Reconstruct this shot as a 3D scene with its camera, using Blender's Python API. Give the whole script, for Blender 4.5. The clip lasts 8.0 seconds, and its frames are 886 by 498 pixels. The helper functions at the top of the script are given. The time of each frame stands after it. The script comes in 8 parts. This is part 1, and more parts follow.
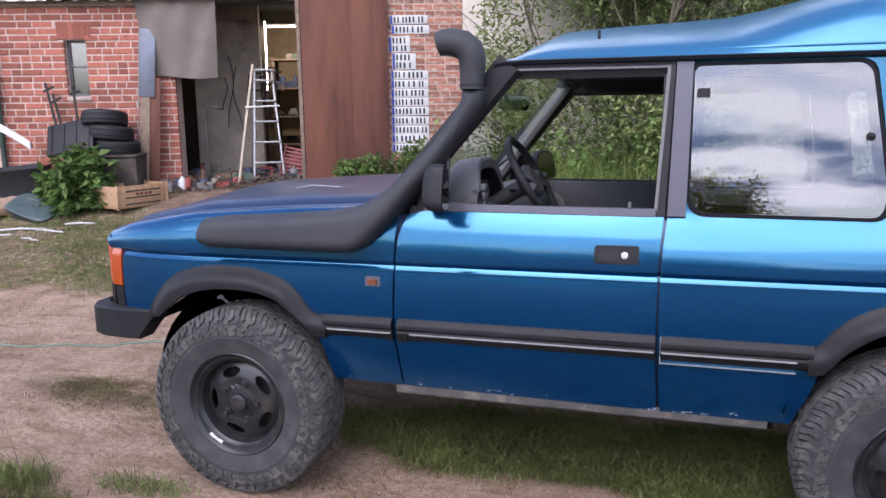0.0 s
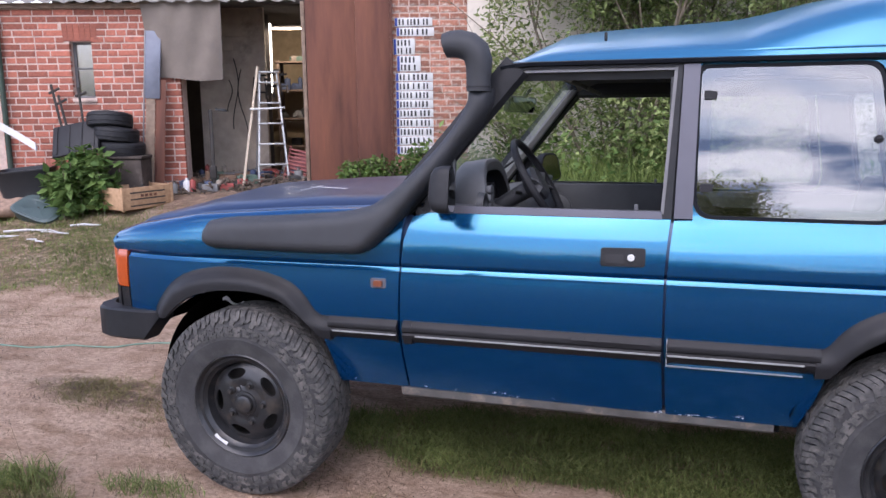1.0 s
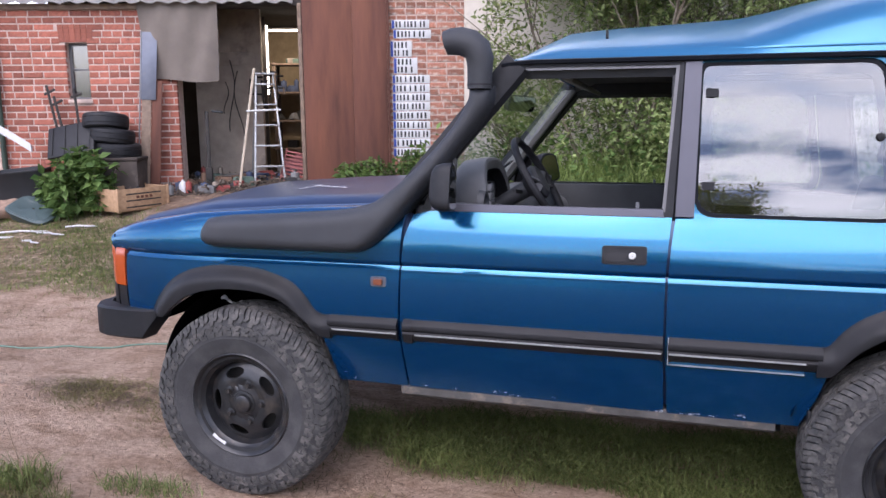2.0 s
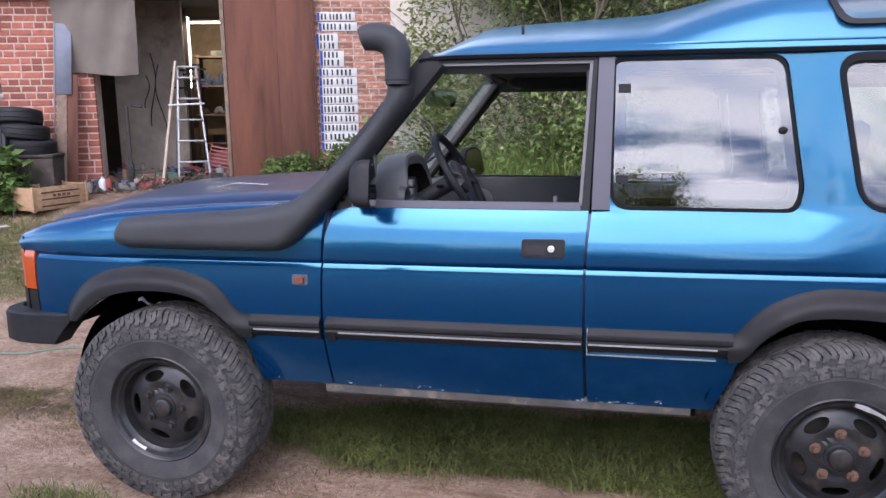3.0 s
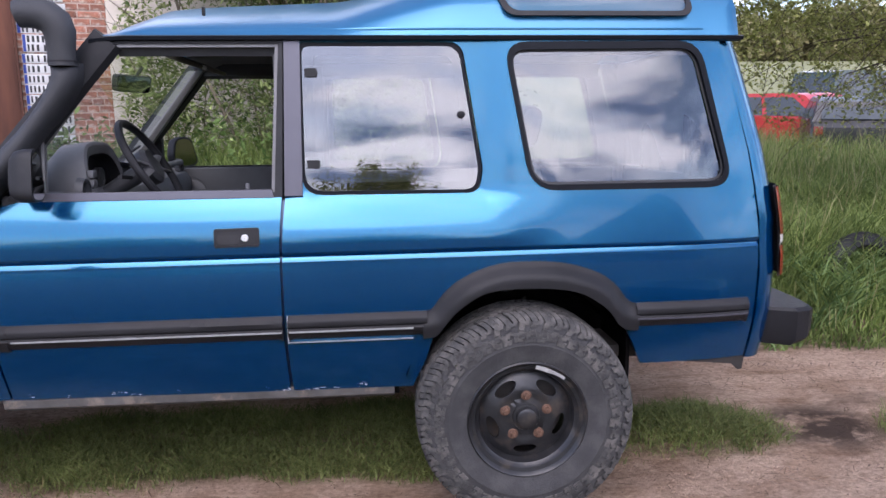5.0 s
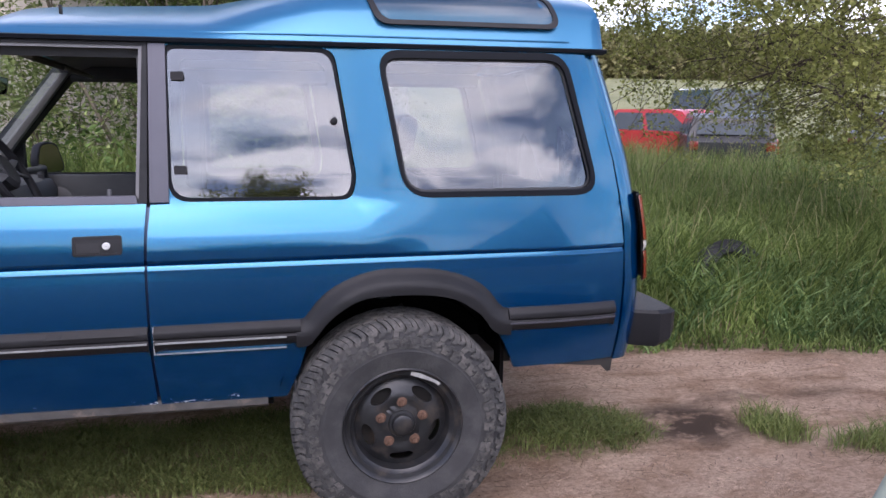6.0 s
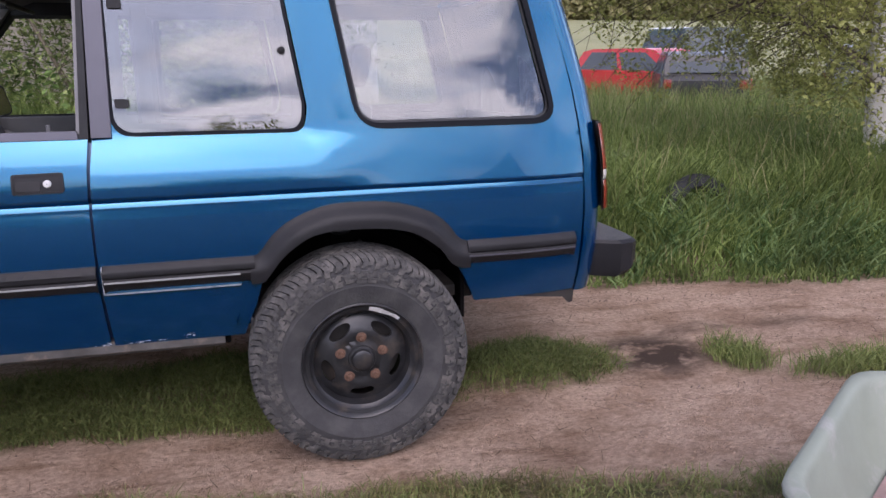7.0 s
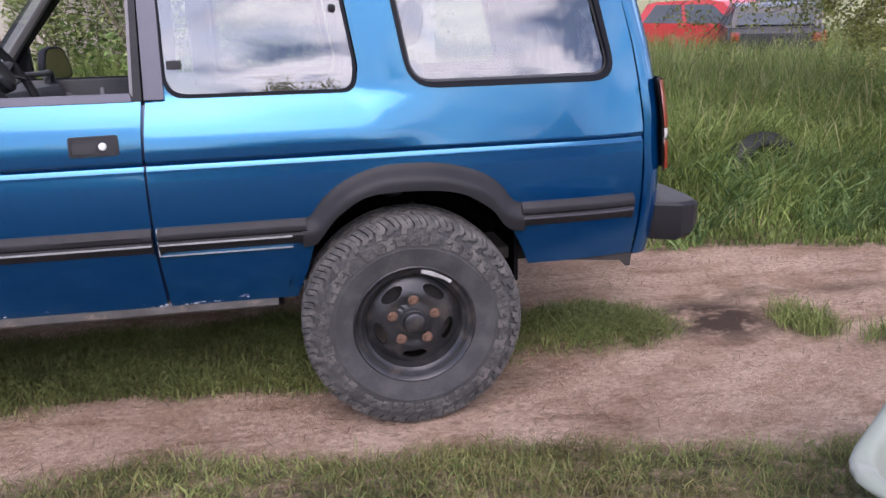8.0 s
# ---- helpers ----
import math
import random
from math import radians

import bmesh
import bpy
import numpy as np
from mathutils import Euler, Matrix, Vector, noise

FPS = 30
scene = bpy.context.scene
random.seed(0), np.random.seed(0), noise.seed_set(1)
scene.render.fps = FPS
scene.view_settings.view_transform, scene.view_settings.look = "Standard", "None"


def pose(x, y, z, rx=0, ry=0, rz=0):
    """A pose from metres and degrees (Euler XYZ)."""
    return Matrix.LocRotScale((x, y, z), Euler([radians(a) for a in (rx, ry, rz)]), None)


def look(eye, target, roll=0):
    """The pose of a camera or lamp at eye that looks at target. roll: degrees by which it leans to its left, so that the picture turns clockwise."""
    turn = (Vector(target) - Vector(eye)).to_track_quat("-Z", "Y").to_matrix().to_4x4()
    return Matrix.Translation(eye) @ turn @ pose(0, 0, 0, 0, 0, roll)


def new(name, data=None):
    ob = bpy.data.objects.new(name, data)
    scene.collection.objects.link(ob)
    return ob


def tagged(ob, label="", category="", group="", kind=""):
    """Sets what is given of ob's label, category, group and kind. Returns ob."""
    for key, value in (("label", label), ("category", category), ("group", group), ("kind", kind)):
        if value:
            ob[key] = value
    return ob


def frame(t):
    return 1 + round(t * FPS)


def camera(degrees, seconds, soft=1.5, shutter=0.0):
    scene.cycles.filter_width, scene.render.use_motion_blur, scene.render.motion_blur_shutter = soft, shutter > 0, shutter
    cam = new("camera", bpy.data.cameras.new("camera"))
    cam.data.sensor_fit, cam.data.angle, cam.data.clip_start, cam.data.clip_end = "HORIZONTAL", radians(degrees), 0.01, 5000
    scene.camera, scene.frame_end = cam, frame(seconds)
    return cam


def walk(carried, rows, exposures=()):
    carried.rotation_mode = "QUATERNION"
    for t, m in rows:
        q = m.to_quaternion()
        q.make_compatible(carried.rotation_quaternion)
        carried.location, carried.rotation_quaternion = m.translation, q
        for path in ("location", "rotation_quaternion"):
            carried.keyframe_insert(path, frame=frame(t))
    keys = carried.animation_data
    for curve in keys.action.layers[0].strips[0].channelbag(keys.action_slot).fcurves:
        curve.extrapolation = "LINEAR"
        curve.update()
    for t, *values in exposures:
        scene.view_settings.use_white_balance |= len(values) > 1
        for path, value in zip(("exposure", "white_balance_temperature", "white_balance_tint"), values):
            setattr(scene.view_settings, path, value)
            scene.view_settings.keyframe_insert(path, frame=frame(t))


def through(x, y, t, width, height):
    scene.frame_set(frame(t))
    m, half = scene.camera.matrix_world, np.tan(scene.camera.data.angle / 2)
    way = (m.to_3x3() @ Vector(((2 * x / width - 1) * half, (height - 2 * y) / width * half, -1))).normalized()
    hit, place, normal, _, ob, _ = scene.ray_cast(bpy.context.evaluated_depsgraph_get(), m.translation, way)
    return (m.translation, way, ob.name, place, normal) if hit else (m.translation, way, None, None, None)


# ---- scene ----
cam = camera(58.7, 8.0)
PATH = [
    (0, (1.743, -2.781, 1.613), (1.164, -0.902, 1.248), -0.7),
    (0.5, (1.74, -2.782, 1.614), (1.155, -0.904, 1.251), -0.7),
    (1, (1.734, -2.782, 1.611), (1.146, -0.904, 1.252), -0.6),
    (2.3, (1.709, -2.779, 1.585), (1.147, -0.891, 1.236), -0.3),
    (2.5, (1.727, -2.768, 1.598), (1.194, -0.877, 1.225), -0.6),
    (3, (1.758, -2.766, 1.6), (1.343, -0.844, 1.23), -0.7),
    (3.5, (1.815, -2.754, 1.583), (1.563, -0.804, 1.217), -0.7),
    (4, (1.865, -2.742, 1.588), (1.781, -0.784, 1.19), -0.5),
    (4.5, (1.921, -2.734, 1.572), (1.975, -0.774, 1.179), -0.5),
    (5, (1.984, -2.728, 1.569), (2.167, -0.775, 1.177), -0.4),
    (6.3, (2.095, -2.752, 1.548), (2.573, -0.844, 1.187), 0.3),
    (6.5, (2.117, -2.731, 1.541), (2.607, -0.831, 1.156), 0.0),
    (7, (2.153, -2.732, 1.49), (2.638, -0.855, 0.998), -0.3),
    (7.5, (2.186, -2.718, 1.467), (2.676, -0.864, 0.9), -0.5),
    (8, (2.182, -2.684, 1.488), (2.517, -0.802, 0.898), -1.3),
]
walk(cam, [(t, look(eye, target, roll)) for t, eye, target, roll in PATH], [(0.0, 1.10, 5850, 22), (2.5, 1.10, 5850, 22), (5.0, 1.06, 5900, 23), (6.5, 0.85, 6000, 24), (7.0, 0.84, 6080, 26), (7.5, 1.03, 6080, 26), (8.0, 1.22, 6080, 26)])

# ---- world, sun, exposure ----
world = bpy.data.worlds.new("sky")
scene.world = world
world.use_nodes = True
wt = world.node_tree
wt.nodes.clear()
SUN_EL, SUN_AZ = radians(49), radians(188)


def node(tree, kind, **kw):
    n = tree.nodes.new(kind)
    for k, v in kw.items():
        if k == "operation":
            n.operation = v
        elif k == "data_type":
            n.data_type = v
        elif k == "attribute_name":
            n.attribute_name = v
        else:
            n.inputs[k].default_value = v
    return n


sky = node(wt, "ShaderNodeTexSky")
sky.sky_type, sky.sun_disc, sky.sun_elevation, sky.sun_rotation = "NISHITA", False, SUN_EL, SUN_AZ
sky.air_density, sky.dust_density = 1.0, 2.0
wco = node(wt, "ShaderNodeTexCoord")
# clouds lie in one high layer, so that they close up towards the horizon
wsep = node(wt, "ShaderNodeSeparateXYZ")
wabs = node(wt, "ShaderNodeMath", operation="ABSOLUTE")
wadd = node(wt, "ShaderNodeMath", operation="ADD")
wadd.inputs[1].default_value = 0.10
wdiv = node(wt, "ShaderNodeVectorMath", operation="DIVIDE")
wcmb = node(wt, "ShaderNodeCombineXYZ")
cl = node(wt, "ShaderNodeTexNoise", Scale=0.85, Detail=9.0, Roughness=0.55, Distortion=0.35)
cr = node(wt, "ShaderNodeValToRGB")
cr.color_ramp.elements[0].position, cr.color_ramp.elements[1].position = 0.46, 0.58
cl2 = node(wt, "ShaderNodeTexNoise", Scale=1.25, Detail=6.0, Roughness=0.55)
cr2 = node(wt, "ShaderNodeValToRGB")
cr2.color_ramp.elements[0].position, cr2.color_ramp.elements[1].position = 0.43, 0.57
cr2.color_ramp.elements[0].color, cr2.color_ramp.elements[1].color = (1.9, 2.5, 3.8, 1), (10.8, 10.7, 10.7, 1)
wmix = node(wt, "ShaderNodeMix", data_type="RGBA")
# the cloud layer glows brightest low down, where it is seen at a slant
whz = node(wt, "ShaderNodeMapRange")
whz.inputs[1].default_value, whz.inputs[2].default_value, whz.inputs[3].default_value, whz.inputs[4].default_value = 0.13, 0.75, 1.12, 0.70
whm = node(wt, "ShaderNodeVectorMath", operation="SCALE")
bg = node(wt, "ShaderNodeBackground", Strength=0.165)
wout = node(wt, "ShaderNodeOutputWorld")
L = wt.links.new
L(wco.outputs["Generated"], wsep.inputs[0])
L(wsep.outputs[2], wabs.inputs[0])
L(wabs.outputs[0], wadd.inputs[0])
for k in range(3):
    L(wadd.outputs[0], wcmb.inputs[k])
L(wco.outputs["Generated"], wdiv.inputs[0])
L(wcmb.outputs[0], wdiv.inputs[1])
L(wdiv.outputs[0], cl.inputs["Vector"])
L(wdiv.outputs[0], cl2.inputs["Vector"])
L(cl.outputs[0], cr.inputs[0])
L(cl2.outputs[0], cr2.inputs[0])
L(cr.outputs[0], wmix.inputs[0])
L(sky.outputs[0], wmix.inputs[6])
L(cr2.outputs[0], wmix.inputs[7])
L(wsep.outputs[2], whz.inputs[0])
L(wmix.outputs[2], whm.inputs[0])
L(whz.outputs[0], whm.inputs["Scale"])
L(whm.outputs[0], bg.inputs[0])
L(bg.outputs[0], wout.inputs[0])

sun = new("sun", bpy.data.lights.new("sun", "SUN"))
sun.data.energy, sun.data.angle, sun.data.color = 1.3, radians(54), (1.0, 0.95, 0.88)
# the sky's rotation counts from +y towards +x
sd = Vector((math.sin(SUN_AZ) * math.cos(SUN_EL), math.cos(SUN_AZ) * math.cos(SUN_EL), math.sin(SUN_EL)))
sun.matrix_world = look(sd * 50, (0, 0, 0))


# ---- materials ----
def material(name, base, rough=0.6, metal=0.0, var=0.25, scale=8.0, bump=0.0, bump_scale=60.0, dark=None, coat=0.0, spec=0.5, rand=0.0, stain=None, stain_at=(0.55, 0.7), stain_scale=3.0, detail=6.0, stretch=None, chips=0.0, flake=None, coat_rough=0.03):
    """A principled material: base colour broken by two scales of noise, optional stains, fine relief and per-object change."""
    m = bpy.data.materials.new(name)
    m.use_nodes = True
    t = m.node_tree
    p = t.nodes["Principled BSDF"]
    p.inputs["Roughness"].default_value, p.inputs["Metallic"].default_value = rough, metal
    p.inputs["Coat Weight"].default_value, p.inputs["Coat Roughness"].default_value, p.inputs["Coat IOR"].default_value = coat, coat_rough, 1.52
    p.inputs["Specular IOR Level"].default_value = spec
    co = node(t, "ShaderNodeTexCoord")
    mp = node(t, "ShaderNodeMapping")
    mp.inputs["Scale"].default_value = stretch or (1, 1, 1)
    t.links.new(co.outputs["Object"], mp.inputs["Vector"])
    n1 = node(t, "ShaderNodeTexNoise", Scale=scale, Detail=detail, Roughness=0.6)
    t.links.new(mp.outputs[0], n1.inputs["Vector"])
    r1 = node(t, "ShaderNodeValToRGB")
    d = dark or tuple(c * (1 - var) for c in base)
    b = tuple(min(1, c * (1 + var * 0.6)) for c in base)
    r1.color_ramp.elements[0].position, r1.color_ramp.elements[1].position = 0.3, 0.7
    r1.color_ramp.elements[0].color, r1.color_ramp.elements[1].color = (*d, 1), (*b, 1)
    t.links.new(n1.outputs[0], r1.inputs[0])
    out = r1.outputs[0]
    if stain:
        n2 = node(t, "ShaderNodeTexNoise", Scale=stain_scale, Detail=8.0, Roughness=0.65)
        t.links.new(mp.outputs[0], n2.inputs["Vector"])
        r2 = node(t, "ShaderNodeValToRGB")
        r2.color_ramp.elements[0].position, r2.color_ramp.elements[1].position = stain_at
        mx = node(t, "ShaderNodeMix", data_type="RGBA")
        t.links.new(n2.outputs[0], r2.inputs[0])
        t.links.new(r2.outputs[0], mx.inputs[0])
        t.links.new(out, mx.inputs[6])
        mx.inputs[7].default_value = (*stain, 1)
        out = mx.outputs[2]
    if chips:
        # stone chips and bare scrapes along the lower edge
        sx = node(t, "ShaderNodeSeparateXYZ")
        t.links.new(co.outputs["Object"], sx.inputs[0])
        mz = node(t, "ShaderNodeMapRange")
        mz.inputs[1].default_value, mz.inputs[2].default_value, mz.inputs[3].default_value, mz.inputs[4].default_value = chips - 0.05, chips + 0.03, 0.125, -0.08
        t.links.new(sx.outputs[2], mz.inputs[0])
        nc = node(t, "ShaderNodeTexNoise", Scale=40.0, Detail=4.0, Roughness=0.75)
        cm = node(t, "ShaderNodeMapping")
        cm.inputs["Scale"].default_value, cm.inputs["Rotation"].default_value = (0.55, 1.0, 1.5), (0, 0.5, 0)
        t.links.new(co.outputs["Object"], cm.inputs["Vector"])
        t.links.new(cm.outputs[0], nc.inputs["Vector"])
        ac = node(t, "ShaderNodeMath", operation="ADD")
        t.links.new(nc.outputs[0], ac.inputs[0])
        t.links.new(mz.outputs[0], ac.inputs[1])
        rc = node(t, "ShaderNodeValToRGB")
        rc.color_ramp.elements[0].position, rc.color_ramp.elements[1].position = 0.745, 0.785
        t.links.new(ac.outputs[0], rc.inputs[0])
        mc = node(t, "ShaderNodeMix", data_type="RGBA")
        t.links.new(rc.outputs[0], mc.inputs[0])
        t.links.new(out, mc.inputs[6])
        mc.inputs[7].default_value = (0.42, 0.44, 0.46, 1)
        out = mc.outputs[2]
    if flake:
        # metal flakes of their own colour over the deep base coat, bare where it is chipped
        p.inputs["Metallic"].default_value = 0.0
        p2 = node(t, "ShaderNodeBsdfPrincipled")
        p2.inputs["Base Color"].default_value, p2.inputs["Metallic"].default_value, p2.inputs["Roughness"].default_value = (*flake, 1), 1.0, rough
        p2.inputs["Coat Weight"].default_value, p2.inputs["Coat Roughness"].default_value, p2.inputs["Coat IOR"].default_value = coat, coat_rough, 1.52
        im = node(t, "ShaderNodeMapRange")
        im.inputs[3].default_value, im.inputs[4].default_value = metal, 0.0
        t.links.new(rc.outputs[0], im.inputs[0])
        mf = node(t, "ShaderNodeMixShader")
        t.links.new(im.outputs[0], mf.inputs[0])
        t.links.new(p.outputs[0], mf.inputs[1])
        t.links.new(p2.outputs[0], mf.inputs[2])
        t.links.new(mf.outputs[0], t.nodes["Material Output"].inputs[0])
    if rand:
        oi = node(t, "ShaderNodeObjectInfo")
        ge = node(t, "ShaderNodeNewGeometry")
        ad = node(t, "ShaderNodeMath", operation="ADD")
        fr = node(t, "ShaderNodeMath", operation="FRACT")
        mr = node(t, "ShaderNodeMapRange")
        mr.inputs[3].default_value, mr.inputs[4].default_value = 1 - rand, 1 + rand
        hs = node(t, "ShaderNodeHueSaturation")
        t.links.new(oi.outputs["Random"], ad.inputs[0])
        t.links.new(ge.outputs["Random Per Island"], ad.inputs[1])
        t.links.new(ad.outputs[0], fr.inputs[0])
        t.links.new(fr.outputs[0], mr.inputs[0])
        t.links.new(mr.outputs[0], hs.inputs["Value"])
        t.links.new(out, hs.inputs["Color"])
        out = hs.outputs[0]
    t.links.new(out, p.inputs["Base Color"])
    if bump:
        n3 = node(t, "ShaderNodeTexNoise", Scale=bump_scale, Detail=5.0, Roughness=0.65)
        t.links.new(co.outputs["Object"], n3.inputs["Vector"])
        bp = node(t, "ShaderNodeBump", Strength=bump, Distance=0.01)
        t.links.new(n3.outputs[0], bp.inputs["Height"])
        t.links.new(bp.outputs[0], p.inputs["Normal"])
    return m


def glowing(name, colour, power):
    m = bpy.data.materials.new(name)
    m.use_nodes = True
    p = m.node_tree.nodes["Principled BSDF"]
    p.inputs["Base Color"].default_value = (*colour, 1)
    p.inputs["Emission Color"].default_value, p.inputs["Emission Strength"].default_value = (*colour, 1), power
    return m


def pane_glass(name, tint, mirror, rough=0.0):
    """Thin car glass: clear through, with a film that adds to its gloss."""
    m = bpy.data.materials.new(name)
    m.use_nodes = True
    t = m.node_tree
    t.nodes.remove(t.nodes["Principled BSDF"])
    tr = node(t, "ShaderNodeBsdfTransparent")
    tr.inputs[0].default_value = (*tint, 1)
    gl = node(t, "ShaderNodeBsdfGlossy", Roughness=rough)
    fr = node(t, "ShaderNodeFresnel", IOR=1.5)
    mr = node(t, "ShaderNodeMapRange")
    mr.inputs[1].default_value, mr.inputs[2].default_value, mr.inputs[3].default_value, mr.inputs[4].default_value = 0.0, 1.0, mirror, 1.0
    mx = node(t, "ShaderNodeMixShader")
    t.links.new(fr.outputs[0], mr.inputs[0])
    t.links.new(mr.outputs[0], mx.inputs[0])
    t.links.new(tr.outputs[0], mx.inputs[1])
    t.links.new(gl.outputs[0], mx.inputs[2])
    t.links.new(mx.outputs[0], t.nodes["Material Output"].inputs[0])
    return m


# roof paint, paler and rougher than that of the flanks
PALE_BLUE = material("pale_blue_paint", (0.016, 0.105, 0.225), 0.34, 0.45, var=0.08, scale=2.5, coat=0.35, chips=0.3, flake=(0.035, 0.20, 0.34), coat_rough=0.16)
PAINT = material("blue_paint", (0.0, 0.031, 0.120), 0.20, 0.46, var=0.05, scale=3.0, coat=0.5, chips=0.555, flake=(0.002, 0.165, 0.270))
# rough with dust; base darkened for the building the bonnet mirrors
PAINT_DARK_DUSTY = material("dusty_darkened_blue", (0.010, 0.016, 0.050), 0.36, 0.35, var=0.12, scale=3.0, coat=0.35, chips=0.3, flake=(0.010, 0.055, 0.13), coat_rough=0.22)
PLASTIC = material("grey_black_plastic", (0.014, 0.0135, 0.015), 0.46, var=0.35, scale=5.0, bump=0.2, bump_scale=300.0, spec=0.24)
SNORKEL = material("snorkel_plastic", (0.028, 0.029, 0.033), 0.6, var=0.25, scale=6.0, bump=0.3, bump_scale=420.0)
BLACK = material("black_rubber", (0.015, 0.015, 0.017), 0.55, var=0.3, scale=20.0, spec=0.3)
PILLAR = material("satin_pillar_trim", (0.095, 0.092, 0.112), 0.38, 0.3, var=0.1, scale=4.0)
FRAME = material("window_frame_grey", (0.15, 0.148, 0.15), 0.45, 0.2, var=0.15, scale=10.0)
SEAL = material("window_seal", (0.006, 0.007, 0.010), 0.45, var=0.2, scale=20.0, spec=0.12)
RUBBER = material("tyre_rubber", (0.038, 0.037, 0.038), 0.82, var=0.4, scale=9.0, bump=0.35, bump_scale=110.0, stain=(0.062, 0.058, 0.055), stain_at=(0.48, 0.85), stain_scale=9.0)
TREAD = material("dusty_tread", (0.050, 0.048, 0.046), 0.92, var=0.5, scale=30.0, bump=0.5, bump_scale=90.0, stain=(0.14, 0.128, 0.115), stain_at=(0.45, 0.75), stain_scale=16.0)
STEEL = material("black_steel_wheel", (0.024, 0.024, 0.026), 0.34, 0.25, var=0.4, scale=14.0, stain=(0.085, 0.068, 0.055), stain_at=(0.52, 0.76), stain_scale=12.0, bump=0.1)
RUSTNUT = material("rusty_nut", (0.13, 0.07, 0.045), 0.8, 0.2, var=0.4, scale=60.0, bump=0.3)
WORN = material("scraped_bare_metal", (0.55, 0.54, 0.53), 0.5, 0.3, var=0.25, scale=40.0)
AMBER = material("amber_lens", (0.36, 0.055, 0.006), 0.22, var=0.15, scale=90.0, coat=0.5)
REPEATL = material("dull_amber_lens", (0.16, 0.045, 0.018), 0.3, var=0.2, scale=60.0)
REDLENS = material("red_lens", (0.20, 0.016, 0.012), 0.15, var=0.2, scale=90.0, coat=0.5)
CLEARLENS = material("clear_lens", (0.65, 0.62, 0.58), 0.15, var=0.1, scale=90.0, coat=0.5)
CHROME = material("bright_metal", (0.8, 0.8, 0.8), 0.22, 1.0, var=0.05)
PALETRIM = material("pale_pillar_lining", (0.15, 0.148, 0.14), 0.7, var=0.1, scale=12.0)
GREYTRIM = material("interior_grey", (0.105, 0.106, 0.11), 0.6, var=0.15, scale=12.0, bump=0.15, bump_scale=250.0)
DARKTRIM = material("interior_dark", (0.034, 0.035, 0.038), 0.55, var=0.2, scale=12.0, bump=0.15, bump_scale=250.0)
HEADLINER = material("headliner_cloth", (0.22, 0.21, 0.18), 0.95, var=0.12, scale=10.0)
# near-black puts the arches' deep shade into the colour
LINER = material("arch_shade_liner", (0.006, 0.0055, 0.0055), 0.95, var=0.4, scale=8.0, spec=0.0)
UNDER = material("underbody_grime", (0.036, 0.032, 0.029), 0.85, var=0.4, scale=8.0, stain=(0.09, 0.06, 0.04), stain_scale=5.0)
SILLM = material("muddy_sill", (0.085, 0.08, 0.075), 0.85, var=0.5, scale=9.0, stain=(0.24, 0.19, 0.15), stain_scale=7.0, bump=0.2)
GLASS = pane_glass("side_glass", (0.70, 0.74, 0.73), 0.165)
GLASS_R = pane_glass("rear_glass", (0.66, 0.72, 0.70), 0.15)
CLEAR = pane_glass("windscreen_glass", (0.9, 0.94, 0.92), 0.02)
# darkened to olive: the greenery the mirrors would show, put into their colour
OLIVE_MIRROR = material("olive_mirror_glass", (0.16, 0.18, 0.13), 0.08, 1.0, var=0.05)
MIRROR = material("mirror_glass", (0.7, 0.72, 0.7), 0.03, 1.0, var=0.02)


# ---- mesh helpers ----
def finish(name, me, mat, angle=35):
    me.materials.append(mat)
    if angle is None:
        return new(name, me)
    me.polygons.foreach_set("use_smooth", [True] * len(me.polygons))
    if angle < 180:
        me.set_sharp_from_angle(angle=radians(angle))
    return new(name, me)


def hang(ob, parent, label=""):
    """Make ob, built in world metres, a part of parent, whose mesh or empty has a plain place of its own."""
    if parent is not None:
        ob.parent = parent
        if parent.parent is None:
            ob.matrix_parent_inverse = parent.matrix_basis.inverted()
    if label:
        ob["label"] = label
    return ob


def part(name, bm, mat, parent, label="", angle=35):
    """A bmesh, or a pair of vertices and faces, as one mesh under a thing or a part."""
    me = bpy.data.meshes.new(name)
    if isinstance(bm, tuple):
        me.from_pydata([tuple(v) for v in bm[0]], [], [tuple(f) for f in bm[1]])
        me.update()
    else:
        bm.to_mesh(me)
        bm.free()
    return hang(finish(name, me, mat, angle), parent, label)


def thing(name, label, category, at=(0, 0, 0), group="", kind=""):
    ob = new(name)
    ob.location = at
    ob.empty_display_size = 0.1
    return tagged(ob, label, category, group, kind)


def bulk(name, verts, faces, mat, smooth=True):
    """A large mesh straight from number arrays; faces all have the same number of corners."""
    me = bpy.data.meshes.new(name)
    n, k = faces.shape
    me.vertices.add(len(verts))
    me.vertices.foreach_set("co", np.ascontiguousarray(verts, np.float32).ravel())
    me.loops.add(n * k)
    me.loops.foreach_set("vertex_index", np.ascontiguousarray(faces, np.int32).ravel())
    me.polygons.add(n)
    me.polygons.foreach_set("loop_start", np.arange(0, n * k, k, dtype=np.int32))
    me.polygons.foreach_set("loop_total", np.full(n, k, np.int32))
    me.update(calc_edges=True)
    me.polygons.foreach_set("use_smooth", np.full(n, smooth))
    me.materials.append(mat)
    return new(name, me)


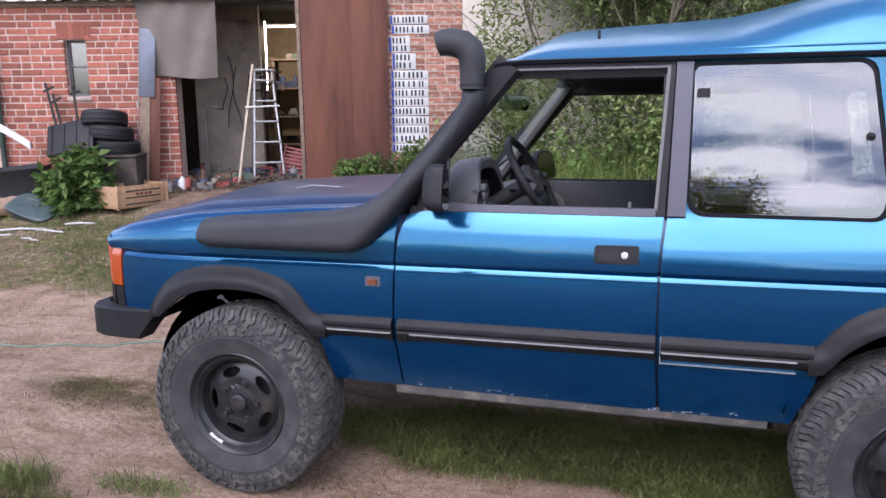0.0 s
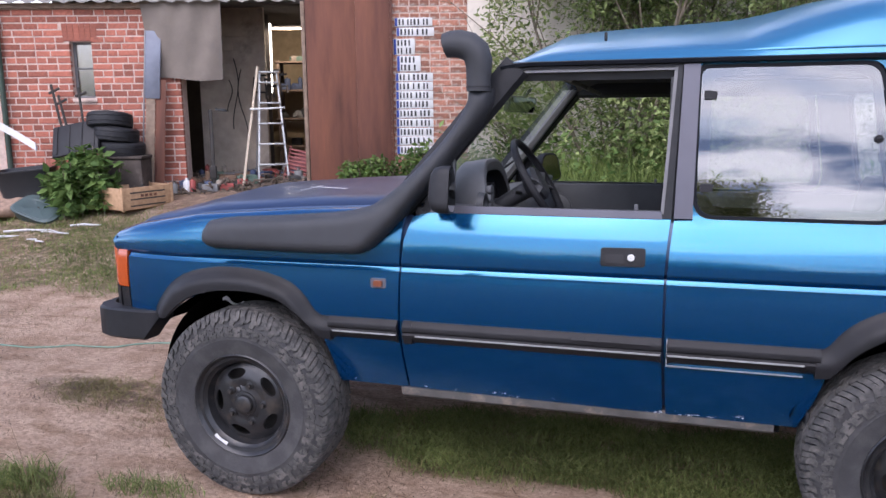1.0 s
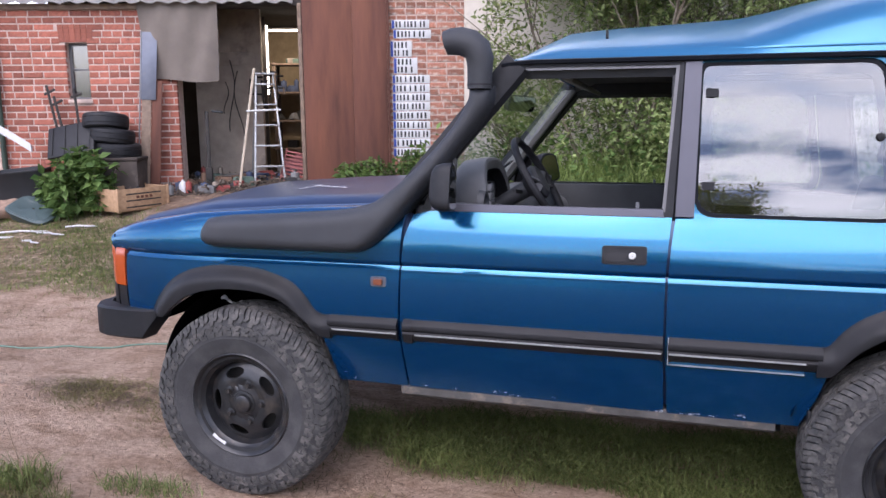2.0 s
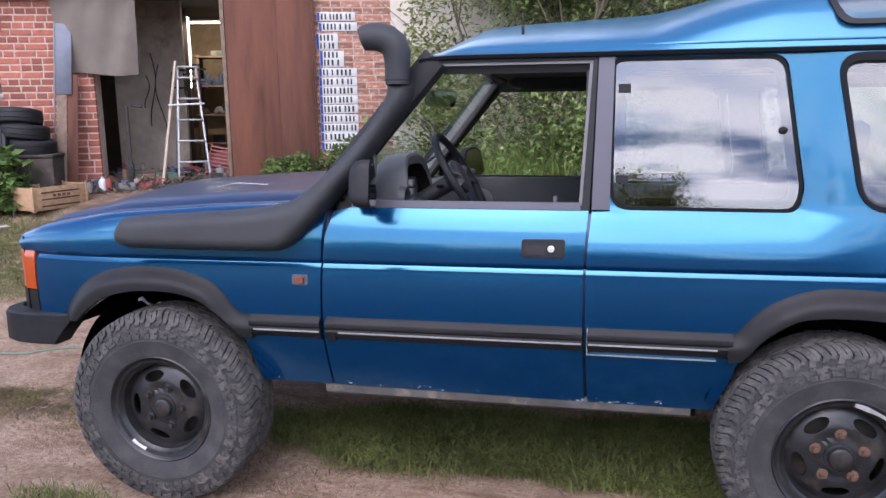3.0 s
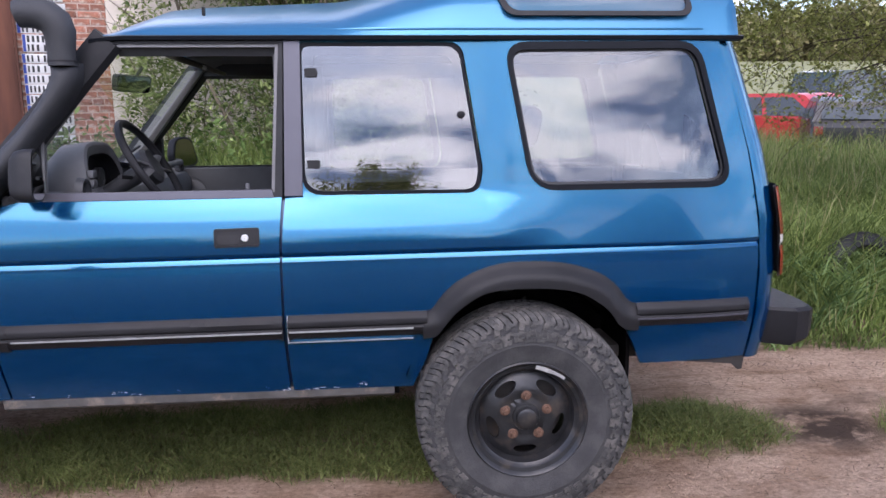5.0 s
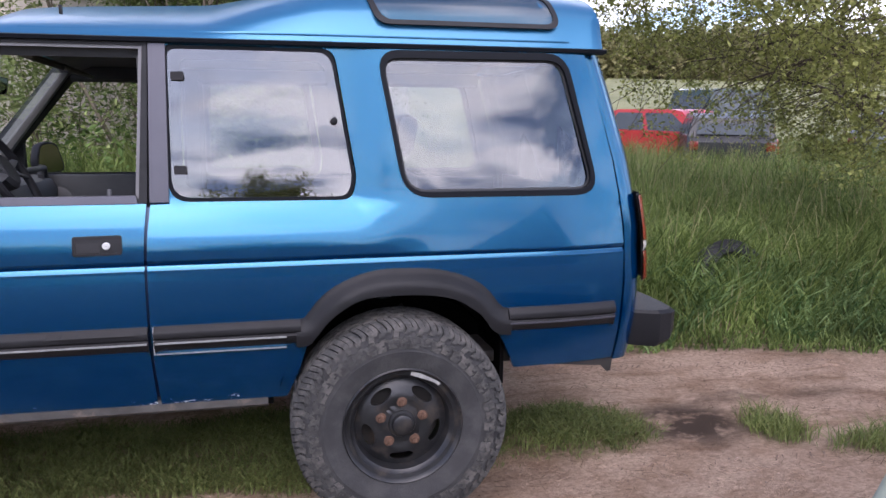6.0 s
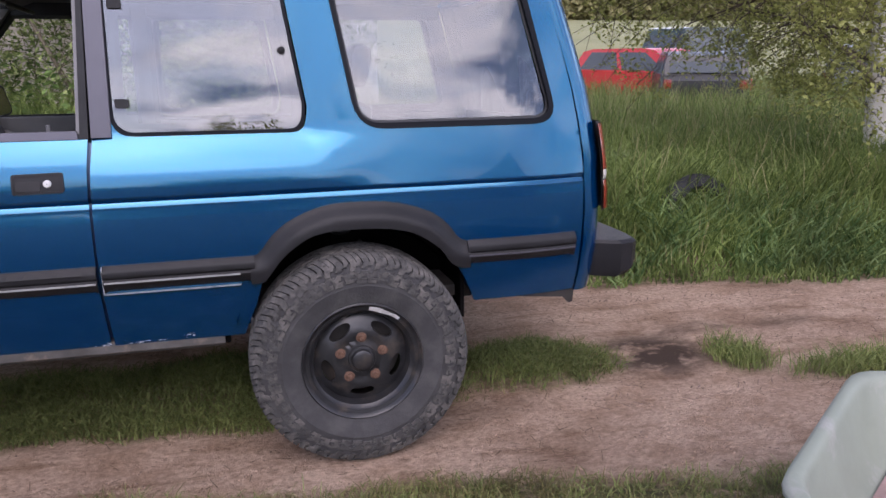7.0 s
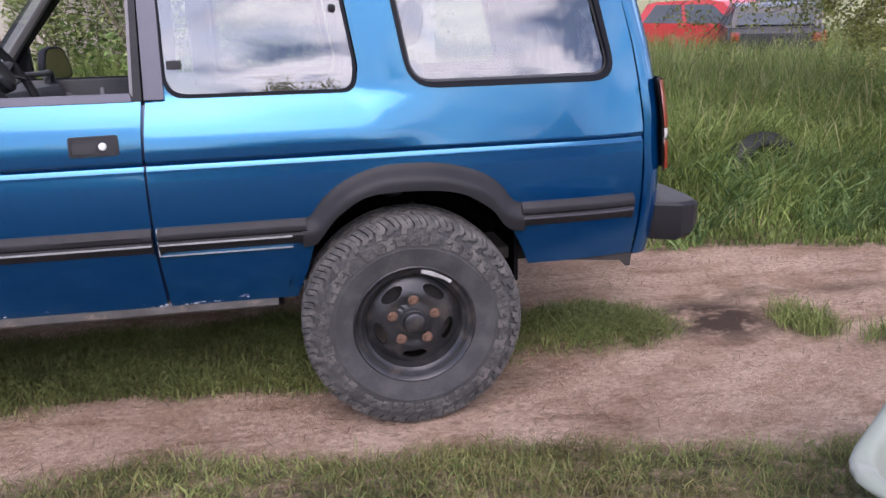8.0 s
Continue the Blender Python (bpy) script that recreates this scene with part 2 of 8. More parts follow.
def box(bm, x0, x1, y0, y1, z0, z1, bevel=0.0, m=None):
    """A box with rounded edges, joined into bm."""
    vs = bmesh.ops.create_cube(bm, size=1.0)["verts"]
    for v in vs:
        v.co = Vector(((x0 + x1) / 2 + v.co.x * (x1 - x0), (y0 + y1) / 2 + v.co.y * (y1 - y0), (z0 + z1) / 2 + v.co.z * (z1 - z0)))
    if bevel:
        r = bmesh.ops.bevel(bm, geom=list({e for v in vs for e in v.link_edges}), offset=bevel, segments=2, affect="EDGES", profile=0.5)
        vs = list({v for f in r["faces"] for v in f.verts} | {v for v in vs if v.is_valid})
        todo, seen = list(vs), set(vs)
        while todo:
            v = todo.pop()
            for e in v.link_edges:
                o = e.other_vert(v)
                if o not in seen:
                    seen.add(o)
                    todo.append(o)
        vs = list(seen)
    if m is not None:
        bmesh.ops.transform(bm, matrix=m, verts=vs)
    return vs


def boxed(x0, x1, y0, y1, z0, z1, bevel=0.0, m=None):
    bm = bmesh.new()
    box(bm, x0, x1, y0, y1, z0, z1, bevel, m)
    return bm


def loft(rows, closed=False, caps=False):
    """Vertices and faces through rows of points; closed: each row is a ring."""
    n = len(rows[0])
    vs = [tuple(p) for r in rows for p in r]
    fs = []
    for i in range(len(rows) - 1):
        for j in range(n if closed else n - 1):
            k = (j + 1) % n
            fs.append((i * n + j, i * n + k, (i + 1) * n + k, (i + 1) * n + j))
    if caps:
        fs.append(tuple(range(n - 1, -1, -1)))
        fs.append(tuple(range((len(rows) - 1) * n, len(rows) * n)))
    return vs, fs


def tube(path, radii, sides=8, caps=True, squash=1.0):
    """A tapered pipe along a path."""
    path = [Vector(p) for p in path]
    if not hasattr(radii, "__len__"):
        radii = [radii] * len(path)
    rows, side = [], None
    for i, p in enumerate(path):
        d = (path[min(i + 1, len(path) - 1)] - path[max(i - 1, 0)]).normalized()
        if side is None:
            side = d.orthogonal().normalized()
        side = (side - d * side.dot(d)).normalized()
        up = d.cross(side)
        rows.append([p + (side * math.cos(a) + up * math.sin(a) * squash) * radii[i] for a in (2 * math.pi * k / sides for k in range(sides))])
    return loft(rows, True, caps)


def boxed_mesh(x0, x1, y0, y1, z0, z1):
    """A plain slab as vertices and faces."""
    vs = [(x, y, z) for x in (x0, x1) for y in (y0, y1) for z in (z0, z1)]
    return vs, [(0, 1, 3, 2), (4, 6, 7, 5), (0, 4, 5, 1), (2, 3, 7, 6), (0, 2, 6, 4), (1, 5, 7, 3)]


def joined(*meshes):
    vs, fs = [], []
    for v, f in meshes:
        n = len(vs)
        vs += list(v)
        fs += [tuple(i + n for i in q) for q in f]
    return vs, fs


def lathe(profile, centre, axis="y", sides=48, close=False):
    """Turns a profile of (radius, along) about an axis through centre."""
    rows = []
    for r, a in profile + (profile[:1] if close else []):
        ring = []
        for k in range(sides):
            t = 2 * math.pi * k / sides
            c, s = r * math.cos(t), r * math.sin(t)
            ring.append((centre[0] + c, centre[1] + a, centre[2] + s) if axis == "y" else (centre[0] + c, centre[1] + s, centre[2] + a) if axis == "z" else (centre[0] + a, centre[1] + c, centre[2] + s))
        rows.append(ring)
    return loft(rows, True)


def rounded(pts, r, n=5):
    """A polygon with its corners rounded; r: one radius or one a corner."""
    out, k = [], len(pts)
    for i in range(k):
        p, a, b = (Vector(pts[j % k]) for j in (i, i - 1, i + 1))
        ri = r[i] if hasattr(r, "__len__") else r
        u, v = (a - p), (b - p)
        ri = min(ri, u.length * 0.49, v.length * 0.49)
        if ri < 1e-4:
            out.append(tuple(p))
            continue
        s, e = p + u.normalized() * ri, p + v.normalized() * ri
        for j in range(n + 1):
            t = j / n
            out.append(tuple((1 - t) ** 2 * s + 2 * t * (1 - t) * p + t * t * e))
    return out


def dense(poly, step):
    out = []
    for i in range(len(poly)):
        a, b = Vector(poly[i]), Vector(poly[(i + 1) % len(poly)])
        n = max(1, int(round((b - a).length / step)))
        out += [tuple(a.lerp(b, j / n)) for j in range(n)]
    return out


def inside(poly, x, y):
    """Which of the points lie in the polygon (arrays)."""
    x, y = np.asarray(x), np.asarray(y)
    hit = np.zeros(x.shape, bool)
    px, py = np.array(poly).T
    qx, qy = np.roll(px, -1), np.roll(py, -1)
    for ax, ay, bx, by in zip(px, py, qx, qy):
        if ay != by:
            hit ^= ((ay > y) != (by > y)) & (x < (bx - ax) * (y - ay) / (by - ay) + ax)
    return hit


def edge_distance(poly, x, y):
    best = np.full(np.shape(x), 1e9)
    px, py = np.array(poly).T
    for ax, ay, bx, by in zip(px, py, np.roll(px, -1), np.roll(py, -1)):
        dx, dy = bx - ax, by - ay
        t = np.clip(((x - ax) * dx + (y - ay) * dy) / max(dx * dx + dy * dy, 1e-12), 0, 1)
        best = np.minimum(best, np.hypot(x - ax - t * dx, y - ay - t * dy))
    return best


def sheet(outline, holes, shape, step=0.04, lip=0.02, zs=()):
    """Vertices and faces of a curved sheet: an outline with holes in (u, v), laid into space by shape(u, v, depth), its edges turned in by lip."""
    from mathutils.geometry import delaunay_2d_cdt
    loops = [dense(outline, step)] + [dense(h, step) for h in holes]
    if zs:
        # edge points at the heights where the shape bends, so that grooves run right up to the edge
        ring = []
        for a, b in zip(loops[0], loops[0][1:] + loops[0][:1]):
            ring.append(a)
            cuts = [(z - a[1]) / (b[1] - a[1]) for z in zs if min(a[1], b[1]) + 0.001 < z < max(a[1], b[1]) - 0.001]
            ring += [(a[0] + (b[0] - a[0]) * t, a[1] + (b[1] - a[1]) * t) for t in sorted(cuts)]
        loops[0] = ring
    vs, es = [], []
    for lp in loops:
        n = len(vs)
        vs += lp
        es += [(n + i, n + (i + 1) % len(lp)) for i in range(len(lp))]
    u0, v0 = np.min(loops[0], 0)
    u1, v1 = np.max(loops[0], 0)
    vv = sorted(set(list(np.arange(v0 + step, v1, step)) + list(zs)))
    gu, gv = (a.ravel() for a in np.meshgrid(np.arange(u0 + step, u1, step), vv))
    ok = inside(loops[0], gu, gv) & (edge_distance(loops[0], gu, gv) > step * 0.3)
    for h in loops[1:]:
        ok &= ~inside(h, gu, gv) & (edge_distance(h, gu, gv) > step * 0.3)
    vs += list(zip(gu[ok].tolist(), gv[ok].tolist()))
    ov, _, of, _, _, _ = delaunay_2d_cdt([Vector(v) for v in vs], es, [], 0, 1e-5)
    c = np.array([[sum(ov[i][k] for i in f) / len(f) for k in (0, 1)] for f in of])
    keep = inside(loops[0], c[:, 0], c[:, 1])
    for h in loops[1:]:
        keep &= ~inside(h, c[:, 0], c[:, 1])
    faces = [tuple(f) for f, k in zip(of, keep) if k]
    pts = [shape(p[0], p[1], 0.0) for p in ov]
    if lip:
        count = {}
        for f in faces:
            for i in range(3):
                e = (f[i], f[(i + 1) % 3])
                count[frozenset(e)] = None if frozenset(e) in count else e
        twin = {}
        for e in [e for e in count.values() if e]:
            for i in e:
                if i not in twin:
                    twin[i] = len(pts)
                    pts.append(shape(ov[i][0], ov[i][1], lip))
            faces.append((e[1], e[0], twin[e[0]], twin[e[1]]))
    return pts, faces


def ramp(t):
    t = np.clip(t, 0, 1)
    return t * t * (3 - 2 * t)

# ---- the car ----
YC = 0.885          # the car's middle; its near flank lies at y = 0
car = thing("off_road_car", "blue three-door off-road car with black snorkel, standing on a sandy track", "car", (1.27, YC, 0))

PZ = [0.47, 0.54, 0.60, 0.68, 0.74, 0.80, 0.86, 0.92, 0.95, 0.975, 0.985, 0.996, 1.000, 1.019, 1.022, 1.215, 1.30, 1.50, 1.76]
PY = [0.074, 0.050, 0.031, 0.010, 0.000, -0.005, -0.0065, -0.0050, -0.0028, 0.000, 0.0005, 0.0100, 0.0115, -0.003, -0.003, 0.043, 0.0534, 0.078, 0.110]
SHOULDER = (1.04, 1.06, 1.08, 1.10, 1.12, 1.14, 1.16, 1.18, 1.20)


def swage(x, v):
    return v + 0.0065 * (x - 1.2) * math.exp(-(((v - 0.9) / 0.25) ** 2))


def flank(x, z):
    y = float(np.interp(z, PZ, PY))
    if 1.022 < z < 1.215:
        y = -0.003 + 0.046 * ((z - 1.022) / 0.193) ** 2.2
    if x > 2.36 and z > 1.018:
        k = float(ramp((x - 2.36) / 0.34))
        y += ((z - 1.018) * 0.148 - y) * k
    if x < -0.2:
        y += 0.07 * ((-0.2 - x) / 0.45) ** 2
    if x > 3.1:
        y += 0.03 * ((x - 3.1) / 0.3) ** 2
    return y


def on_flank(out=0.0):
    return lambda u, v, d: (u, flank(u, v) - out + d, swage(u, v))


def both(name, mesh, mat, label="", angle=35, parent=None):
    """The part on the near flank and its mirror image on the far one."""
    a = part(name, mesh, mat, parent or car, label, angle)
    vs, fs = mesh
    part(name, ([(x, 2 * YC - y, z) for x, y, z in vs], [tuple(reversed(f)) for f in fs]), mat, parent or car, label, angle)
    return a


# front wing, whose top rolls over to the bonnet
def bonnet_edge(x):
    return float(np.interp(x, [-0.70, -0.58, -0.25, 0.2, 0.75], [1.085, 1.120, 1.172, 1.205, 1.232]))


def wing_shape(u, s, d):
    if s <= 1.03:
        return (u, flank(u, s) + d, swage(u, s))
    t = min(1.0, (s - 1.03) / 0.22) * math.pi / 2
    y0, z0 = flank(u, 1.03), swage(u, 1.03)
    c, q = max(0.0, math.cos(t)) ** 0.66, math.sin(t) ** 0.80
    return (u, y0 + 0.13 * (1 - c) + d * math.cos(t), z0 + (bonnet_edge(u) - z0) * q - d * math.sin(t))


ARCH_F = [(0.395, 0.500), (0.372, 0.62), (0.345, 0.71), (0.295, 0.79), (0.20, 0.865), (0.09, 0.90), (-0.03, 0.90), (-0.16, 0.875), (-0.28, 0.82), (-0.36, 0.765), (-0.40, 0.735)]
wing = ARCH_F + [(-0.605, 0.735), (-0.605, 1.008), (-0.690, 1.012), (-0.704, 1.06), (-0.690, 1.12), (-0.645, 1.25), (0.71, 1.25), (0.697, 1.11), (0.684, 1.0), (0.677, 0.75), (0.692, 0.500)]
GROOVE = (0.86, 0.92, 0.95, 0.975, 0.985, 0.996, 1.000, 1.019, 1.022, 1.03)
both("front_wing", sheet(wing, [], wing_shape, 0.04, 0.02, GROOVE + (1.06, 1.09, 1.12, 1.15, 1.18, 1.21)), PAINT)

# bonnet: lofted across the car
rows = []
for x in np.linspace(-0.690, 0.74, 36):
    zb = bonnet_edge(x) + 0.004
    drop = 0.05 * max(0, (-0.535 - x) / 0.155) ** 2
    k = float(ramp((x + 0.62) / 0.35))
    half = [(0.128, zb - 0.02), (0.134, zb), (0.16, zb + 0.014)] + [(y, zb + h * (0.6 + 0.4 * k)) for y, h in ((0.20, 0.027), (0.235, 0.034), (0.30, 0.040), (0.345, 0.044), (0.375, 0.047), (0.42, 0.052), (0.47, 0.058), (0.56, 0.067), (0.70, 0.077), (YC, 0.083))]
    half = [(y + 0.5 * flank(x, 1.0), z - drop) for y, z in half]
    rows.append([(x, y, z) for y, z in half] + [(x, 2 * YC - y, z) for y, z in reversed(half[:-1])])
part("bonnet", loft(rows), PAINT_DARK_DUSTY, car)
# nose below the bonnet
part("front_panel", loft([[(-0.690 + 0.012 * abs(y - YC), y, z) for y in np.linspace(0.08, 2 * YC - 0.08, 15)] for z in (0.72, 0.85, 1.0, 1.06)]), BLACK, car)
# white stickers on the bonnet's slope
for (x0, y0), (x1, y1) in (((0.10, 0.50), (0.30, 0.40)), ((0.06, 0.42), (0.12, 0.52))):
    q = []
    for f in (0, 1):
        x, y = (x0, y0) if f == 0 else (x1, y1)
        q.append((x, y))
    d = Vector((q[1][0] - q[0][0], q[1][1] - q[0][1])).normalized() * 0.0035
    vs = []
    for x, y in ((q[0][0] - d.y, q[0][1] + d.x), (q[1][0] - d.y, q[1][1] + d.x), (q[1][0] + d.y, q[1][1] - d.x), (q[0][0] + d.y, q[0][1] - d.x)):
        vs.append((x, y, bonnet_edge(x) + 0.004 + float(np.interp(y, [0.345, 0.375, 0.42, 0.47, 0.56, 0.7], [0.044, 0.047, 0.052, 0.058, 0.067, 0.077])) + 0.004))
    part("bonnet_sticker", (vs, [(0, 1, 2, 3)]), material("sticker_white", (0.78, 0.79, 0.80), 0.7, var=0.05), car, "thin white sticker strip")

# door
both("door", sheet([(0.700, 0.500), (0.685, 0.75), (0.692, 1.0), (0.705, 1.11), (0.735, 1.196), (0.80, 1.212), (1.680, 1.212), (1.672, 1.11), (1.667, 1.0), (1.668, 0.75), (1.678, 0.492)], [], on_flank(), 0.04, 0.03, GROOVE + SHOULDER), PAINT)
# its black frame round the open window, with a bright inner edge
FRAME_OUT = [(0.780, 1.214), (0.800, 1.395), (1.088, 1.750), (1.700, 1.750), (1.682, 1.214)]
EDGE_OUT = [(0.874, 1.228), (0.878, 1.432), (1.146, 1.739), (1.684, 1.739), (1.656, 1.230)]
EDGE_IN = [(0.886, 1.237), (0.890, 1.427), (1.151, 1.728), (1.672, 1.728), (1.645, 1.239)]
both("window_frame", sheet(FRAME_OUT, [EDGE_OUT], on_flank(-0.004), 0.06, 0.03), BLACK)
part("window_edge", sheet(EDGE_OUT, [EDGE_IN], on_flank(-0.012), 0.06, 0.025), FRAME, car)
both("belt_trim", sheet([(0.80, 1.213), (0.81, 1.240), (1.648, 1.240), (1.652, 1.213)], [], on_flank(0.003), 0.06, 0.02), PILLAR)
# quarter-light corner that carries the mirror
both("mirror_sail", sheet(rounded([(0.765, 1.216), (0.876, 1.216), (0.880, 1.428), (0.868, 1.436)], 0.006), [], on_flank(0.001), 0.05, 0.02), PLASTIC)
# pillar behind the door, windscreen pillar, gutter
both("door_pillar", sheet([(1.690, 1.216), (1.703, 1.747), (1.757, 1.747), (1.752, 1.216)], [], on_flank(-0.002), 0.05, 0.03), PILLAR)
A0, A1 = Vector((0.655, 0.055, 1.235)), Vector((1.105, 0.115, 1.765))
for s in (1, -1):
    rws = []
    for t in np.linspace(0, 1, 7):
        p = A0.lerp(A1, t)
        ring = [(-0.035, 0.03), (-0.03, -0.005), (0.0, -0.018), (0.045, -0.012), (0.06, 0.01), (0.05, 0.05), (0.0, 0.06)]
        rws.append([(p.x + a * 0.9, (p.y + b) if s > 0 else 2 * YC - p.y - b, p.z - a * 0.75) for a, b in ring])
    part("windscreen_pillar", loft(rws, True, True), BLACK, car)
gut = []
for x in list(np.linspace(1.06, 3.345, 42)):
    y = flank(min(x, 3.2), 1.755)
    zc = 1.757 - 0.012 * max(0, (1.14 - x) / 0.08)
    gut.append([(x, y - 0.014, zc - 0.006), (x, y - 0.016, zc + 0.006), (x, y - 0.006, zc + 0.010), (x, y + 0.02, zc + 0.010), (x, y + 0.02, zc - 0.010)])
both("gutter", loft(gut, True, True), SEAL)

# rear quarter with its two window openings and the wheel arch
REAR_WIN = [(2.468, 1.744), (3.182, 1.747), (3.318, 1.222), (2.562, 1.221)]
REAR_R = [0.085, 0.085, 0.10, 0.10]
REAR_GLASS = rounded([(2.490, 1.716), (3.166, 1.720), (3.295, 1.244), (2.572, 1.241)], [0.06, 0.06, 0.075, 0.075])
ARCH_R = [(2.130, 0.490), (2.175, 0.60), (2.205, 0.70), (2.26, 0.80), (2.35, 0.87), (2.46, 0.90), (2.60, 0.90), (2.72, 0.875), (2.81, 0.83), (2.875, 0.765), (2.918, 0.70), (2.945, 0.655), (2.972, 0.60), (2.995, 0.550)]


def quarter_shape(u, v, d):
    rec = 0.014 * float(ramp((2.54 - u) / 0.17)) * float(ramp((v - 1.04) / 0.18))
    crease = 0.005 * math.exp(-(((u - 2.46) / 0.05) ** 2)) * float(ramp((v - 1.1) / 0.12)) * float(ramp((1.62 - v) / 0.3))
    return (u, flank(u, v) + rec - crease + d, swage(u, v))


def seam(z):
    return float(np.interp(z, [0.53, 0.60, 0.81, 1.0, 1.10, 1.19, 1.28, 1.37, 1.52, 1.665, 1.76], [3.417, 3.424, 3.430, 3.429, 3.422, 3.411, 3.396, 3.378, 3.335, 3.290, 3.260]))


quarter = ARCH_R + [(seam(z) - 0.003, z) for z in (0.555, 0.7, 0.85, 1.0, 1.1, 1.225, 1.35, 1.489, 1.62, 1.750)] + [(1.746, 1.750), (1.740, 1.213), (1.692, 1.213), (1.682, 1.11), (1.676, 1.0), (1.676, 0.75), (1.690, 0.492)]
side_hole = rounded([(1.752, 1.745), (1.752, 1.215), (2.378, 1.213), (2.392, 1.30), (2.322, 1.745)], [0.02, 0.07, 0.09, 0.02, 0.05])
rear_hole = rounded(REAR_WIN, REAR_R)
both("rear_quarter", sheet(quarter, [side_hole, rear_hole], quarter_shape, 0.035, 0.025, GROOVE + SHOULDER), PAINT)

# windows: seal, pane, hinges and catch
glass_out = rounded([(1.750, 1.742), (1.750, 1.218), (2.372, 1.216), (2.386, 1.30), (2.317, 1.742)], [0.03, 0.075, 0.09, 0.02, 0.05])
glass_in = rounded([(1.762, 1.730), (1.762, 1.230), (2.362, 1.228), (2.375, 1.30), (2.308, 1.730)], [0.03, 0.07, 0.085, 0.02, 0.05])
for near in (True, False):
    def put(name, mesh, mat, parent, label="", angle=35, flip=not near):
        if flip:
            mesh = ([(x, 2 * YC - y, z) for x, y, z in mesh[0]], [tuple(reversed(f)) for f in mesh[1]])
        return part(name, mesh, mat, parent, label, angle)

    w = put("side_window", sheet(glass_out, [glass_in], lambda u, v, d: (u, flank(u, v) + 0.012 + d, v), 0.03, 0.015), SEAL, car, "hinged side window in a black seal")
    pane = put("pane", sheet(glass_in, [], lambda u, v, d: (u, flank(u, v) + 0.014 - 0.006 * (v - 1.30) - 0.002 * math.sin((u - 1.75) * 5) + d, v), 0.05, 0.0), GLASS, w, "reflective tinted glass", 180)
    pane.visible_shadow = False
    put("pane_border", sheet(glass_in, [rounded([(1.800, 1.700), (1.800, 1.258), (2.335, 1.256), (2.346, 1.30), (2.285, 1.700)], [0.03, 0.05, 0.06, 0.02, 0.04])], lambda u, v, d: (u, flank(u, v) + 0.030 + d, v), 0.04, 0.0), LINER, w)
    for z in (1.640, 1.325):
        m = sheet(rounded([(1.772, z - 0.014), (1.814, z - 0.014), (1.814, z + 0.014), (1.772, z + 0.014)], 0.004, 2), [], lambda u, v, d: (u, flank(u, v) - 0.004 + d, v), 0.05, 0.02)
        put("hinge", m, PLASTIC, w)
    put("catch", lathe([(0.002, -0.012), (0.012, -0.010), (0.014, 0.0), (0.014, 0.01)], (2.315, flank(2.3, 1.49) + 0.006, 1.492), "y", 16), PLASTIC, w)
    w = put("rear_side_window", sheet(rear_hole, [REAR_GLASS], lambda u, v, d: (u, flank(u, v) - 0.010 + d, v), 0.02, 0.03), SEAL, car, "fixed rear side window in a thick rubber seal")
    pane = put("pane", sheet(REAR_GLASS, [], lambda u, v, d: (u, flank(u, v) + 0.012 + d, v), 0.05, 0.0), GLASS_R, w, "milky tinted glass", 180)
    pane.visible_shadow = False
    pane = put("pane_border", sheet(REAR_GLASS, [rounded([(2.498, 1.708), (3.159, 1.712), (3.286, 1.252), (2.580, 1.249)], [0.05, 0.05, 0.065, 0.065])], lambda u, v, d: (u, flank(u, v) + 0.010 + d, v), 0.04, 0.0), DARKTRIM, w)

# tail: corner, rear panel and the other corner in one loft
rws = []
for z in (0.55, 0.62, 0.75, 0.9, 1.0, 1.1, 1.225, 1.35, 1.489, 1.62, 1.75, 1.77):
    xs = seam(z)
    y0 = flank(3.38, z) + 0.002
    half = [(xs + 0.003, y0 + 0.02), (xs + 0.003, y0)] + [(xs + 0.003 + 0.095 * math.sin(a), y0 + 0.11 * (1 - math.cos(a))) for a in np.linspace(0.15, 1.45, 8)] + [(xs + 0.108, y0 + 0.2), (xs + 0.12, YC)]
    rws.append([(x, y, z) for x, y in half] + [(x, 2 * YC - y, z) for x, y in reversed(half[:-1])])
part("tail_panel", loft(rws), PAINT, car)

# roof with its step and the high side windows
def roof_top(x):
    return float(np.interp(x, [1.08, 1.10, 1.16, 1.24, 1.34, 1.43, 1.70, 1.88, 2.00, 2.12, 2.25, 2.45, 3.0, 3.22, 3.34], [1.682, 1.77, 1.858, 1.909, 1.919, 1.924, 1.935, 1.944, 1.956, 1.976, 1.991, 2.006, 2.012, 2.008, 1.99]))


rws = []
for x in list(np.linspace(1.095, 1.5, 12)) + list(np.linspace(1.55, 3.33, 45)):
    zt, n = roof_top(x), float(np.interp(x, [1.1, 1.9, 2.3], [1.5, 1.6, 3.0]))
    y0, z0 = flank(min(x, 3.2), 1.76) + 0.0, 1.766
    wdt = YC - y0
    half = [(y0 + 0.004, z0 - 0.004)]
    for a in np.linspace(0.0, 1.0, 18):
        t = math.sin(a * math.pi / 2) ** 1.6
        yy = t * wdt
        zz = z0 + (zt + 0.03 - z0) * (1 - (1 - t) ** n) ** (1 / n)
        half.append((y0 + yy + 0.16 * (zz - z0) * (1 - t), zz))
    rws.append([(x, y, z) for y, z in half] + [(x, 2 * YC - y, z) for y, z in reversed(half[:-1])])
rws.append([(3.36, YC + (p[1] - YC) * 0.97, 1.766 + (p[2] - 1.766) * 0.0) for p in rws[-1]])
part("roof", loft(rws), PALE_BLUE, car, "roof in paler blue paint", 60)


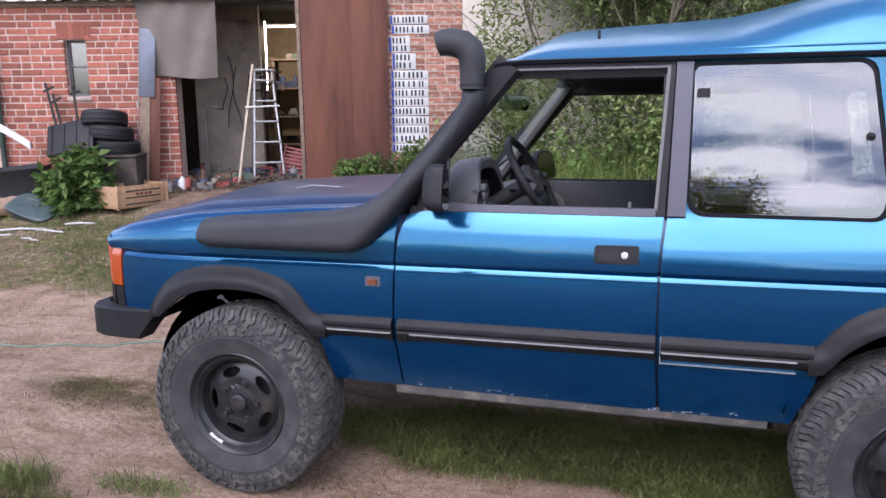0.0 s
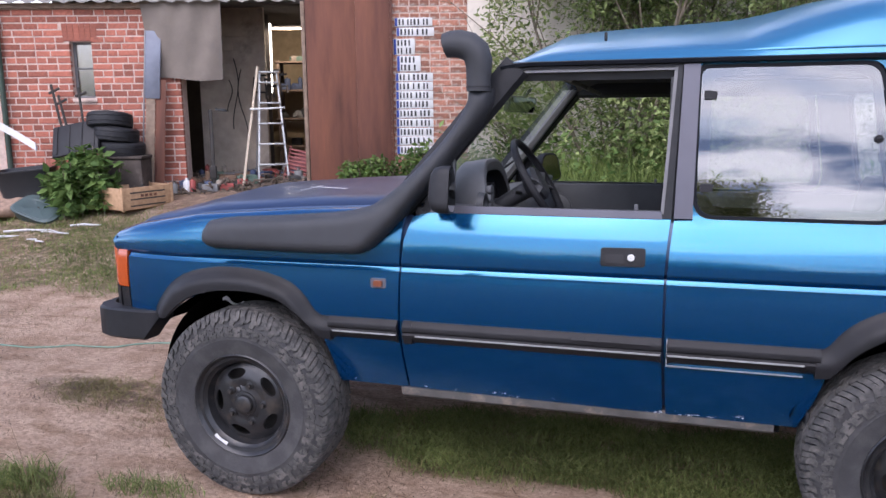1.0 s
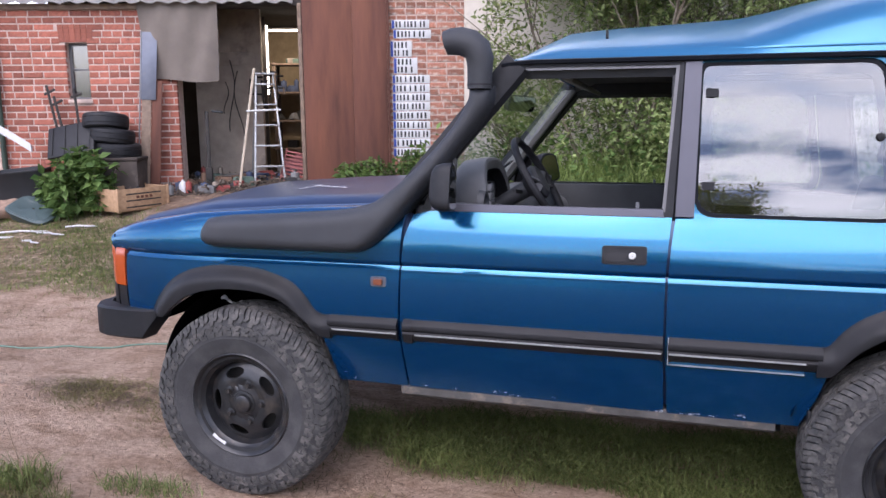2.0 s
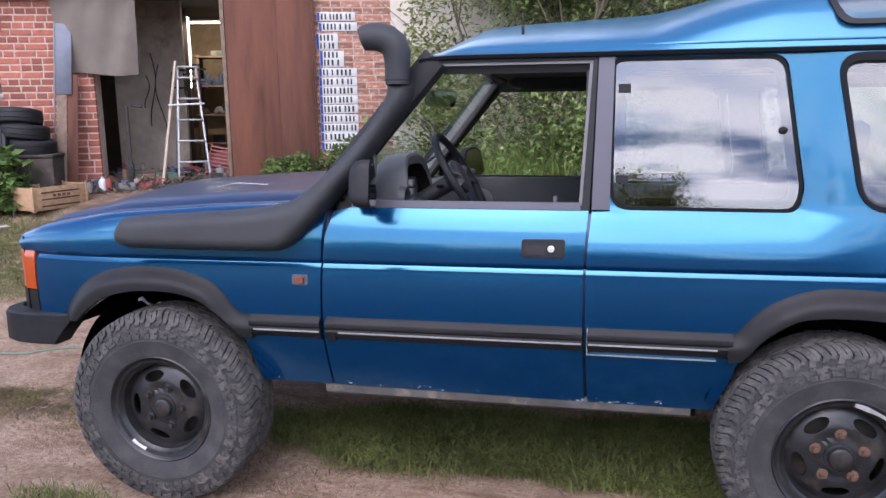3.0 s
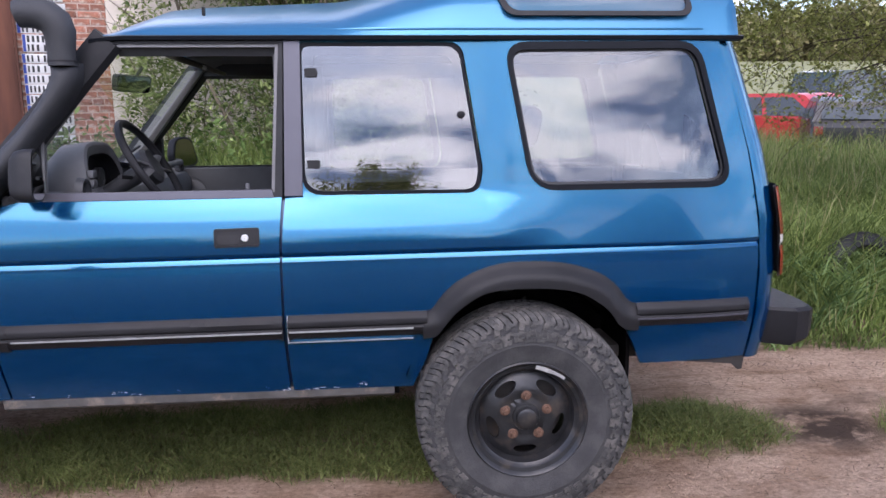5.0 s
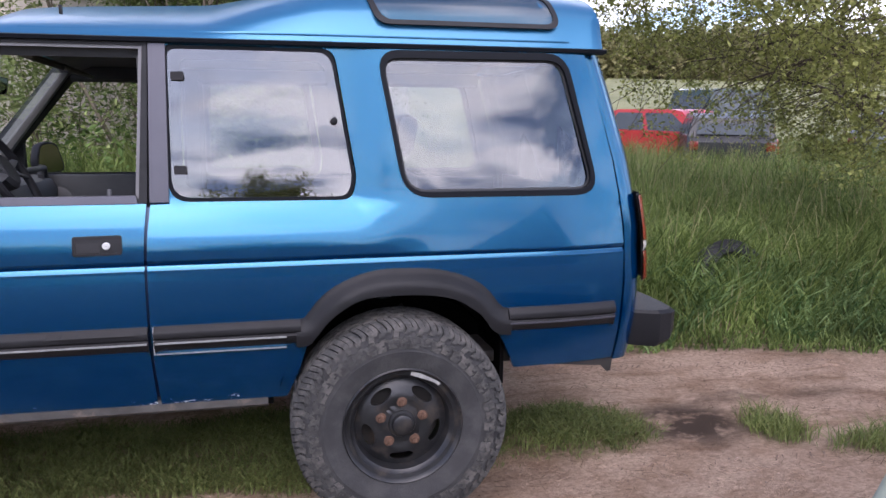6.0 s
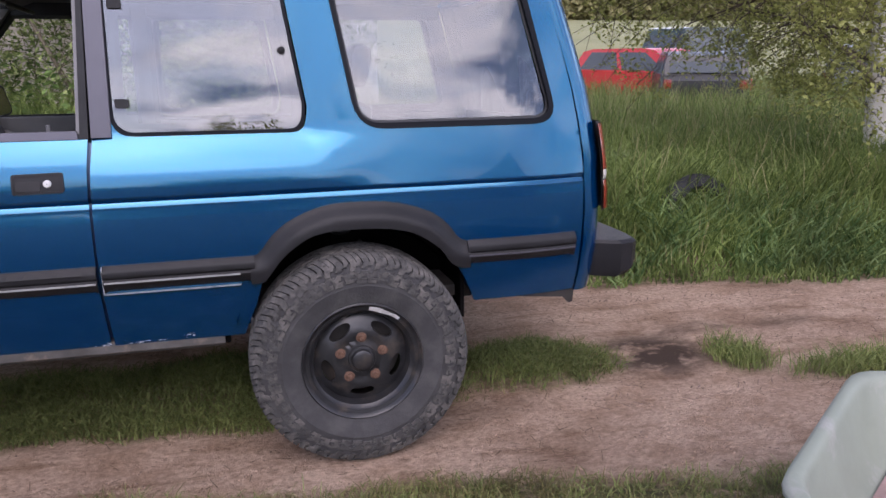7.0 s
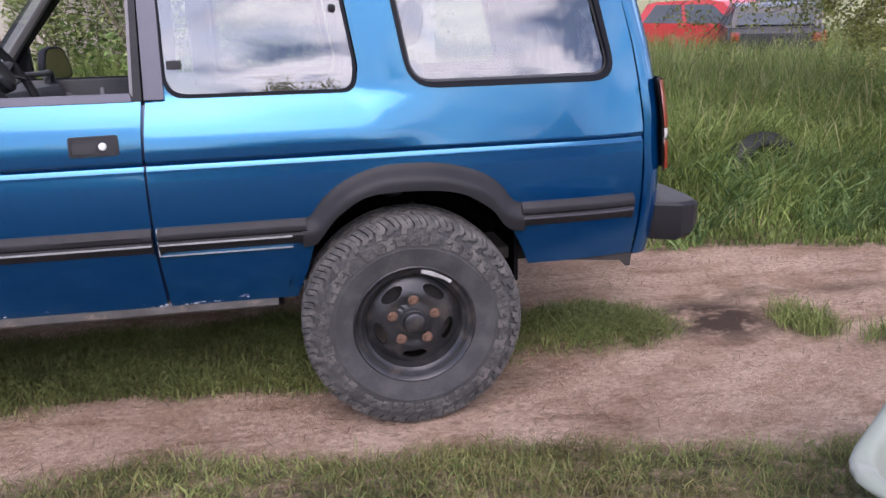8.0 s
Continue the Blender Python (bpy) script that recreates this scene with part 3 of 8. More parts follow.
def roof_side(x, z):
    zt, n = roof_top(x), float(np.interp(x, [1.1, 1.9, 2.3], [1.5, 1.6, 3.0]))
    y0, z0 = flank(min(x, 3.2), 1.76), 1.766
    q = min(0.999, max(0.0, (z - z0) / (zt + 0.03 - z0)))
    t = 1 - (1 - q ** n) ** (1 / n)
    return y0 + (YC - y0) * t + 0.16 * (z - z0) * (1 - t)


alp = rounded([(2.43, 1.985), (3.145, 1.985), (3.165, 1.835), (2.475, 1.835)], 0.05)
alp_in = rounded([(2.455, 1.968), (3.128, 1.968), (3.145, 1.852), (2.495, 1.852)], 0.04)
for near in (True, False):
    f = (lambda p: p) if near else (lambda p: (p[0], 2 * YC - p[1], p[2]))
    w = part("roof_window", sheet(alp, [alp_in], lambda u, v, d: f((u, roof_side(u, v) - 0.012 + d, v)), 0.03, 0.02), BLACK, car, "long window let into the raised roof side")
    part("pane", sheet(alp_in, [], lambda u, v, d: f((u, roof_side(u, v) - 0.006 + d, v)), 0.05, 0.0), GLASS_R, w, "tinted glass", 180)
# small nick in the front roof edge
part("roof_fastener", boxed(1.424, 1.434, 0.165, 0.180, 1.838, 1.868, 0.002), BLACK, car)
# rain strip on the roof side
both("roof_joint", loft([[(x, roof_side(x, 1.790) - 0.001, 1.788), (x, roof_side(x, 1.793) - 0.002, 1.792), (x, roof_side(x, 1.796) - 0.001, 1.796)] for x in np.linspace(1.30, 3.2, 40)]), PALE_BLUE)

WHITELINE = material("worn_bright_strip", (0.36, 0.36, 0.365), 0.4, 0.2, var=0.2, scale=30.0)


# shut faces behind the gaps of wing, door and quarter, darkened as shade
for x0, x1 in ((0.660, 0.718), (1.652, 1.706)):
    both("door_shut", sheet([(x0, 0.52), (x1, 0.52), (x1 + 0.01, 1.20), (x0 + 0.01, 1.20)], [], on_flank(-0.022), 0.06, 0.0, GROOVE + SHOULDER), PAINT_DARK_DUSTY)


# side mouldings, arch flares
def strip(x0, x1, z0, z1, out=0.024):
    def sh(u, v, d):
        b = 0.003 + (out - 0.003) * float(ramp((v - z0) / (z1 - z0) / 0.07)) * float(ramp((z1 - v) / (z1 - z0) / 0.24)) - (0.008 * math.exp(-(((v - z0) / (z1 - z0) - 0.52) / 0.05) ** 2))
        b -= 0.013 * max(0.0, 0.46 - (v - z0) / (z1 - z0)) / 0.46
        return (u, flank(u, v) - b + d - 0.001, swage(u, v))
    h = z1 - z0
    return sheet(rounded([(x0, z0), (x1, z0), (x1, z1), (x0, z1)], 0.004, 2), [], sh, 0.05, 0.02, [z0 + h * k for k in (0.035, 0.07, 0.28, 0.44, 0.48, 0.52, 0.56, 0.6, 0.76, 0.82, 0.88, 0.94)])


for x0, x1 in ((0.385, 0.677), (0.700, 1.668), (1.686, 2.180), (2.950, 3.392)):
    m = both("side_moulding", strip(x0, x1, 0.695, 0.794), PLASTIC)
    c0, c1 = x0 + (0.02 if x0 < 1 else 0.004), x1 - 0.003
    if x0 == 0.700:
        c0 = 0.752
    if x0 == 1.686:
        c1 = 2.13
    both("bright_strip", sheet([(c0, 0.7335), (c1, 0.7335), (c1, 0.7395), (c0, 0.7395)], [], on_flank(0.0265), 0.1, 0.006), PILLAR if x0 == 2.95 else WHITELINE)
part("moulding_cap", strip(0.702, 0.738, 0.694, 0.795, 0.0265), PLASTIC, car)
part("moulding_edge", joined(sheet([(1.686, 0.691), (2.13, 0.691), (2.13, 0.6945), (1.686, 0.6945)], [], on_flank(0.010), 0.1, 0.010), sheet([(1.6845, 0.694), (1.6875, 0.694), (1.6875, 0.792), (1.6845, 0.792)], [], on_flank(0.020), 0.1, 0.018)), WHITELINE, car, "worn pale edge of the moulding")


def flare(outer_arc, inner_arc, ends):
    poly = outer_arc + inner_arc[::-1]
    oa = np.array(outer_arc)

    def sh(u, v, d):
        dist = min(np.hypot(u - (a + (b - a) * t)[0], v - (a + (b - a) * t)[1]) for a, b in zip(oa[:-1], oa[1:]) for t in [np.clip(((u - a[0]) * (b - a)[0] + (v - a[1]) * (b - a)[1]) / ((b - a) @ (b - a)), 0, 1)])
        return (u, flank(u, v) - (0.024 + 0.018 * float(ramp((min(abs(u - e) for e in ends) - 0.02) / 0.16))) * float(ramp(min(1, dist / 0.06))) + d - 0.002, swage(u, v))
    return sheet(poly, [], sh, 0.012, 0.025)


def smooth_arc(pts, n=5):
    out = []
    for i in range(len(pts) - 1):
        p0, p1, p2, p3 = (Vector(pts[max(0, min(len(pts) - 1, i + k))]) for k in (-1, 0, 1, 2))
        for j in range(n):
            t = j / n
            out.append(tuple(0.5 * ((2 * p1) + (p2 - p0) * t + (2 * p0 - 5 * p1 + 4 * p2 - p3) * t * t + (3 * p1 - p0 - 3 * p2 + p3) * t ** 3)))
    return out + [tuple(pts[-1])]


both("front_flare", flare(smooth_arc([(-0.456, 0.738), (-0.450, 0.765), (-0.420, 0.812), (-0.350, 0.890), (-0.258, 0.942), (-0.146, 0.967), (-0.039, 0.972), (0.091, 0.962), (0.217, 0.924), (0.279, 0.872), (0.322, 0.814), (0.356, 0.794), (0.395, 0.793)]), smooth_arc([(-0.375, 0.735), (-0.352, 0.757), (-0.308, 0.795), (-0.231, 0.845), (-0.120, 0.875), (-0.039, 0.881), (0.066, 0.879), (0.167, 0.858), (0.241, 0.814), (0.305, 0.752), (0.342, 0.706), (0.395, 0.694)]), (0.395,)), PLASTIC)
both("rear_flare", flare(smooth_arc([(2.165, 0.793), (2.188, 0.796), (2.204, 0.808), (2.242, 0.856), (2.295, 0.900), (2.370, 0.936), (2.450, 0.957), (2.540, 0.961), (2.660, 0.954), (2.760, 0.929), (2.830, 0.897), (2.878, 0.856), (2.910, 0.815), (2.936, 0.796), (2.960, 0.793)]), smooth_arc([(2.165, 0.694), (2.198, 0.697), (2.218, 0.708), (2.262, 0.766), (2.300, 0.805), (2.370, 0.850), (2.440, 0.866), (2.540, 0.869), (2.645, 0.863), (2.730, 0.845), (2.795, 0.810), (2.850, 0.766), (2.886, 0.718), (2.920, 0.698), (2.960, 0.694)]), (2.165, 2.960)), PLASTIC)

# sill, inner arches, floor, chassis
both("sill", loft([[(x, 0.078, 0.502), (x, 0.068, 0.490), (x, 0.074, 0.462), (x, 0.11, 0.442), (x, 0.16, 0.450), (x, 0.16, 0.50)] for x in np.linspace(0.66, 2.06, 20)], True, True), SILLM)
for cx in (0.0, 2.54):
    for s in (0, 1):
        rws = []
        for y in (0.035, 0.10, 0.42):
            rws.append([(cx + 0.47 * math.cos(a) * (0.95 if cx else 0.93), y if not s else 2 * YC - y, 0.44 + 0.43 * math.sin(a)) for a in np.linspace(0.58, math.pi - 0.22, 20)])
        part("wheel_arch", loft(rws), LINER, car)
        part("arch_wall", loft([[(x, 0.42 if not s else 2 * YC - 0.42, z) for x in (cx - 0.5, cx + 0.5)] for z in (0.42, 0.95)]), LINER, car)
# further walls to close the arches, in the same shade-black
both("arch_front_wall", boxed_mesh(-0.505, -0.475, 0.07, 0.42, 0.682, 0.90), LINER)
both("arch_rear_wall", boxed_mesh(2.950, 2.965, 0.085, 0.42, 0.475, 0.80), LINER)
part("floor_pan", boxed(-0.45, 3.38, 0.17, 2 * YC - 0.17, 0.54, 0.59, 0.01), UNDER, car)
for y in (0.42, 2 * YC - 0.42):
    part("chassis_rail", boxed(-0.55, 3.30, y - 0.04, y + 0.04, 0.47, 0.55, 0.01), UNDER, car)
for cx in (0.0, 2.54):
    part("axle", joined(tube([(cx, 0.05, 0.40), (cx, 2 * YC - 0.05, 0.40)], 0.045, 12), lathe([(0.02, -0.14), (0.10, -0.11), (0.13, 0.0), (0.10, 0.11), (0.02, 0.14)], (cx, 1.1, 0.40), "x", 16)), UNDER, car)
    for y in (0.30, 2 * YC - 0.30):
        part("coil_spring", tube([(cx + 0.055 * math.cos(a), y + 0.055 * math.sin(a), 0.47 + 0.3 * a / 38) for a in np.arange(0, 38, 0.5)], 0.009, 5), UNDER, car)
part("jacking_bracket", boxed(2.055, 2.080, 0.09, 0.11, 0.455, 0.50, 0.004), LINER, car, "small rusty bracket under the sill")
part("mudflap", boxed(2.155, 2.165, 0.03, 0.16, 0.46, 0.56, 0.003), BLACK, car)

# wheels, built about their own middle
R_T = 0.404


def tyre_mesh():
    prof = [(0.212, -0.100), (0.225, -0.116), (0.250, -0.124), (0.284, -0.133), (0.292, -0.1345), (0.296, -0.1325), (0.320, -0.1325), (0.345, -0.1285), (0.362, -0.1235), (0.378, -0.1155), (0.388, -0.100), (0.3925, -0.05), (0.393, 0.0), (0.3925, 0.05), (0.388, 0.100), (0.378, 0.120), (0.345, 0.130), (0.290, 0.133), (0.225, 0.116), (0.212, 0.100)]
    casing = lathe(prof, (0, 0, 0), "y", 72)
    vs, fs = [], []
    rnd = random.Random(5)

    def lug(t0, t1, rows):
        """A tread block between two angles; rows of (radius of its top, y) across it, with its base sunk in the casing."""
        n = len(vs)
        k = len(rows)
        for t, sk in ((t0, 0), (t1, 1)):
            for r, y, dt in rows:
                a = t + dt
                vs.append((r * math.cos(a), y, r * math.sin(a)))
        for t in (t0, t1):
            for r, y, dt in rows:
                a = t + dt
                rr = r - 0.013 if abs(y) < 0.118 else r
                yy = y if abs(y) < 0.118 else y * 0.90
                vs.append((rr * math.cos(a), yy, rr * math.sin(a)))
        for i in range(k - 1):
            fs.append((n + i, n + i + 1, n + k + i + 1, n + k + i))
            fs.append((n + i + 1, n + i, n + 2 * k + i, n + 2 * k + i + 1))
            fs.append((n + k + i, n + k + i + 1, n + 3 * k + i + 1, n + 3 * k + i))
        for i in (0, k - 1):
            q = (n + i, n + k + i, n + 3 * k + i, n + 2 * k + i)
            fs.append(q if i == 0 else q[::-1])
    N = 50
    st = 2 * math.pi / N
    for i in range(N):
        t = i * st
        for s in (-1, 1):
            t2 = t + (0 if s < 0 else st / 2) + rnd.uniform(-0.006, 0.006)
            reach = (0.350, 0.1335) if i % 2 else (0.358, 0.1318)
            # shoulder blocks that hook round on to the side
            lug(t2, t2 + st * 0.46, [(R_T - 0.002, s * 0.066, 0.050), (R_T - 0.004, s * 0.096, 0.022), (R_T - 0.013, s * 0.117, 0.0), (0.376, s * 0.1272, -0.020), (reach[0], s * reach[1], 0.006)])
            lug(t2 + st * 0.55, t2 + st * 0.90, [(R_T - 0.002, s * 0.070, 0.050), (R_T - 0.004, s * 0.096, 0.022), (R_T - 0.014, s * 0.116, 0.0), (0.381, s * 0.1252, -0.012), (0.367, s * 0.1300, 0.012)])
            # chevrons across the tread's face
            lug(t2, t2 + st * 0.84, [(R_T, s * 0.003, -0.050), (R_T, s * 0.018, -0.030), (R_T, s * 0.030, 0.006)])
            lug(t2 + st * 0.1, t2 + st * 0.92, [(R_T, s * 0.036, 0.020), (R_T - 0.001, s * 0.050, 0.052), (R_T - 0.002, s * 0.062, 0.040)])
            # ring of low raised blocks on the sidewall
            inner = 0.303 + rnd.choice((0.0, 0.0, 0.006, 0.012))
            lug(t2 - st * 0.01, t2 + st * 0.47, [(0.347, s * 0.1320, 0.0), (0.335, s * 0.1345, 0.030), (0.327, s * 0.1358, 0.030)])
            lug(t2 + st * 0.49, t2 + st * 0.97, [(0.342, s * 0.1332, 0.03), (0.330, s * 0.1356, 0.0), (0.318, s * 0.1364, 0.0)])
            lug(t2 + st * 0.06, t2 + st * 0.88, [(0.321, s * 0.1358, 0.0), (0.312, s * 0.1366, 0.012), (inner, s * 0.1362, 0.012)])
    return casing, (vs, fs)


def wheel_disc():
    """The steel disc with five slots, and the rim well round it."""
    hole = [[(0.130 * math.cos(c) + 0.046 * math.cos(a) * -math.sin(c) + 0.021 * math.sin(a) * math.cos(c), 0.130 * math.sin(c) + 0.046 * math.cos(a) * math.cos(c) + 0.021 * math.sin(a) * math.sin(c)) for a in np.linspace(0, 2 * math.pi, 15)[:-1]] for c in [math.radians(-90 + 72 * k) for k in range(5)]]
    ring = [(0.172 * math.cos(a), 0.172 * math.sin(a)) for a in np.linspace(0, 2 * math.pi, 61)[:-1]]

    def sh(u, v, d):
        r = math.hypot(u, v)
        return (u, float(np.interp(r, [0, 0.062, 0.068, 0.10, 0.115, 0.150, 0.172], [-0.084, -0.084, -0.076, -0.084, -0.080, -0.066, -0.052])) + d, v)
    disc = sheet(ring, hole, sh, 0.014, 0.012)
    rim = lathe([(0.170, -0.050), (0.176, -0.070), (0.180, -0.088), (0.190, -0.097), (0.194, -0.104), (0.207, -0.107), (0.213, -0.116), (0.219, -0.121), (0.224, -0.116), (0.221, -0.100), (0.205, -0.09), (0.19, -0.03), (0.185, 0.09), (0.222, 0.116)], (0, 0, 0), "y", 72)
    return joined(disc, rim)


def nut_mesh():
    return joined(lathe([(0.001, -0.018), (0.0085, -0.018), (0.0105, -0.014), (0.0105, -0.004), (0.019, -0.002), (0.021, 0.004), (0.021, 0.008)], (0, 0, 0), "y", 12))


def raw(name, mesh, mat, angle=35):
    ob = part(name, mesh, mat, None, "", angle)
    me = ob.data
    bpy.data.objects.remove(ob)
    return me


ME = {"wheel": raw("wheel", wheel_disc(), STEEL), "tyre": raw("tyre", tyre_mesh()[0], RUBBER, 28), "tread": raw("tread", tyre_mesh()[1], TREAD, 28), "nut": raw("nut", nut_mesh(), RUSTNUT), "dark_nut": raw("nut", nut_mesh(), STEEL),
      "hub_cap": raw("hub_cap", lathe([(0.001, -0.026), (0.030, -0.026), (0.037, -0.022), (0.040, -0.014), (0.041, -0.008), (0.050, -0.006), (0.053, 0.0), (0.054, 0.01)], (0, 0, 0), "y", 28), STEEL),
      "brake_drum": raw("brake_drum", lathe([(0.02, 0.0), (0.155, 0.0), (0.155, 0.05), (0.02, 0.05)], (0, 0, 0), "y", 32), UNDER)}
SCUFF = {}
for a0, a1, key in ((48, 82, "rear"), (243, 262, "front")):
    SCUFF[key] = raw("rim_scuff", loft([[(r * math.cos(a), y, r * math.sin(a)) for r, y in ((0.193 + 0.003 * math.sin(9 * a), -0.1055), (0.2000, -0.1082), (0.2075 - 0.002 * math.sin(13 * a), -0.1092))] for a in np.radians(np.linspace(a0, a1, 16))]), WORN)
for cx, sc in ((0.0, "front"), (2.54, "rear")):
    for s in (1, -1):
        w = hang(new("wheel", ME["wheel"]), car, "black steel wheel with five slots and rusty nuts")
        w.matrix_basis = pose(cx, 0.046 if s > 0 else 2 * YC - 0.046, 0.390, 0, 0 if sc == "rear" else 17, 0 if s > 0 else 180)
        for nm in ("tyre", "tread", "hub_cap", "brake_drum"):
            o = hang(new(nm, ME[nm]), w)
            o.matrix_basis = pose(0, {"tyre": 0, "tread": 0, "hub_cap": -0.082, "brake_drum": 0.0}[nm], 0)
            if nm == "tread":
                o["kind"] = "stuff"
            if nm == "tyre":
                o["label"] = "dusty all-terrain tyre with chunky tread"
        for k in range(5):
            o = hang(new("wheel_nut", ME["nut" if sc == "rear" else "dark_nut"]), w)
            a = math.radians(90 + 72 * k)
            o.matrix_basis = pose(0.0825 * math.cos(a), -0.081, 0.0825 * math.sin(a))
        if s > 0:
            hang(new("rim_scuff", SCUFF[sc]), w, "bare scraped edge")

# bumpers
rws = []
for x, y in [(-0.440, 0.02), (-0.475, -0.004), (-0.508, -0.006), (-0.60, -0.008), (-0.70, 0.004), (-0.765, 0.035), (-0.80, 0.09), (-0.815, 0.25), (-0.825, YC)]:
    lo = 0.708 if x == -0.440 else 0.655 if x == -0.475 else 0.612
    rws.append([(x, y + 0.10, 0.742), (x, y + 0.012, 0.746), (x, y, 0.738), (x, y, lo + 0.010), (x, y + 0.010, lo), (x, y + 0.10, lo)])
both("front_bumper", loft(rws, True, True), BLACK)
rws = []
for x, y, lo in [(3.455, 0.11, 0.605), (3.52, 0.065, 0.602), (3.60, 0.028, 0.600), (3.655, 0.042, 0.612), (3.688, 0.078, 0.640), (3.700, 0.16, 0.648), (3.705, 0.3, 0.648), (3.71, YC, 0.648)]:
    xi = min(x, 3.50)
    rws.append([(xi, y + 0.14, 0.752), (x - 0.012, y + 0.016, 0.750), (x, y, 0.738), (x, y + 0.003, lo + 0.02), (x - 0.012, y + 0.016, lo), (xi, y + 0.14, lo)])
both("rear_bumper", loft(rws, True, True), PLASTIC, "black plastic-capped bumper", 22)
both("rear_valance", sheet([(3.02, 0.560), (3.425, 0.575), (3.432, 0.490), (3.415, 0.488), (3.38, 0.520), (3.20, 0.545)], [], on_flank(-0.006), 0.05, 0.02), UNDER)

# lamps
lens = []
for z in np.linspace(0.838, 1.004, 9):
    lens.append([(-0.609, flank(-0.61, z) + 0.02, z)] + [(x, flank(x, z) - 0.004 + (0.02 if x < -0.68 else 0) + 0.002 * (round(z * 100) % 2), z) for x in np.linspace(-0.612, -0.70, 8)] + [(-0.73, 0.12, z), (-0.74, 0.22, z)])
both("indicator_lamp", loft(lens), AMBER, "amber indicator lens on the front corner")
both("lamp_base", loft([[(-0.609, flank(-0.61, z) + 0.02, z)] + [(x, flank(x, z) - 0.001 + (0.02 if x < -0.68 else 0), z) for x in np.linspace(-0.612, -0.70, 6)] + [(-0.73, 0.12, z), (-0.74, 0.22, z)] for z in (0.735, 0.79, 0.834)]), PLASTIC)
rep = part("side_repeater", sheet(rounded([(0.568, 0.918), (0.632, 0.918), (0.632, 0.957), (0.568, 0.957)], 0.008, 2), [], on_flank(0.004), 0.05, 0.012), PILLAR, car, "small side repeater lamp")
part("lens", sheet(rounded([(0.582, 0.927), (0.618, 0.927), (0.618, 0.948), (0.582, 0.948)], 0.005, 2), [], on_flank(0.014), 0.05, 0.014), REPEATL, rep, "dull amber lens")
for s in (0, 1):
    f = (lambda p: p) if not s else (lambda p: (p[0], 2 * YC - p[1], p[2]))

    def lamp_rows(z0, z1, out):
        rr = []
        for z in np.linspace(z0, z1, 5):
            xs = seam(z)
            y0 = flank(3.38, z)
            rr.append([f((xs + 0.003 + (0.095 + out) * math.sin(a), y0 + 0.11 - (0.11 + out) * math.cos(a), z)) for a in np.linspace(0.62, 1.57, 9)] + [f((xs + 0.11 + out, y0 + 0.26, z))])
        return loft(rr)
    tl = part("tail_lamp", lamp_rows(0.880, 1.222, 0.022), BLACK, car, "tall red tail lamp on the rear corner")
    part("lens", lamp_rows(1.042, 1.215, 0.032), REDLENS, tl, "red lens")
    part("lens", lamp_rows(1.000, 1.039, 0.030), CLEARLENS, tl, "clear lens")
    part("lens", lamp_rows(0.888, 0.997, 0.032), REDLENS, tl, "red lens")

# door handle and lock
h = part("door_handle", sheet(rounded([(1.448, 1.044), (1.602, 1.046), (1.602, 1.112), (1.448, 1.110)], 0.010, 3), [rounded([(1.456, 1.051), (1.594, 1.053), (1.594, 1.105), (1.456, 1.103)], 0.006, 3)], on_flank(0.004), 0.03, 0.02), BLACK, car, "black recessed door handle with a bright lock")
part("recess", sheet([(1.452, 1.047), (1.598, 1.049), (1.598, 1.109), (1.452, 1.107)], [], on_flank(0.001), 0.03, 0.0), BLACK, h)
part("flap", sheet(rounded([(1.460, 1.055), (1.532, 1.055), (1.532, 1.101), (1.460, 1.100)], 0.004, 2), [], lambda u, v, d: (u, flank(u, v) - 0.005 + 0.006 * (v - 1.055) / 0.05 + d, v), 0.03, 0.01), PLASTIC, h)
part("lock", lathe([(0.001, -0.006), (0.010, -0.006), (0.0125, -0.003), (0.0125, 0.004)], (1.553, flank(1.55, 1.077) - 0.003, 1.078), "y", 20), material("lock_metal", (0.8, 0.8, 0.78), 0.35, 0.4, var=0.1), h, "bright lock barrel")

# door mirrors
TURN = pose(0.94, 2 * YC + 0.11, 0, 0, 0, -36) @ pose(-0.98, -2 * YC - 0.11, 0)
for s in (0, 1):
    f = (lambda p: p) if not s else (lambda p: tuple(TURN @ Vector((p[0], 2 * YC - p[1], p[2]))))
    prof = rounded([(-0.172, 1.230), (-0.070, 1.220), (-0.060, 1.29), (-0.075, 1.395), (-0.140, 1.398)], 0.042, 4)
    rws = []
    for x, k in ((0.852, 0.45), (0.860, 0.75), (0.874, 0.93), (0.897, 1.0), (0.925, 1.0), (0.932, 0.97)):
        rws.append([f((x + 0.06 * s, -0.11 + (y + 0.11) * k * (1 + 0.7 * s), 1.30 + (z - 1.30) * k)) for y, z in prof])
    mr = part("door_mirror", loft(rws, True, True), BLACK, car, "black door mirror housing")
    part("glass", loft([[f((0.9335 + 0.06 * s, -0.11 + (y + 0.11) * k * (1 + 0.7 * s), 1.30 + (z - 1.30) * k)) for y, z in prof] for k in (0.88, 0.02)], True), OLIVE_MIRROR if s else MIRROR, mr, "mirror glass", 180)
    part("bracket", loft([[f((x, y, z)) for x, z in ((0.82, 1.235), (0.87, 1.23), (0.88, 1.29), (0.83, 1.29))] for y in (-0.04, 0.06)], True, True), PLASTIC, mr)

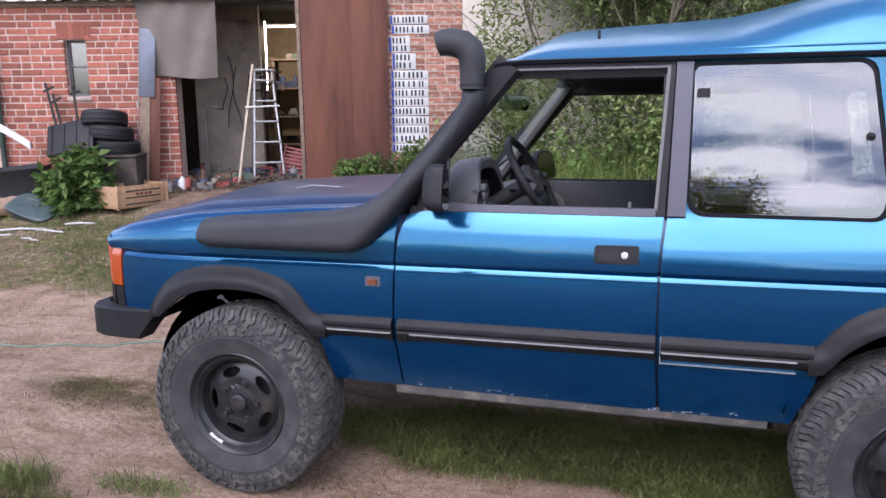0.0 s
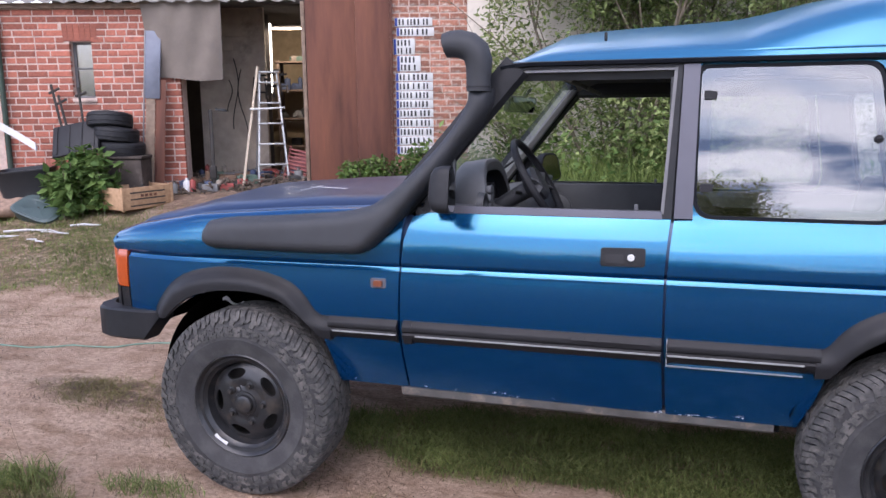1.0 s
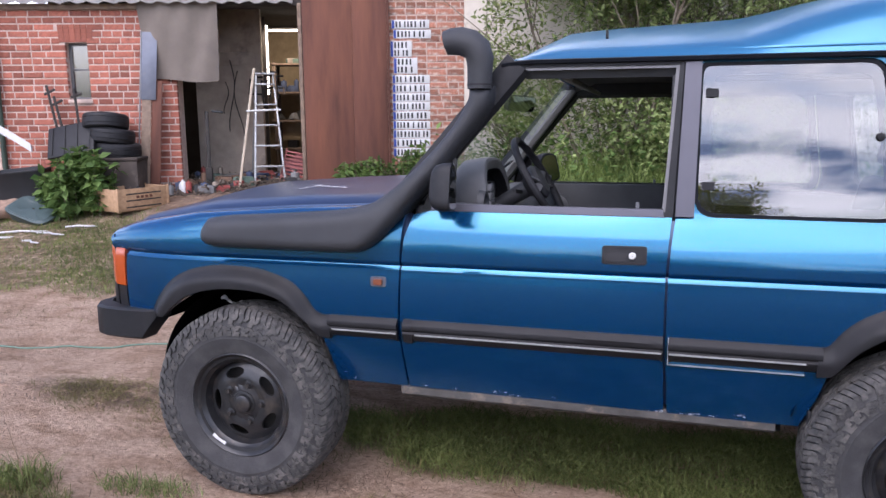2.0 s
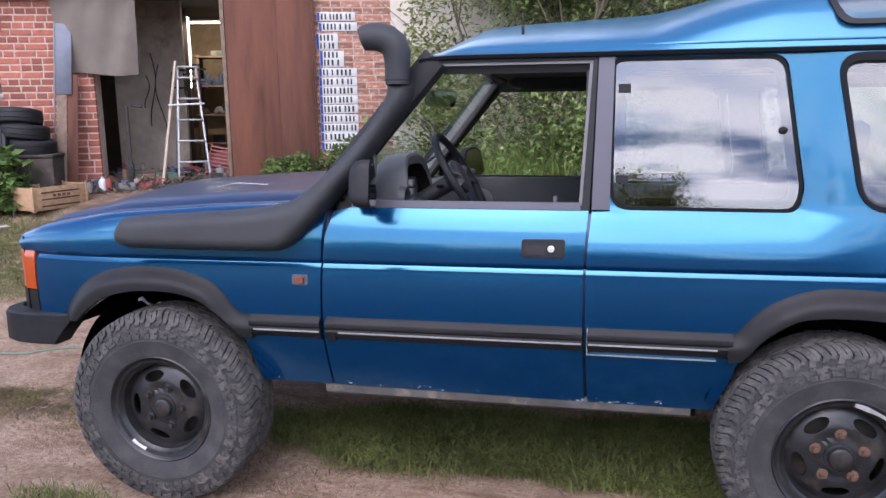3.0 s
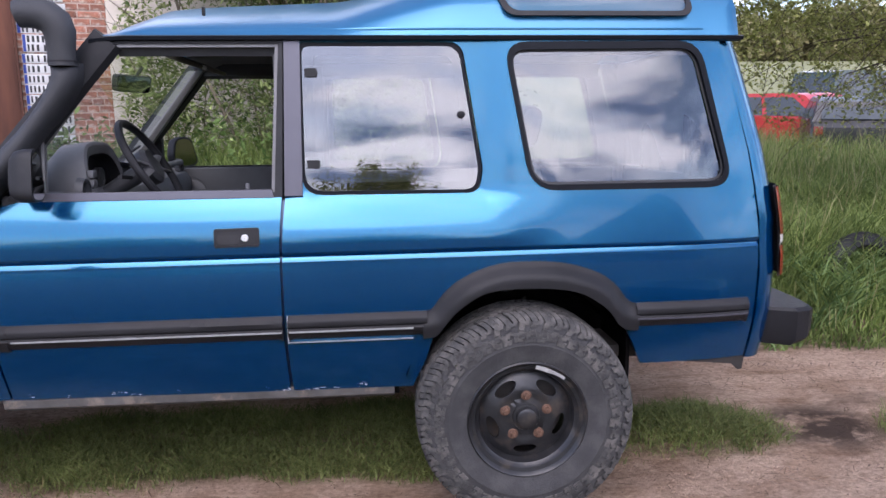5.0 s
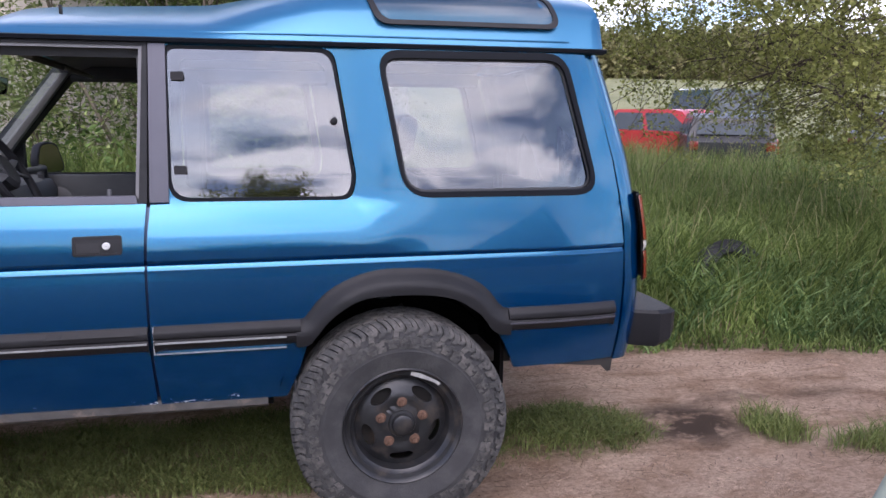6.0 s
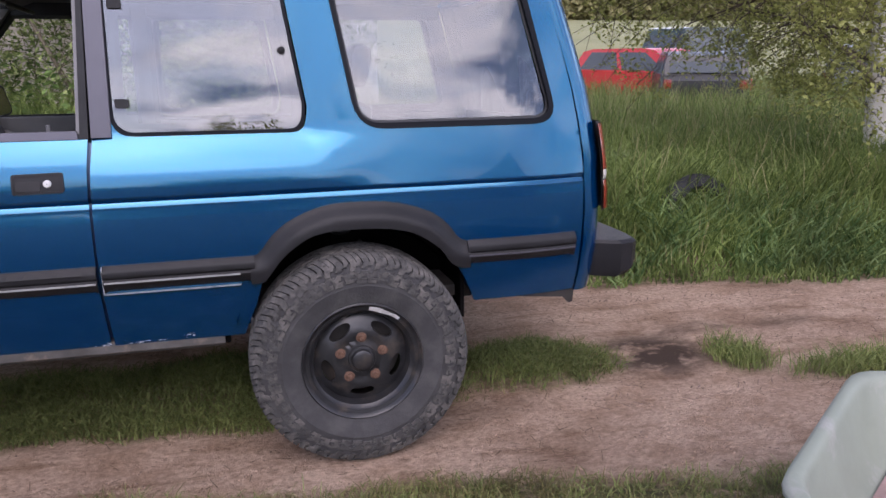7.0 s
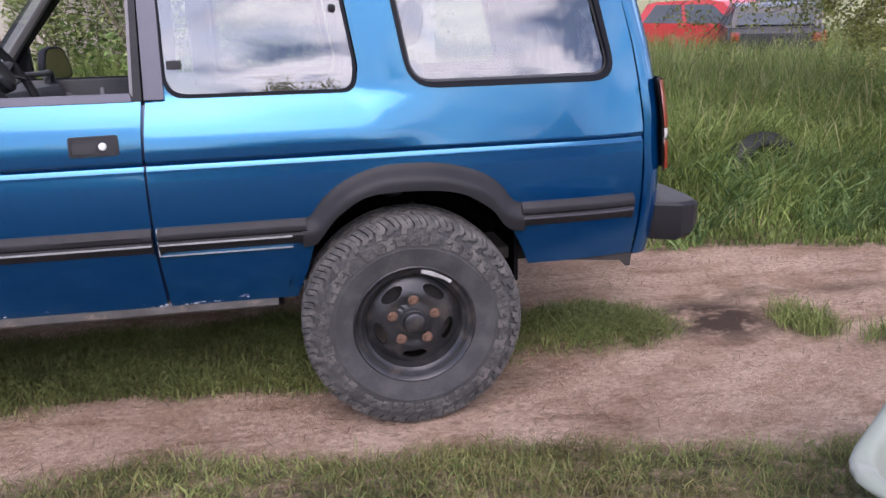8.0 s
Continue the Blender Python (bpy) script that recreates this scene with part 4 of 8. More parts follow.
# snorkel: moulded along the wing and up the pillar
SN = smooth_arc([(-0.105, 1.043), (0.108, 1.042), (0.47, 1.044), (0.55, 1.056), (0.602, 1.090), (0.667, 1.155), (0.749, 1.245), (0.828, 1.335), (0.902, 1.430), (0.985, 1.528), (1.034, 1.605), (1.042, 1.672)], 4)
SN += smooth_arc([(0.952, 1.672), (0.948, 1.622), (0.894, 1.531), (0.812, 1.434), (0.709, 1.333), (0.602, 1.250), (0.535, 1.226), (0.44, 1.206), (0.19, 1.185), (-0.092, 1.165), (-0.142, 1.138), (-0.160, 1.092), (-0.148, 1.058)], 4)


def sn_base(u, v):
    return float(np.interp(v, [1.0, 1.18, 1.28, 1.45, 1.68], [0.0, 0.015, 0.035, 0.060, 0.075]))


def sn_shape(u, v, d):
    e = float(edge_distance(SN, np.array([u]), np.array([v]))[0])
    r = 0.045
    t = min(1.0, e / r)
    return (u, sn_base(u, v) - 0.030 - 0.052 * math.sqrt(max(0.0, 1 - (1 - t) ** 2)) + d, v)


snk = part("snorkel", sheet(SN, [], sn_shape, 0.016, 0.07), SNORKEL, car, "matt black moulded air-intake snorkel", 60)
hp = [(0.997, 0.022, 1.660), (0.997, 0.022, 1.70), (0.998, 0.022, 1.735), (0.998, 0.022, 1.765), (0.988, 0.021, 1.797), (0.962, 0.019, 1.818), (0.930, 0.017, 1.827), (0.898, 0.016, 1.827), (0.874, 0.015, 1.822)]
part("intake_head", tube(hp, [0.044, 0.044, 0.046, 0.050, 0.052, 0.052, 0.050, 0.047, 0.043], 24), SNORKEL, snk, "black forward-facing intake head", 60)
part("clamp_ring", tube([(0.997, 0.022, 1.671), (0.997, 0.022, 1.677)], 0.0455, 24), BLACK, snk)
# black disc over the closed pipe stands in for the mouth's dark
part("intake_mouth", tube([(0.8742, 0.015, 1.822), (0.8722, 0.015, 1.8215)], 0.037, 24), BLACK, snk)
part("pillar_rail", tube([(0.79, 0.030, 1.325), (0.90, 0.045, 1.455), (1.02, 0.07, 1.60)], 0.010, 8), BLACK, snk)
for t in (0.15, 0.5, 0.85):
    p = Vector((0.79, 0.022, 1.325)).lerp(Vector((1.02, 0.060, 1.60)), t)
    part("bolt", lathe([(0.001, -0.012), (0.007, -0.012), (0.008, 0.0)], p, "y", 10), CHROME, snk)

# windscreen, cabin
part("windscreen", loft([[(0.70 + 0.42 * t + 0.02 * (abs(y - YC) / 0.78) ** 2, y, 1.245 + 0.51 * t) for y in np.linspace(0.09 + 0.04 * t, 2 * YC - 0.09 - 0.04 * t, 9)] for t in (0, 0.5, 1)]), CLEAR, car, angle=180).visible_shadow = False
part("scuttle", loft([[(x, y, z) for y in np.linspace(0.07, 2 * YC - 0.07, 9)] for x, z in ((0.60, 1.235), (0.72, 1.245), (0.76, 1.20))]), BLACK, car)
for y in (0.45, 1.15):
    part("wiper", tube([(0.66, y, 1.262), (0.74, y + 0.25, 1.30), (0.79, y + 0.42, 1.355)], 0.007, 6), BLACK, car)
part("headliner", loft([[(x, y, min(1.83, roof_top(x) - 0.045) - 0.06 * ((y - YC) / 0.75) ** 4) for y in np.linspace(0.14, 2 * YC - 0.14, 13)] for x in np.linspace(1.14, 3.25, 20)]), HEADLINER, car, angle=180)
both("roof_rail_trim", loft([[(x, 0.125, 1.752), (x, 0.15, 1.700), (x, 0.175, 1.715), (x, 0.17, 1.775)] for x in np.linspace(1.14, 3.25, 10)], True, True), DARKTRIM)
for y, s in ((0.60, -1), (1.17, 1)):
    part("sun_visor", boxed(-0.01, 0.01, y - 0.24, y + 0.24, -0.07, 0.07, 0.008, pose(1.22, 0, 1.735, 0, -68, 0)), HEADLINER, car)
# rear-view mirror
RV = pose(0.972, 0.875, 1.643, 0, 12, -20)
RVP = rounded([(-0.115, -0.036), (0.115, -0.036), (0.12, 0.036), (-0.12, 0.036)], 0.02, 3)


def rvm(mesh):
    return [tuple(RV @ Vector(p)) for p in mesh[0]], mesh[1]


rv = part("interior_mirror", rvm(loft([[(x, a, b) for a, b in RVP] for x in (-0.012, 0.0, 0.012)], True, True)), BLACK, car, "black rear-view mirror")
part("glass", rvm(loft([[(0.0135, a * k, b * k) for a, b in RVP] for k in (0.92, 0.02)], True)), OLIVE_MIRROR, rv, "mirror glass", 180)
part("stem", tube([(0.98, 0.88, 1.66), (1.02, YC, 1.715)], 0.008, 6), BLACK, rv)
# dashboard, binnacle, wheel
INKP = material("instrument_black", (0.006, 0.006, 0.007), 0.7, var=0.2, spec=0.2)
dp = [(0.72, 1.215), (0.80, 1.235), (0.93, 1.232), (1.00, 1.21), (1.025, 1.16), (1.01, 1.05), (0.98, 0.90), (0.80, 0.80), (0.72, 0.95)]
part("dashboard", loft([[(x, y, z) for x, z in dp] for y in np.linspace(0.10, 2 * YC - 0.10, 12)], True, True), GREYTRIM, car)


def hood(k, h, x, z0=1.17):
    """One arch of the instrument hood, k wide and h high."""
    return [(x - 0.035 * max(0.0, math.sin(a)), 0.415 + 0.215 * k * math.copysign(abs(math.cos(a)) ** 0.55, math.cos(a)), z0 + h * max(0.0, math.sin(a)) ** 0.62) for a in np.linspace(0, math.pi, 25)]


part("instrument_binnacle", loft([hood(0.86, 0.06, 0.78), hood(0.95, 0.16, 0.83), hood(1.0, 0.225, 0.89), hood(1.0, 0.236, 0.965), hood(0.99, 0.234, 0.985), hood(0.95, 0.224, 0.992), hood(0.84, 0.190, 0.988)]), GREYTRIM, car, "grey instrument hood")
part("instrument_panel", loft([hood(0.845, 0.192, 0.990), hood(0.82, 0.180, 0.945), hood(0.40, 0.09, 0.943), hood(0.02, 0.004, 0.943)]), INKP, car)
for y, r in ((0.345, 0.042), (0.475, 0.042)):
    part("dial", lathe([(0.001, 0.0), (r * 0.86, 0.0), (r * 0.9, 0.004), (r, 0.004), (r, -0.02)], (0.936, y, 1.262), "x", 24), DARKTRIM, car, "round dial")
for k in range(4):
    part("switch", boxed(0.978, 0.998, 0.205, 0.250, 1.178 + 0.034 * k, 1.205 + 0.034 * k, 0.004), GREYTRIM, car)
for y in (0.16, 2 * YC - 0.16):
    part("air_vent", lathe([(0.052, -0.012), (0.046, 0.014), (0.036, 0.012), (0.03, 0.0), (0.001, 0.0)], (0.975, y, 1.235), "x", 24), DARKTRIM, car)
for y in (0.78, 0.94):
    part("radio_unit", boxed(1.015, 1.03, y - 0.06, y + 0.08, 1.00, 1.06, 0.004), DARKTRIM, car)
part("passenger_grab_bar", tube([(0.99, 1.05, 1.25), (1.02, 1.10, 1.275), (1.02, 1.45, 1.275), (0.99, 1.50, 1.25)], 0.014, 8), GREYTRIM, car)
SW = pose(1.148, 0.42, 1.310, 0, 59, 0)


def sw(mesh):
    return [tuple(SW @ Vector(p)) for p in mesh[0]], mesh[1]


swh = part("steering_wheel", sw(tube([(0.19 * math.cos(a), 0.19 * math.sin(a), 0) for a in np.linspace(0, 2 * math.pi, 49)], 0.0155, 10, False)), BLACK, car, "black two-spoke steering wheel")
part("hub", sw(joined(lathe([(0.001, 0.02), (0.06, 0.016), (0.075, 0.0), (0.07, -0.03), (0.035, -0.06), (0.03, -0.20)], (0, 0, 0), "z", 20))), DARKTRIM, swh)
for a in (0.2, -0.2, math.pi - 0.2, math.pi + 0.2):
    c, s = math.cos(a + math.pi / 2), math.sin(a + math.pi / 2)
    part("spoke", sw(tube([(0.05 * c, 0.05 * s, -0.002), (0.18 * c, 0.18 * s, 0.0)], [0.022, 0.014], 8, True, 0.4)), GREYTRIM, swh)
for s in (1, -1):
    part("column_stalk", sw(tube([(0, 0.04 * s, -0.08), (-0.01, 0.17 * s, -0.075)], 0.008, 6)), BLACK, swh)
# inner door trims, pillars, seats
for y, s in ((0.075, 1), (2 * YC - 0.075, -1)):
    t = part("door_trim", boxed(0.74, 1.66, y - 0.022, y + 0.022, 0.60, 1.232, 0.012), DARKTRIM, car, "dark grey inner door panel")
    part("armrest", boxed(1.05, 1.52, min(y, y + 0.075 * s), max(y, y + 0.075 * s), 0.98, 1.03, 0.015), DARKTRIM, t)
    part("speaker_grille", lathe([(0.001, 0.0), (0.075, 0.0), (0.085, -0.006 * s), (0.09, 0.0)], (1.02, y + 0.024 * s, 1.09), "y", 24), GREYTRIM, t)
    part("lock_button", lathe([(0.001, 0.03), (0.007, 0.028), (0.007, 0.0)], (1.56, y, 1.232), "z", 10), GREYTRIM, t)
    part("pillar_trim", loft([[(0.70 + 0.40 * q + a, (0.10 if s > 0 else 2 * YC - 0.10) + s * (0.04 * q + b), 1.24 + 0.50 * q) for a, b in ((-0.045, -0.02), (-0.04, 0.045), (0.01, 0.075), (0.04, 0.06), (0.045, -0.02))] for q in np.linspace(0, 1, 6)], True, True), PALETRIM, car)
    part("rear_pillar_trim", loft([[(x, (0.10 if s > 0 else 2 * YC - 0.10) + s * (b + 0.05 * q), 1.0 + 0.75 * q) for x, b in ((1.66, 0), (1.77, 0), (1.75, 0.03), (1.68, 0.03))] for q in (0, 0.5, 1)], True, True), DARKTRIM, car)
    part("load_side_trim", boxed(1.75, 3.38, y - 0.015, y + 0.02, 0.93, 1.20, 0.01), DARKTRIM, car)
part("rear_bench", boxed(-0.06, 0.06, 0.22, 2 * YC - 0.22, 0.0, 0.52, 0.05, pose(2.50, 0, 0.80, 0, 12, 0)), DARKTRIM, car, "dark cloth rear seat back")
for y in (0.50, 1.27):
    part("headrest", boxed(-0.045, 0.045, y - 0.13, y + 0.13, 0.0, 0.17, 0.04, pose(2.61, 0, 1.36, 0, 12, 0)), DARKTRIM, car)
part("tailgate_trim", boxed(3.40, 3.42, 0.20, 2 * YC - 0.20, 0.60, 1.22, 0.01), DARKTRIM, car)

# spare wheel on the tail
sp = hang(new("spare_wheel", ME["wheel"]), car, "spare wheel on the tailgate")
sp.matrix_basis = pose(3.60, 1.13, 1.25, 0, 0, 90)
hang(new("tyre", ME["tyre"]), sp)
hang(new("tread", ME["tread"]), sp)["kind"] = "stuff"
# tow eye and a bent bracket under the nose
part("tow_eye", tube([(-0.38 + 0.025 * math.cos(a), 0.20, 0.63 + 0.025 * math.sin(a)) for a in np.linspace(0, 6.28, 17)], 0.007, 6), UNDER, car)
part("torn_liner", loft([[(-0.17 + 0.11 * t, 0.10 + 0.02 * math.sin(9 * t), 0.805 - 0.025 * t + 0.008 * math.sin(17 * t)), (-0.17 + 0.11 * t, 0.10, 0.793 - 0.02 * t + 0.006 * math.sin(11 * t))] for t in np.linspace(0, 1, 12)]), WORN, car, "torn pale edge of the wheel-arch liner")

# the body leans a little to its far side on the uneven track
done = set()
for ob in car.children_recursive:
    if ob.data.name in done or ob.name.split(".")[0] in ("wheel", "tyre", "tread", "hub_cap", "brake_drum", "wheel_nut", "rim_scuff", "axle", "spare_wheel"):
        continue
    done.add(ob.data.name)
    for vt in ob.data.vertices:
        vt.co.z -= 0.036 * vt.co.y

# ---- ground ----
def land(x, y):
    """Height of the ground, for arrays."""
    x, y = np.asarray(x, float), np.asarray(y, float)
    rise = 0.60 * ramp((y - 2.2) / 4.2) * (1 - ramp((x - 0.5) / 4.5))
    hill = np.minimum(0.058 * np.maximum(0, y - 30) * ramp((y - 30) / 30), 9.5)
    mid = 0.03 * np.exp(-(((y - 0.78) / 0.35) ** 2)) * ramp((6 - x) / 2)
    bank = 0.10 * ramp((y - 1.75) / 0.5) * ramp((x - 2.6) / 1.2)
    near = 0.05 * ramp((-0.15 - y) / 0.6)
    bump = 0.014 * np.sin(3.1 * x + 1.3 * y) * np.sin(2.3 * y - 0.7 * x) + 0.006 * np.sin(9.1 * x + 2 * y) * np.sin(7.3 * y + x) + 0.004 * np.sin(23 * x - 3 * y) * np.sin(19 * y + 5 * x)
    flat = np.exp(-(((y - 0.05) / 0.16) ** 2)) + np.exp(-(((y - 1.72) / 0.16) ** 2))
    return rise + hill + mid + bank + near + bump * (1 - 0.85 * np.clip(flat, 0, 1)) - 0.004


def blob(x, y, cx, cy, rx, ry):
    return np.clip(1.25 - ((x - cx) / rx) ** 2 - ((y - cy) / ry) ** 2, 0, 1)


def verge(x):
    return np.interp(x, [-2, -1.5, -0.95, -0.3, 0.4, 1.0, 1.84, 2.84, 3.82, 6.0], [0.0, -0.05, -0.14, -0.55, -0.35, -0.16, -0.10, -0.25, -0.47, -0.8])


def wobble(x, y, s=1.0):
    return np.sin(5.3 * x * s + 2.1 * y) * 0.5 + np.sin(11.7 * x * s - 7.3 * y) * 0.3 + np.sin(3.1 * x * s + 13.0 * y) * 0.2


def sod(x, y):
    """How much grass grows at a place, 0 to 1."""
    x, y = np.asarray(x, float), np.asarray(y, float)
    w = 0.07 * wobble(x, y)
    strip = ramp((y - np.interp(x, [-0.05, 0.12, 0.26, 0.45, 0.63, 1.06, 2.2], [0.80, 0.55, 0.35, 0.34, 0.28, 0.25, 0.26]) - w) / 0.14) * ramp((np.interp(x, [0.1, 0.4, 0.9], [0.80, 0.96, 1.08]) + w - y) / 0.16) * ramp((x - 0.0) / 0.15) * ramp((3.15 - x) / 0.3)
    p1 = blob(x, y, 3.42, 0.58, 0.48, 0.27)
    p2 = blob(x, y, 4.50, 0.46, 0.17, 0.20)
    p3 = blob(x, y, 5.05, 0.20, 0.46, 0.13) + blob(x, y, 5.9, 0.1, 0.6, 0.12)
    close = ramp((verge(x) - y + w) / 0.16)
    left = ramp((y - 2.45 - 0.25 * (x + 3.8) + 3 * w) / 0.5) * ramp((5.2 - y + 2 * w) / 0.9) * ramp((-1.2 - x) / 0.8) * (0.75 + 0.25 * wobble(x, y, 0.3))
    right = ramp((y - np.interp(x, [2.5, 4.4, 5.65, 8], [1.95, 1.68, 1.42, 1.1]) + w) / 0.12) * ramp((x + 0.2) / 1.5)
    return np.clip(np.maximum.reduce([strip, p1, p2, p3, close, left, right, ramp((y - 9) / 2) * ramp((x - 1) / 3), ramp((-3 - y) / 0.5)]), 0, 1)


def dark_earth(x, y):
    """Dark, damp and churned earth on the track, and darker ground before the house."""
    return np.clip(blob(x, y, 4.10, 0.58, 0.32, 0.26) * 1.0 + 0.5 * blob(x, y, 4.5, 0.84, 0.30, 0.09) + 0.5 * blob(x, y, 5.0, 0.80, 0.25, 0.08) + 0.3 * blob(x, y, 2.95, 0.20, 0.5, 0.10) + 0.85 * blob(x, y, -1.35, 0.74, 0.60, 0.20) + 0.55 * blob(x, y, -3.0, 5.5, 2.4, 0.9), 0, 1)


def ground_material():
    m = bpy.data.materials.new("sandy_soil")
    m.use_nodes = True
    t = m.node_tree
    p = t.nodes["Principled BSDF"]
    p.inputs["Roughness"].default_value, p.inputs["Specular IOR Level"].default_value = 0.92, 0.2
    co = node(t, "ShaderNodeTexCoord")

    gm = node(t, "ShaderNodeMapping")
    gm.inputs["Scale"].default_value = (0.9, 1.2, 1.0)
    t.links.new(co.outputs["Object"], gm.inputs["Vector"])

    def noise_ramp(scale, lo, hi, c0, c1, detail=8.0, rough=0.62):
        n = node(t, "ShaderNodeTexNoise", Scale=scale, Detail=detail, Roughness=rough)
        t.links.new(gm.outputs[0], n.inputs["Vector"])
        r = node(t, "ShaderNodeValToRGB")
        r.color_ramp.elements[0].position, r.color_ramp.elements[1].position = lo, hi
        r.color_ramp.elements[0].color, r.color_ramp.elements[1].color = (*c0, 1), (*c1, 1)
        t.links.new(n.outputs[0], r.inputs[0])
        return r.outputs[0], n.outputs[0]

    def mix(f, a, b):
        x = node(t, "ShaderNodeMix", data_type="RGBA")
        if isinstance(f, float):
            x.inputs[0].default_value = f
        else:
            t.links.new(f, x.inputs[0])
        for s, v in ((6, a), (7, b)):
            if isinstance(v, tuple):
                x.inputs[s].default_value = (*v, 1)
            else:
                t.links.new(v, x.inputs[s])
        return x.outputs[2]

    sand, _ = noise_ramp(1.6, 0.32, 0.66, (0.44, 0.306, 0.222), (0.65, 0.484, 0.368))
    grit, _ = noise_ramp(38.0, 0.36, 0.60, (0.55, 0.51, 0.47), (1.16, 1.15, 1.13), 7.0, 0.75)
    mm = node(t, "ShaderNodeMix", data_type="RGBA")
    mm.blend_type = "MULTIPLY"
    mm.inputs[0].default_value = 0.8
    t.links.new(sand, mm.inputs[6])
    t.links.new(grit, mm.inputs[7])
    patch, _ = noise_ramp(3.6, 0.47, 0.60, (0, 0, 0), (1, 1, 1))
    half = node(t, "ShaderNodeMix", data_type="RGBA")
    half.blend_type = "MULTIPLY"
    half.inputs[0].default_value = 1.0
    t.links.new(mm.outputs[2], half.inputs[6])
    half.inputs[7].default_value = (0.80, 0.76, 0.72, 1)
    col = mix(patch, mm.outputs[2], half.outputs[2])
    # trodden streaks along the track
    sm = node(t, "ShaderNodeMapping")
    sm.inputs["Scale"].default_value = (0.55, 2.3, 1.0)
    t.links.new(co.outputs["Object"], sm.inputs["Vector"])
    sn = node(t, "ShaderNodeTexNoise", Scale=3.2, Detail=9.0, Roughness=0.68)
    t.links.new(sm.outputs[0], sn.inputs["Vector"])
    sr = node(t, "ShaderNodeMapRange")
    sr.inputs[1].default_value, sr.inputs[2].default_value, sr.inputs[4].default_value = 0.53, 0.64, 0.85
    t.links.new(sn.outputs[0], sr.inputs[0])
    worn = node(t, "ShaderNodeMix", data_type="RGBA")
    worn.blend_type = "MULTIPLY"
    worn.inputs[0].default_value = 1.0
    t.links.new(col, worn.inputs[6])
    worn.inputs[7].default_value = (0.62, 0.57, 0.52, 1)
    col = mix(sr.outputs[0], col, worn.outputs[2])
    at = node(t, "ShaderNodeAttribute", attribute_name="damp")
    dn, _ = noise_ramp(6.0, 0.34, 0.50, (0, 0, 0), (1, 1, 1))
    dm = node(t, "ShaderNodeMath", operation="MULTIPLY")
    t.links.new(at.outputs["Fac"], dm.inputs[0])
    t.links.new(dn, dm.inputs[1])
    col = mix(dm.outputs[0], col, (0.075, 0.050, 0.036))
    at2 = node(t, "ShaderNodeAttribute", attribute_name="sod")
    turf, _ = noise_ramp(9.0, 0.3, 0.7, (0.055, 0.055, 0.024), (0.15, 0.14, 0.062))
    gn, _ = noise_ramp(13.0, 0.30, 0.55, (0, 0, 0), (1, 1, 1))
    ad = node(t, "ShaderNodeMath", operation="MULTIPLY")
    t.links.new(at2.outputs["Fac"], ad.inputs[0])
    t.links.new(gn, ad.inputs[1])
    col = mix(ad.outputs[0], col, turf)
    at3 = node(t, "ShaderNodeAttribute", attribute_name="field")
    fld, _ = noise_ramp(0.15, 0.3, 0.7, (0.20, 0.205, 0.10), (0.28, 0.275, 0.145))
    col = mix(at3.outputs["Fac"], col, fld)
    t.links.new(col, p.inputs["Base Color"])
    n3 = node(t, "ShaderNodeTexNoise", Scale=26.0, Detail=10.0, Roughness=0.78)
    t.links.new(gm.outputs[0], n3.inputs["Vector"])
    bp = node(t, "ShaderNodeBump", Strength=1.0, Distance=0.055)
    t.links.new(n3.outputs[0], bp.inputs["Height"])
    t.links.new(bp.outputs[0], p.inputs["Normal"])
    return m


xs = np.concatenate([np.arange(-400, -20, 20.0), np.arange(-20, -7, 0.5), np.arange(-7, -1.5, 0.1), np.arange(-1.5, 5.5, 0.05), np.arange(5.5, 9, 0.1), np.arange(9, 30, 0.5), np.arange(30, 401, 15.0)])
ys = np.concatenate([np.arange(-300, -12, 15.0), np.arange(-12, -2, 0.5), np.arange(-2, 2.2, 0.05), np.arange(2.2, 9, 0.1), np.arange(9, 34, 0.5), np.arange(34, 420, 8.0)])
gx, gy = np.meshgrid(xs, ys)
v = np.stack([gx.ravel(), gy.ravel(), land(gx, gy).ravel()], 1)
n, k = gx.shape[1], gx.shape[0]
i = (np.arange(k - 1)[:, None] * n + np.arange(n - 1)).ravel()
ground = bulk("ground", v, np.stack([i, i + 1, i + n + 1, i + n], 1), ground_material())
tagged(ground, "rutted sandy farm track with worn grass", "ground", kind="structure")
for nm, val in (("sod", sod(gx, gy)), ("damp", dark_earth(gx, gy)), ("field", ramp((gy - 24) / 6))):
    ground.data.attributes.new(nm, "FLOAT", "POINT").data.foreach_set("value", val.ravel().astype(np.float32))


